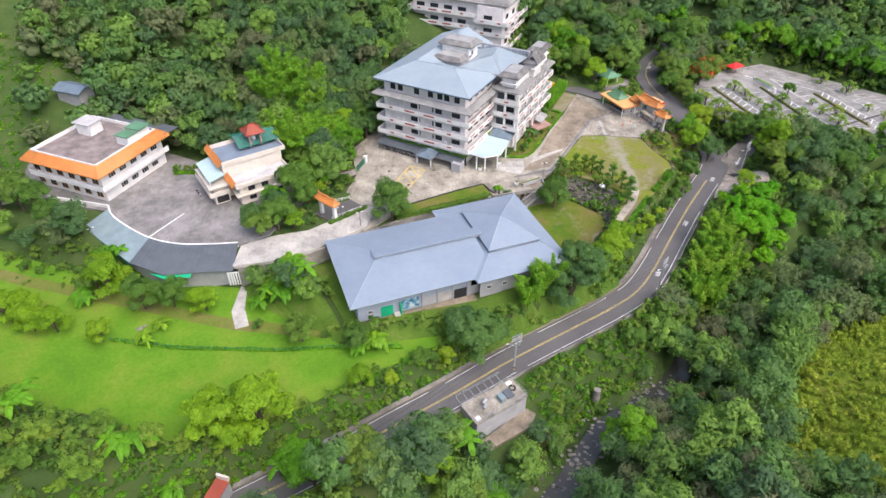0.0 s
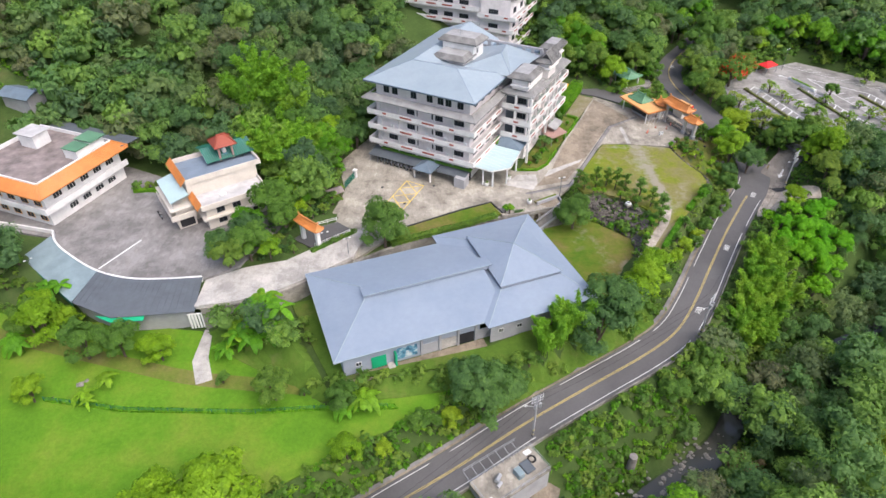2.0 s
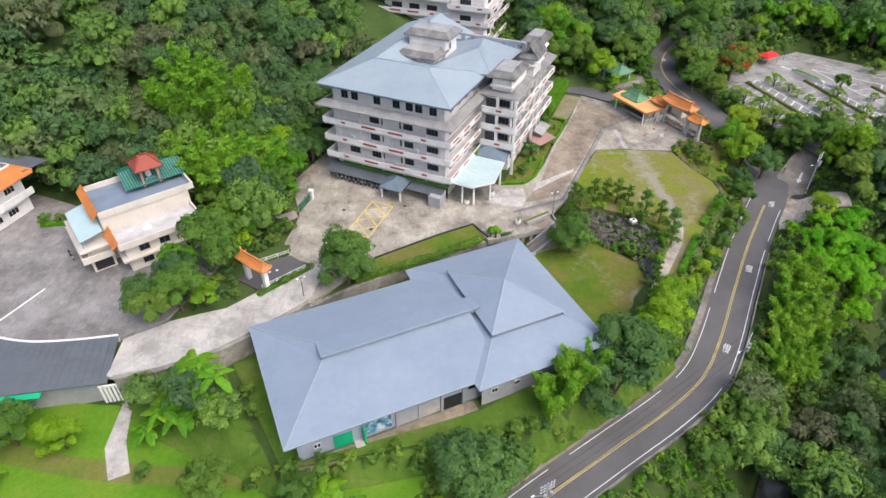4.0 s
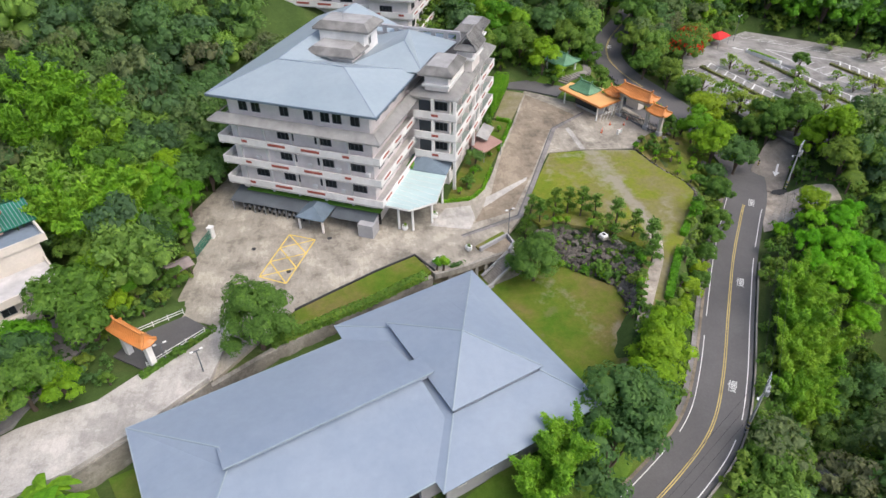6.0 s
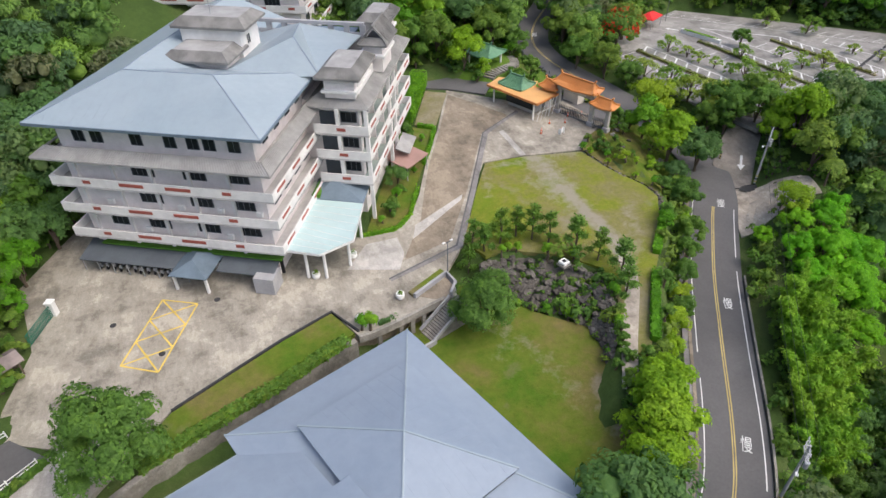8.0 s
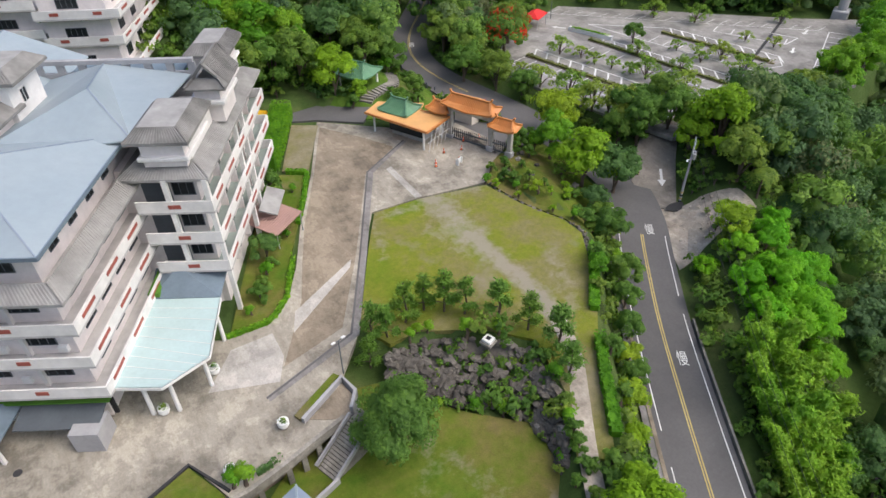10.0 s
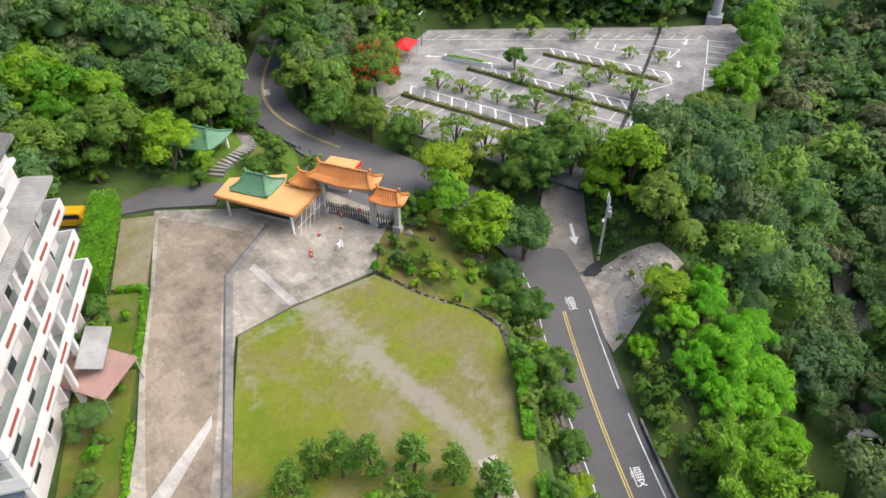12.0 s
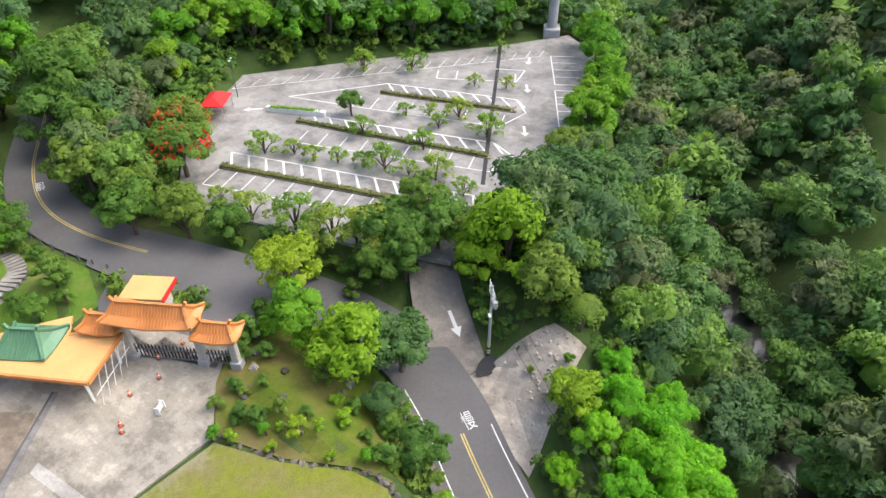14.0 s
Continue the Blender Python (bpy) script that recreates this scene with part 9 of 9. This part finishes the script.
GS = resample(arc_line([(61.4, 202.4, 0), (60.8, 199.4, 0), (59.6, 197.0, 0), (57.2, 195.7, 0), (54.4, 195.0, 0), (52.6, 193.6, 0)], 6), 0.72)
for a, b in zip(GS, GS[1:]):
    o = part("step", B((-0.24, -1.15, -0.4, 0.24, 1.15, 0.12)), "rock_pale", gs)
    o.matrix_basis = pose(a[0], a[1], ground_at(a[0], a[1]) + 0.25, 0, 0, math.degrees(math.atan2(b[1] - a[1], b[0] - a[0])))
pr = thing("bridge_pier", "grey concrete viaduct pier in the trees", "pier", (160.5, 178.2, 8.0), 25)
part("footing", bevelled(B((-1.9, -1.6, -1, 1.9, 1.6, 2.6)), 0.15), "wall_grey", pr)
part("shaft", tube(bmesh.new(), [(0, 0, 2.4), (0, 0, 22)], [1.0, 1.0], 14), "wall_grey", pr)
part("brace", bar(bmesh.new(), (0.9, 0, 3), (3.4, 0.4, 18), 0.5), "steel", pr)
part("crossbeam", B((-4, -1.2, 20, 4, 1.2, 22)), "wall_grey", pr)
tn = thing("red_canopy", "red fabric canopy by the car park", "canopy", (100.2, 209.2, 9.0), 30)
part("cloth", hip(bmesh.new(), -2.6, -1.8, 2.6, 1.8, 2.4, 3.4, 1.6), "red", tn)
for x in (-2.4, 2.4):
    for y in (-1.6, 1.6):
        part("post", B((x - 0.05, y - 0.05, -0.2, x + 0.05, y + 0.05, 2.4)), "steel", tn)
rh = thing("round_hut", "brown conical-roofed hut beside the road", "hut", (80.6, 204.6, 9.2))
part("roof", tube(bmesh.new(), [(0, 0, 2.6), (0, 0, 4.4)], [3.0, 0.2], 12), "roofdeck", rh)
part("wall", tube(bmesh.new(), [(0, 0, -1), (0, 0, 2.6)], [2.2, 2.2], 12), "wall_grey", rh)
# red blossom on the flame trees
for x, y in ((84.6, 198.4), (89.5, 204.0)):
    q = np.random.default_rng(int(x))
    d = q.normal(0, 1, (160, 3))
    d /= np.linalg.norm(d, axis=1)[:, None]
    d[:, 2] = np.abs(d[:, 2])
    v, f = leaf_cards(np.array([x, y, ground_at(x, y) + 4.6]) + d * np.array([4.2, 4.2, 3.2]), d, 0.5, q)
    o = new("blossom", tri_mesh("blossom", v, f, "flower_red"))
    tagged(o, "scattered red blossom on a flame tree", "blossom", kind="stuff")


# ---- street furniture and clutter ----
def utility_pole(x, y, z, h, rz, lean=0.0):
    e = thing("utility_pole", "grey concrete utility pole with transformers and crossarms", "utility pole", (x, y, z), rz, "utility poles")
    part("pole", tube(bmesh.new(), [(0, 0, -0.5), (0, 0, h)], [0.19, 0.12], 10), "wall_grey", e)
    for k in range(4):
        part("band", tube(bmesh.new(), [(0, 0, 0.3 + k * 0.5), (0, 0, 0.55 + k * 0.5)], [0.2, 0.2], 10), "line_yellow" if k % 2 else "black", e, "warning stripe")
    for k in range(3):
        a = part("crossarm", B((-1.1, -0.06, h - 0.35 - k * 0.6, 1.1, 0.06, h - 0.23 - k * 0.6)), "steel", e)
        for x2 in (-1.0, -0.5, 0.5, 1.0):
            part("insulator", tube(bmesh.new(), [(x2, 0, h - 0.23 - k * 0.6), (x2, 0, h + 0.02 - k * 0.6)], [0.06, 0.04], 6), "white", a)
    for x2 in (-0.45, 0.45):
        part("transformer", tube(bmesh.new(), [(x2, -0.3, h - 2.6), (x2, -0.3, h - 1.8)], [0.24, 0.24], 10), "steel", e)
    lamp = part("lamp_arm", bar(bmesh.new(), (0, 0, h - 2.8), (-1.6, 0.5, h - 2.3), 0.07), "steel", e)
    part("lamp_head", bevelled(B((-1.95, 0.4, h - 2.38, -1.45, 0.65, h - 2.22)), 0.04), "white", lamp)
    return e


utility_pole(81.5, 149.3, 4.3, 10.2, 40)
utility_pole(14.1, 84.2, -2.0, 10.6, 25)
utility_pole(47.6, 104.4, 0.4, 10.4, 50)
bm = bmesh.new()
WIRES = [((81.5, 149.3, 14.2), (47.6, 104.4, 10.6)), ((47.6, 104.4, 10.6), (14.1, 84.2, 8.4)), ((14.1, 84.2, 8.4), (-24, 55, 4.5))]
for a, b in WIRES:
    for o in (-0.9, 0.0, 0.9):
        pts = []
        for t in np.linspace(0, 1, 9):
            p = Vector(a).lerp(Vector(b), t)
            pts.append((p.x + o * 0.7, p.y - o * 0.7, p.z - 1.2 * 4 * t * (1 - t)))
        tube(bm, pts, [0.018] * 9, 4)
solid("overhead_wires", bm, "black", "thin black power lines between poles", "wires", kind="stuff")


def lamp_post(x, y, h, z):
    e = thing("lamp_post", "slim dark post with two white lamp heads", "lamp post", (x, y, z), turn.uniform(0, 90), "courtyard lamp posts")
    part("post", tube(bmesh.new(), [(0, 0, -0.2), (0, 0, h)], [0.08, 0.05], 8), "slate", e)
    part("arm", B((-0.6, -0.03, h - 0.1, 0.6, 0.03, h)), "slate", e)
    for s in (-0.6, 0.6):
        part("lamp_head", bevelled(B((s - 0.22, -0.14, h, s + 0.22, 0.14, h + 0.12)), 0.04), "white", e)


lamp_post(26.4, 142.9, 4.6, plaza_z(27, 145))
lamp_post(-19.6, 121.8, 3.8, 7.0)
lamp_post(-80.6, 116.4, 5.0, 5.0)
lamp_post(106.0, 211.0, 6.5, 9.0)
lamp_post(-24.4, 124.2, 3.0, 7.5)


def planter(x, y, s=1.0):
    z = float(plaza_z(x, y))
    e = thing("planter", "round white planter with a small shrub", "planter", (x, y, z), 0, "white planters on the courtyard")
    part("pot", tube(bmesh.new(), [(0, 0, 0), (0, 0, 0.35 * s), (0, 0, 0.75 * s), (0, 0, 0.8 * s)], [0.38 * s, 0.55 * s, 0.5 * s, 0.55 * s], 14), "white", e)
    q = np.random.default_rng(int(x * 10))
    d = q.normal(0, 1, (60, 3))
    v, f = leaf_cards(np.array([0, 0, 0.95 * s]) + d * 0.2 * s, d, 0.16, q)
    o = new("shrub", tri_mesh("shrub", v, f, "leaf_mid"))
    o.parent = e


for x, y in ((9.9, 147.0), (15.3, 149.4), (13.5, 137.6), (19.1, 139.9)):
    planter(x, y)
hedge("small_shrubs", [(15.4, 136.3), (18.2, 136.9)], 0.45, 0.6, "row of small dark shrubs on the parapet", "leaf_dark", plaza_z, 22, 0.2)


def cone(x, y, lying=False):
    z = float(plaza_z(x, y))
    e = thing("traffic_cone", "orange traffic cone on the paving", "traffic cone", (x, y, z), 0, "traffic cones by the gate")
    part("base", B((-0.2, -0.2, 0, 0.2, 0.2, 0.05)), "black", e)
    part("body", tube(bmesh.new(), [(0, 0, 0.05), (0, 0, 0.75)], [0.17, 0.04], 10), "orange_plastic", e)
    part("band", tube(bmesh.new(), [(0, 0, 0.38), (0, 0, 0.5)], [0.118, 0.094], 10), "white", e)


for x, y in ((56.6, 174.0), (54.0, 171.9), (53.6, 171.2), (57.4, 170.9), (59.4, 173.4), (61.0, 175.4), (63.6, 175.0)):
    cone(x, y)
ba = thing("barrier_board", "white folding barrier board on the paving", "barrier", (57.0, 170.2, plaza_z(57, 170)), 25)
for k in range(4):
    part("slat", B((-0.5, -0.04, 0.15 + k * 0.22, 0.5, 0.04, 0.3 + k * 0.22)), "white", ba)
for x in (-0.5, 0.42):
    part("leg", B((x, -0.25, 0, x + 0.08, 0.25, 1.0)), "white", ba)


def parked_car(name, x, y, z, rz, L, W, H, mat, label, category, cab=(0.22, 0.88)):
    e = thing(name, label, category, (x, y, z), rz)
    b = bmesh.new()
    prof = [(-L / 2, 0.35), (L / 2, 0.35), (L / 2, H * 0.52), (L * (cab[1] - 0.5), H * 0.58), (L * (cab[1] - 0.5) - 0.3, H), (L * (cab[0] - 0.5) + 0.35, H), (L * (cab[0] - 0.5), H * 0.58), (-L / 2, H * 0.5)]
    lo = [b.verts.new((px, -W / 2 + 0.04 * (pz > H * 0.6), pz)) for px, pz in prof]
    hi = [b.verts.new((px, W / 2 - 0.04 * (pz > H * 0.6), pz)) for px, pz in prof]
    b.faces.new(lo), b.faces.new(hi[::-1])
    for i in range(len(prof)):
        j = (i + 1) % len(prof)
        b.faces.new((lo[j], lo[i], hi[i], hi[j]))
    part("body", bevelled(b, 0.05), mat, e)
    part("window", B((L * (cab[0] - 0.5) + 0.5, -W / 2 + 0.0, H * 0.62, L * (cab[1] - 0.5) - 0.45, W / 2 - 0.0, H * 0.9)), "glass", e)
    for px in (-L * 0.31, L * 0.31):
        for py in (-W / 2 + 0.1, W / 2 - 0.1):
            wl_ = part("wheel", tube(bmesh.new(), [(px, py - 0.1, 0.32), (px, py + 0.1, 0.32)], [0.32, 0.32], 14), "black", e)
            part("rim", tube(bmesh.new(), [(px, py - 0.11, 0.32), (px, py + 0.11, 0.32)], [0.18, 0.18], 10), "steel", wl_)
    return e


parked_car("minibus", 34.4, 196.6, plaza_z(34, 196) + 0.08, -40, 5.2, 1.9, 2.2, "yellow", "yellow minibus parked behind the wing", "minibus", (0.06, 0.97))
parked_car("car", 31.8, 190.4, plaza_z(31, 190) + 0.08, -40, 4.4, 1.75, 1.5, "slate", "dark saloon car parked beside the wing", "car")
draped("side_lane", [(24, 181), (31, 181.5), (38.6, 195), (43.6, 193), (50, 188.4), (53.4, 192.6), (48.4, 195.6), (44.6, 199.6), (42.6, 206.6), (35.4, 205.8), (31, 199), (26, 192)], plaza_z, 0.08, "asphalt", "grey asphalt lane behind the wing", "pavement", 0)
rs = thing("red_shelter", "low shelter with faded red sheet roof", "shelter", (27.9, 168.3, plaza_z(29, 167)), -61)
part("roof", sheet(bmesh.new(), [[(-3.2, -2.4, 2.2), (3.2, -2.4, 2.2), (3.2, 2.4, 2.9), (-3.2, 2.4, 2.9)]], 0.1), "red_roof", rs, "faded red sheet roof")
bm = bmesh.new()
ribs(bm, (-3.2, -2.4, 2.22), (3.2, -2.4, 2.22), (-3.2, 2.4, 2.92), (3.2, 2.4, 2.92), 0.35, 0.05, 0.05)
tagged(part("sheet_rib", bm, "red_roof", rs), kind="stuff")
for x in (-3.0, 3.0):
    for y, h in ((-2.2, 2.2), (2.2, 2.8)):
        part("post", B((x - 0.06, y - 0.06, -0.3, x + 0.06, y + 0.06, h)), "steel", rs)
# yellow hatched box
yb = thing("hatched_box", "worn yellow hatched no-parking box", "markings", kind="structure")
ya, yb1, yc, yd = (-4.8, 147.0), (-8.9, 149.1), (-13.4, 139.6), (-9.4, 137.3)
bm = bmesh.new()
cor = [Vector(ya), Vector(yb1), Vector(yc), Vector(yd)]
segs = [(cor[k], cor[(k + 1) % 4]) for k in range(4)] + [(cor[0].lerp(cor[3], t), cor[1].lerp(cor[2], t2)) for t, t2 in ((0.0, 0.33), (0.33, 0.0), (0.33, 0.66), (0.66, 0.33), (0.66, 1.0), (1.0, 0.66))]
for a, b in segs:
    n = (b - a).normalized() * 0.1
    q = [a + Vector((-n.y, n.x)), b + Vector((-n.y, n.x)), b - Vector((-n.y, n.x)), a - Vector((-n.y, n.x))]
    bm.faces.new([bm.verts.new((p.x, p.y, float(plaza_z(p.x, p.y)) + 0.05)) for p in q])
part("lines", bm, "line_hatch", yb)
for x, y in ((-2.5, 147.0), (-14.5, 146.5), (-9, 140)):
    mh = tube(bmesh.new(), [(x, y, float(plaza_z(x, y)) - 0.1), (x, y, float(plaza_z(x, y)) + 0.03)], [0.38, 0.38], 14)
    solid("manhole_cover", mh, "patch", "round dark manhole cover in the paving", "manhole cover", "manhole covers", "structure")
for x, y in ((-61.5, 133.4), (-60.8, 132.4)):
    m = scooter("motorbike")
    m["label"] = "dark motorbike parked in the yard"
    m["group"] = "motorbikes in the yard"
    m.matrix_basis = pose(x, y, 8.5, 0, 0, 40)
bm = bmesh.new()
bar(bm, (-67.0, 115.4, 8.52), (-62.2, 124.6, 8.52), 0.3, 0.04)
solid("yard_line", bm, "line_white", "worn white line across the yard", "markings", kind="structure")
wf = thing("meadow_fence", "green mesh fence along the meadow", "fence")
FN = resample([(-67.2, 89.6, 0), (-52.7, 87.5, 0), (-32.1, 86.9, 0), (-20.9, 87.7, 0), (-9.6, 88.0, 0)], 2.4)
for p in FN:
    z = ground_at(p[0], p[1])
    part("post", B((p[0] - 0.04, p[1] - 0.44, z, p[0] + 0.04, p[1] - 0.36, z + 1.3)), "green_sheet", wf)
bm = bmesh.new()
for p, q in zip(FN, FN[1:]):
    for h in (0.4, 0.8, 1.2):
        bar(bm, (p[0], p[1] - 0.4, ground_at(p[0], p[1]) + h), (q[0], q[1] - 0.4, ground_at(q[0], q[1]) + h), 0.03)
part("wire", bm, "green_sheet", wf)
gx0 = thing("bollard_row", "row of dark bollards along the road bend", "bollards")
NB = resample(ROAD, 1.9)
for p, q in zip(NB, NB[1:]):
    if 191 < p[1] < 208 and p[0] < 78:
        d = Vector((q[0] - p[0], q[1] - p[1])).normalized()
        x, y = p[0] - d.y * 3.9, p[1] + d.x * 3.9
        part("bollard", tube(bmesh.new(), [(x, y, p[2] - 0.3), (x, y, p[2] + 0.7)], [0.11, 0.1], 8), "slate", gx0)
for x, y, z in ((79.4, 186.4, 7.6), (80.2, 156.6, 5.6)):
    wp_ = thing("warning_post", "black and yellow striped roadside post", "post", (x, y, z), 0, "striped posts")
    for k in range(5):
        part("stripe", tube(bmesh.new(), [(0, 0, k * 0.24), (0, 0, k * 0.24 + 0.24)], [0.14, 0.14], 8), "line_yellow" if k % 2 else "black", wp_)
sd = thing("stone_drum", "round pale concrete marker by the river", "marker", (31.5, 83.5, -8.6))
part("drum", tube(bmesh.new(), [(0, 0, -1.5), (0, 0, 2.0)], [0.8, 0.7], 12), "rock_pale", sd)
ro = thing("red_roof_hut", "small hut with red roof beside the road", "hut", (-38.4, 58.0, -5.0), -18)
part("roof", sheet(bmesh.new(), [[(-1.3, -4, 2.2), (1.3, -4, 2.2), (1.3, 3, 2.8), (-1.3, 3, 2.8)]], 0.12), "red_tile", ro)
part("walls", B((-1.1, -3.8, -1, 1.1, 2.8, 2.2)), "wall_grey", ro)
part("finial", B((-1.2, 2.6, 2.5, 1.2, 3.0, 3.8)), "wall_cream", ro)

# rails along the lane through the small gate
for a, b in (((-29.0, 130.3), (-23.4, 133.0)), ((-26.6, 123.6), (-20.0, 128.6))):
    lr = thing("lane_rail", "low white rail beside the lane", "railing", group="lane rails")
    for h in (0.35, 0.75):
        part("rail", bar(bmesh.new(), (*a, 7.25 + h), (*b, 7.25 + h), 0.08), "white", lr)
    for t in (0.0, 0.33, 0.66, 1.0):
        p = Vector(a).lerp(Vector(b), t)
        part("post", B((p.x - 0.05, p.y - 0.05, 7.2, p.x + 0.05, p.y + 0.05, 8.2)), "white", lr)

# wooden shelter and gate pillar at the courtyard's edge
hu = thing("wooden_shelter", "small dark wooden shelter at the courtyard's edge", "shelter", (-24.9, 141.9, plaza_z(-24.9, 141.9)), 35)
for x in (-1.3, 1.3):
    for y in (-0.9, 0.9):
        part("post", B((x - 0.08, y - 0.08, -0.5, x + 0.08, y + 0.08, 2.2)), "trunk", hu)
part("roof", sheet(bmesh.new(), [[(-1.9, -1.4, 2.1), (1.9, -1.4, 2.1), (1.9, 0, 2.8), (-1.9, 0, 2.8)], [(1.9, 1.4, 2.1), (-1.9, 1.4, 2.1), (-1.9, 0, 2.8), (1.9, 0, 2.8)]], 0.12), "roofdeck", hu, "weathered brown roof")
part("bench", B((-1.2, 0.3, 0.35, 1.2, 0.8, 0.45)), "trunk", hu)
gpl = thing("gate_pillar", "white square gate pillar beside a green mesh gate", "pillar", (-21.2, 150.8, plaza_z(-21.2, 150.8)), 69)
part("shaft", bevelled(B((-0.4, -0.4, -0.4, 0.4, 0.4, 1.9)), 0.05), "white", gpl)
part("cap", bevelled(B((-0.5, -0.5, 1.9, 0.5, 0.5, 2.1)), 0.05), "white", gpl)
bm = bmesh.new()
for z in (0.15, 0.9, 1.7):
    bar(bm, (-5.4, 0, z), (-0.42, 0, z), 0.06)
for k in range(34):
    bar(bm, (-5.4 + k * 0.15, 0, 0.1), (-5.4 + k * 0.15, 0, 1.75), 0.045)
part("gate_leaf", bm, "green_sheet", gpl, "green mesh gate leaf")
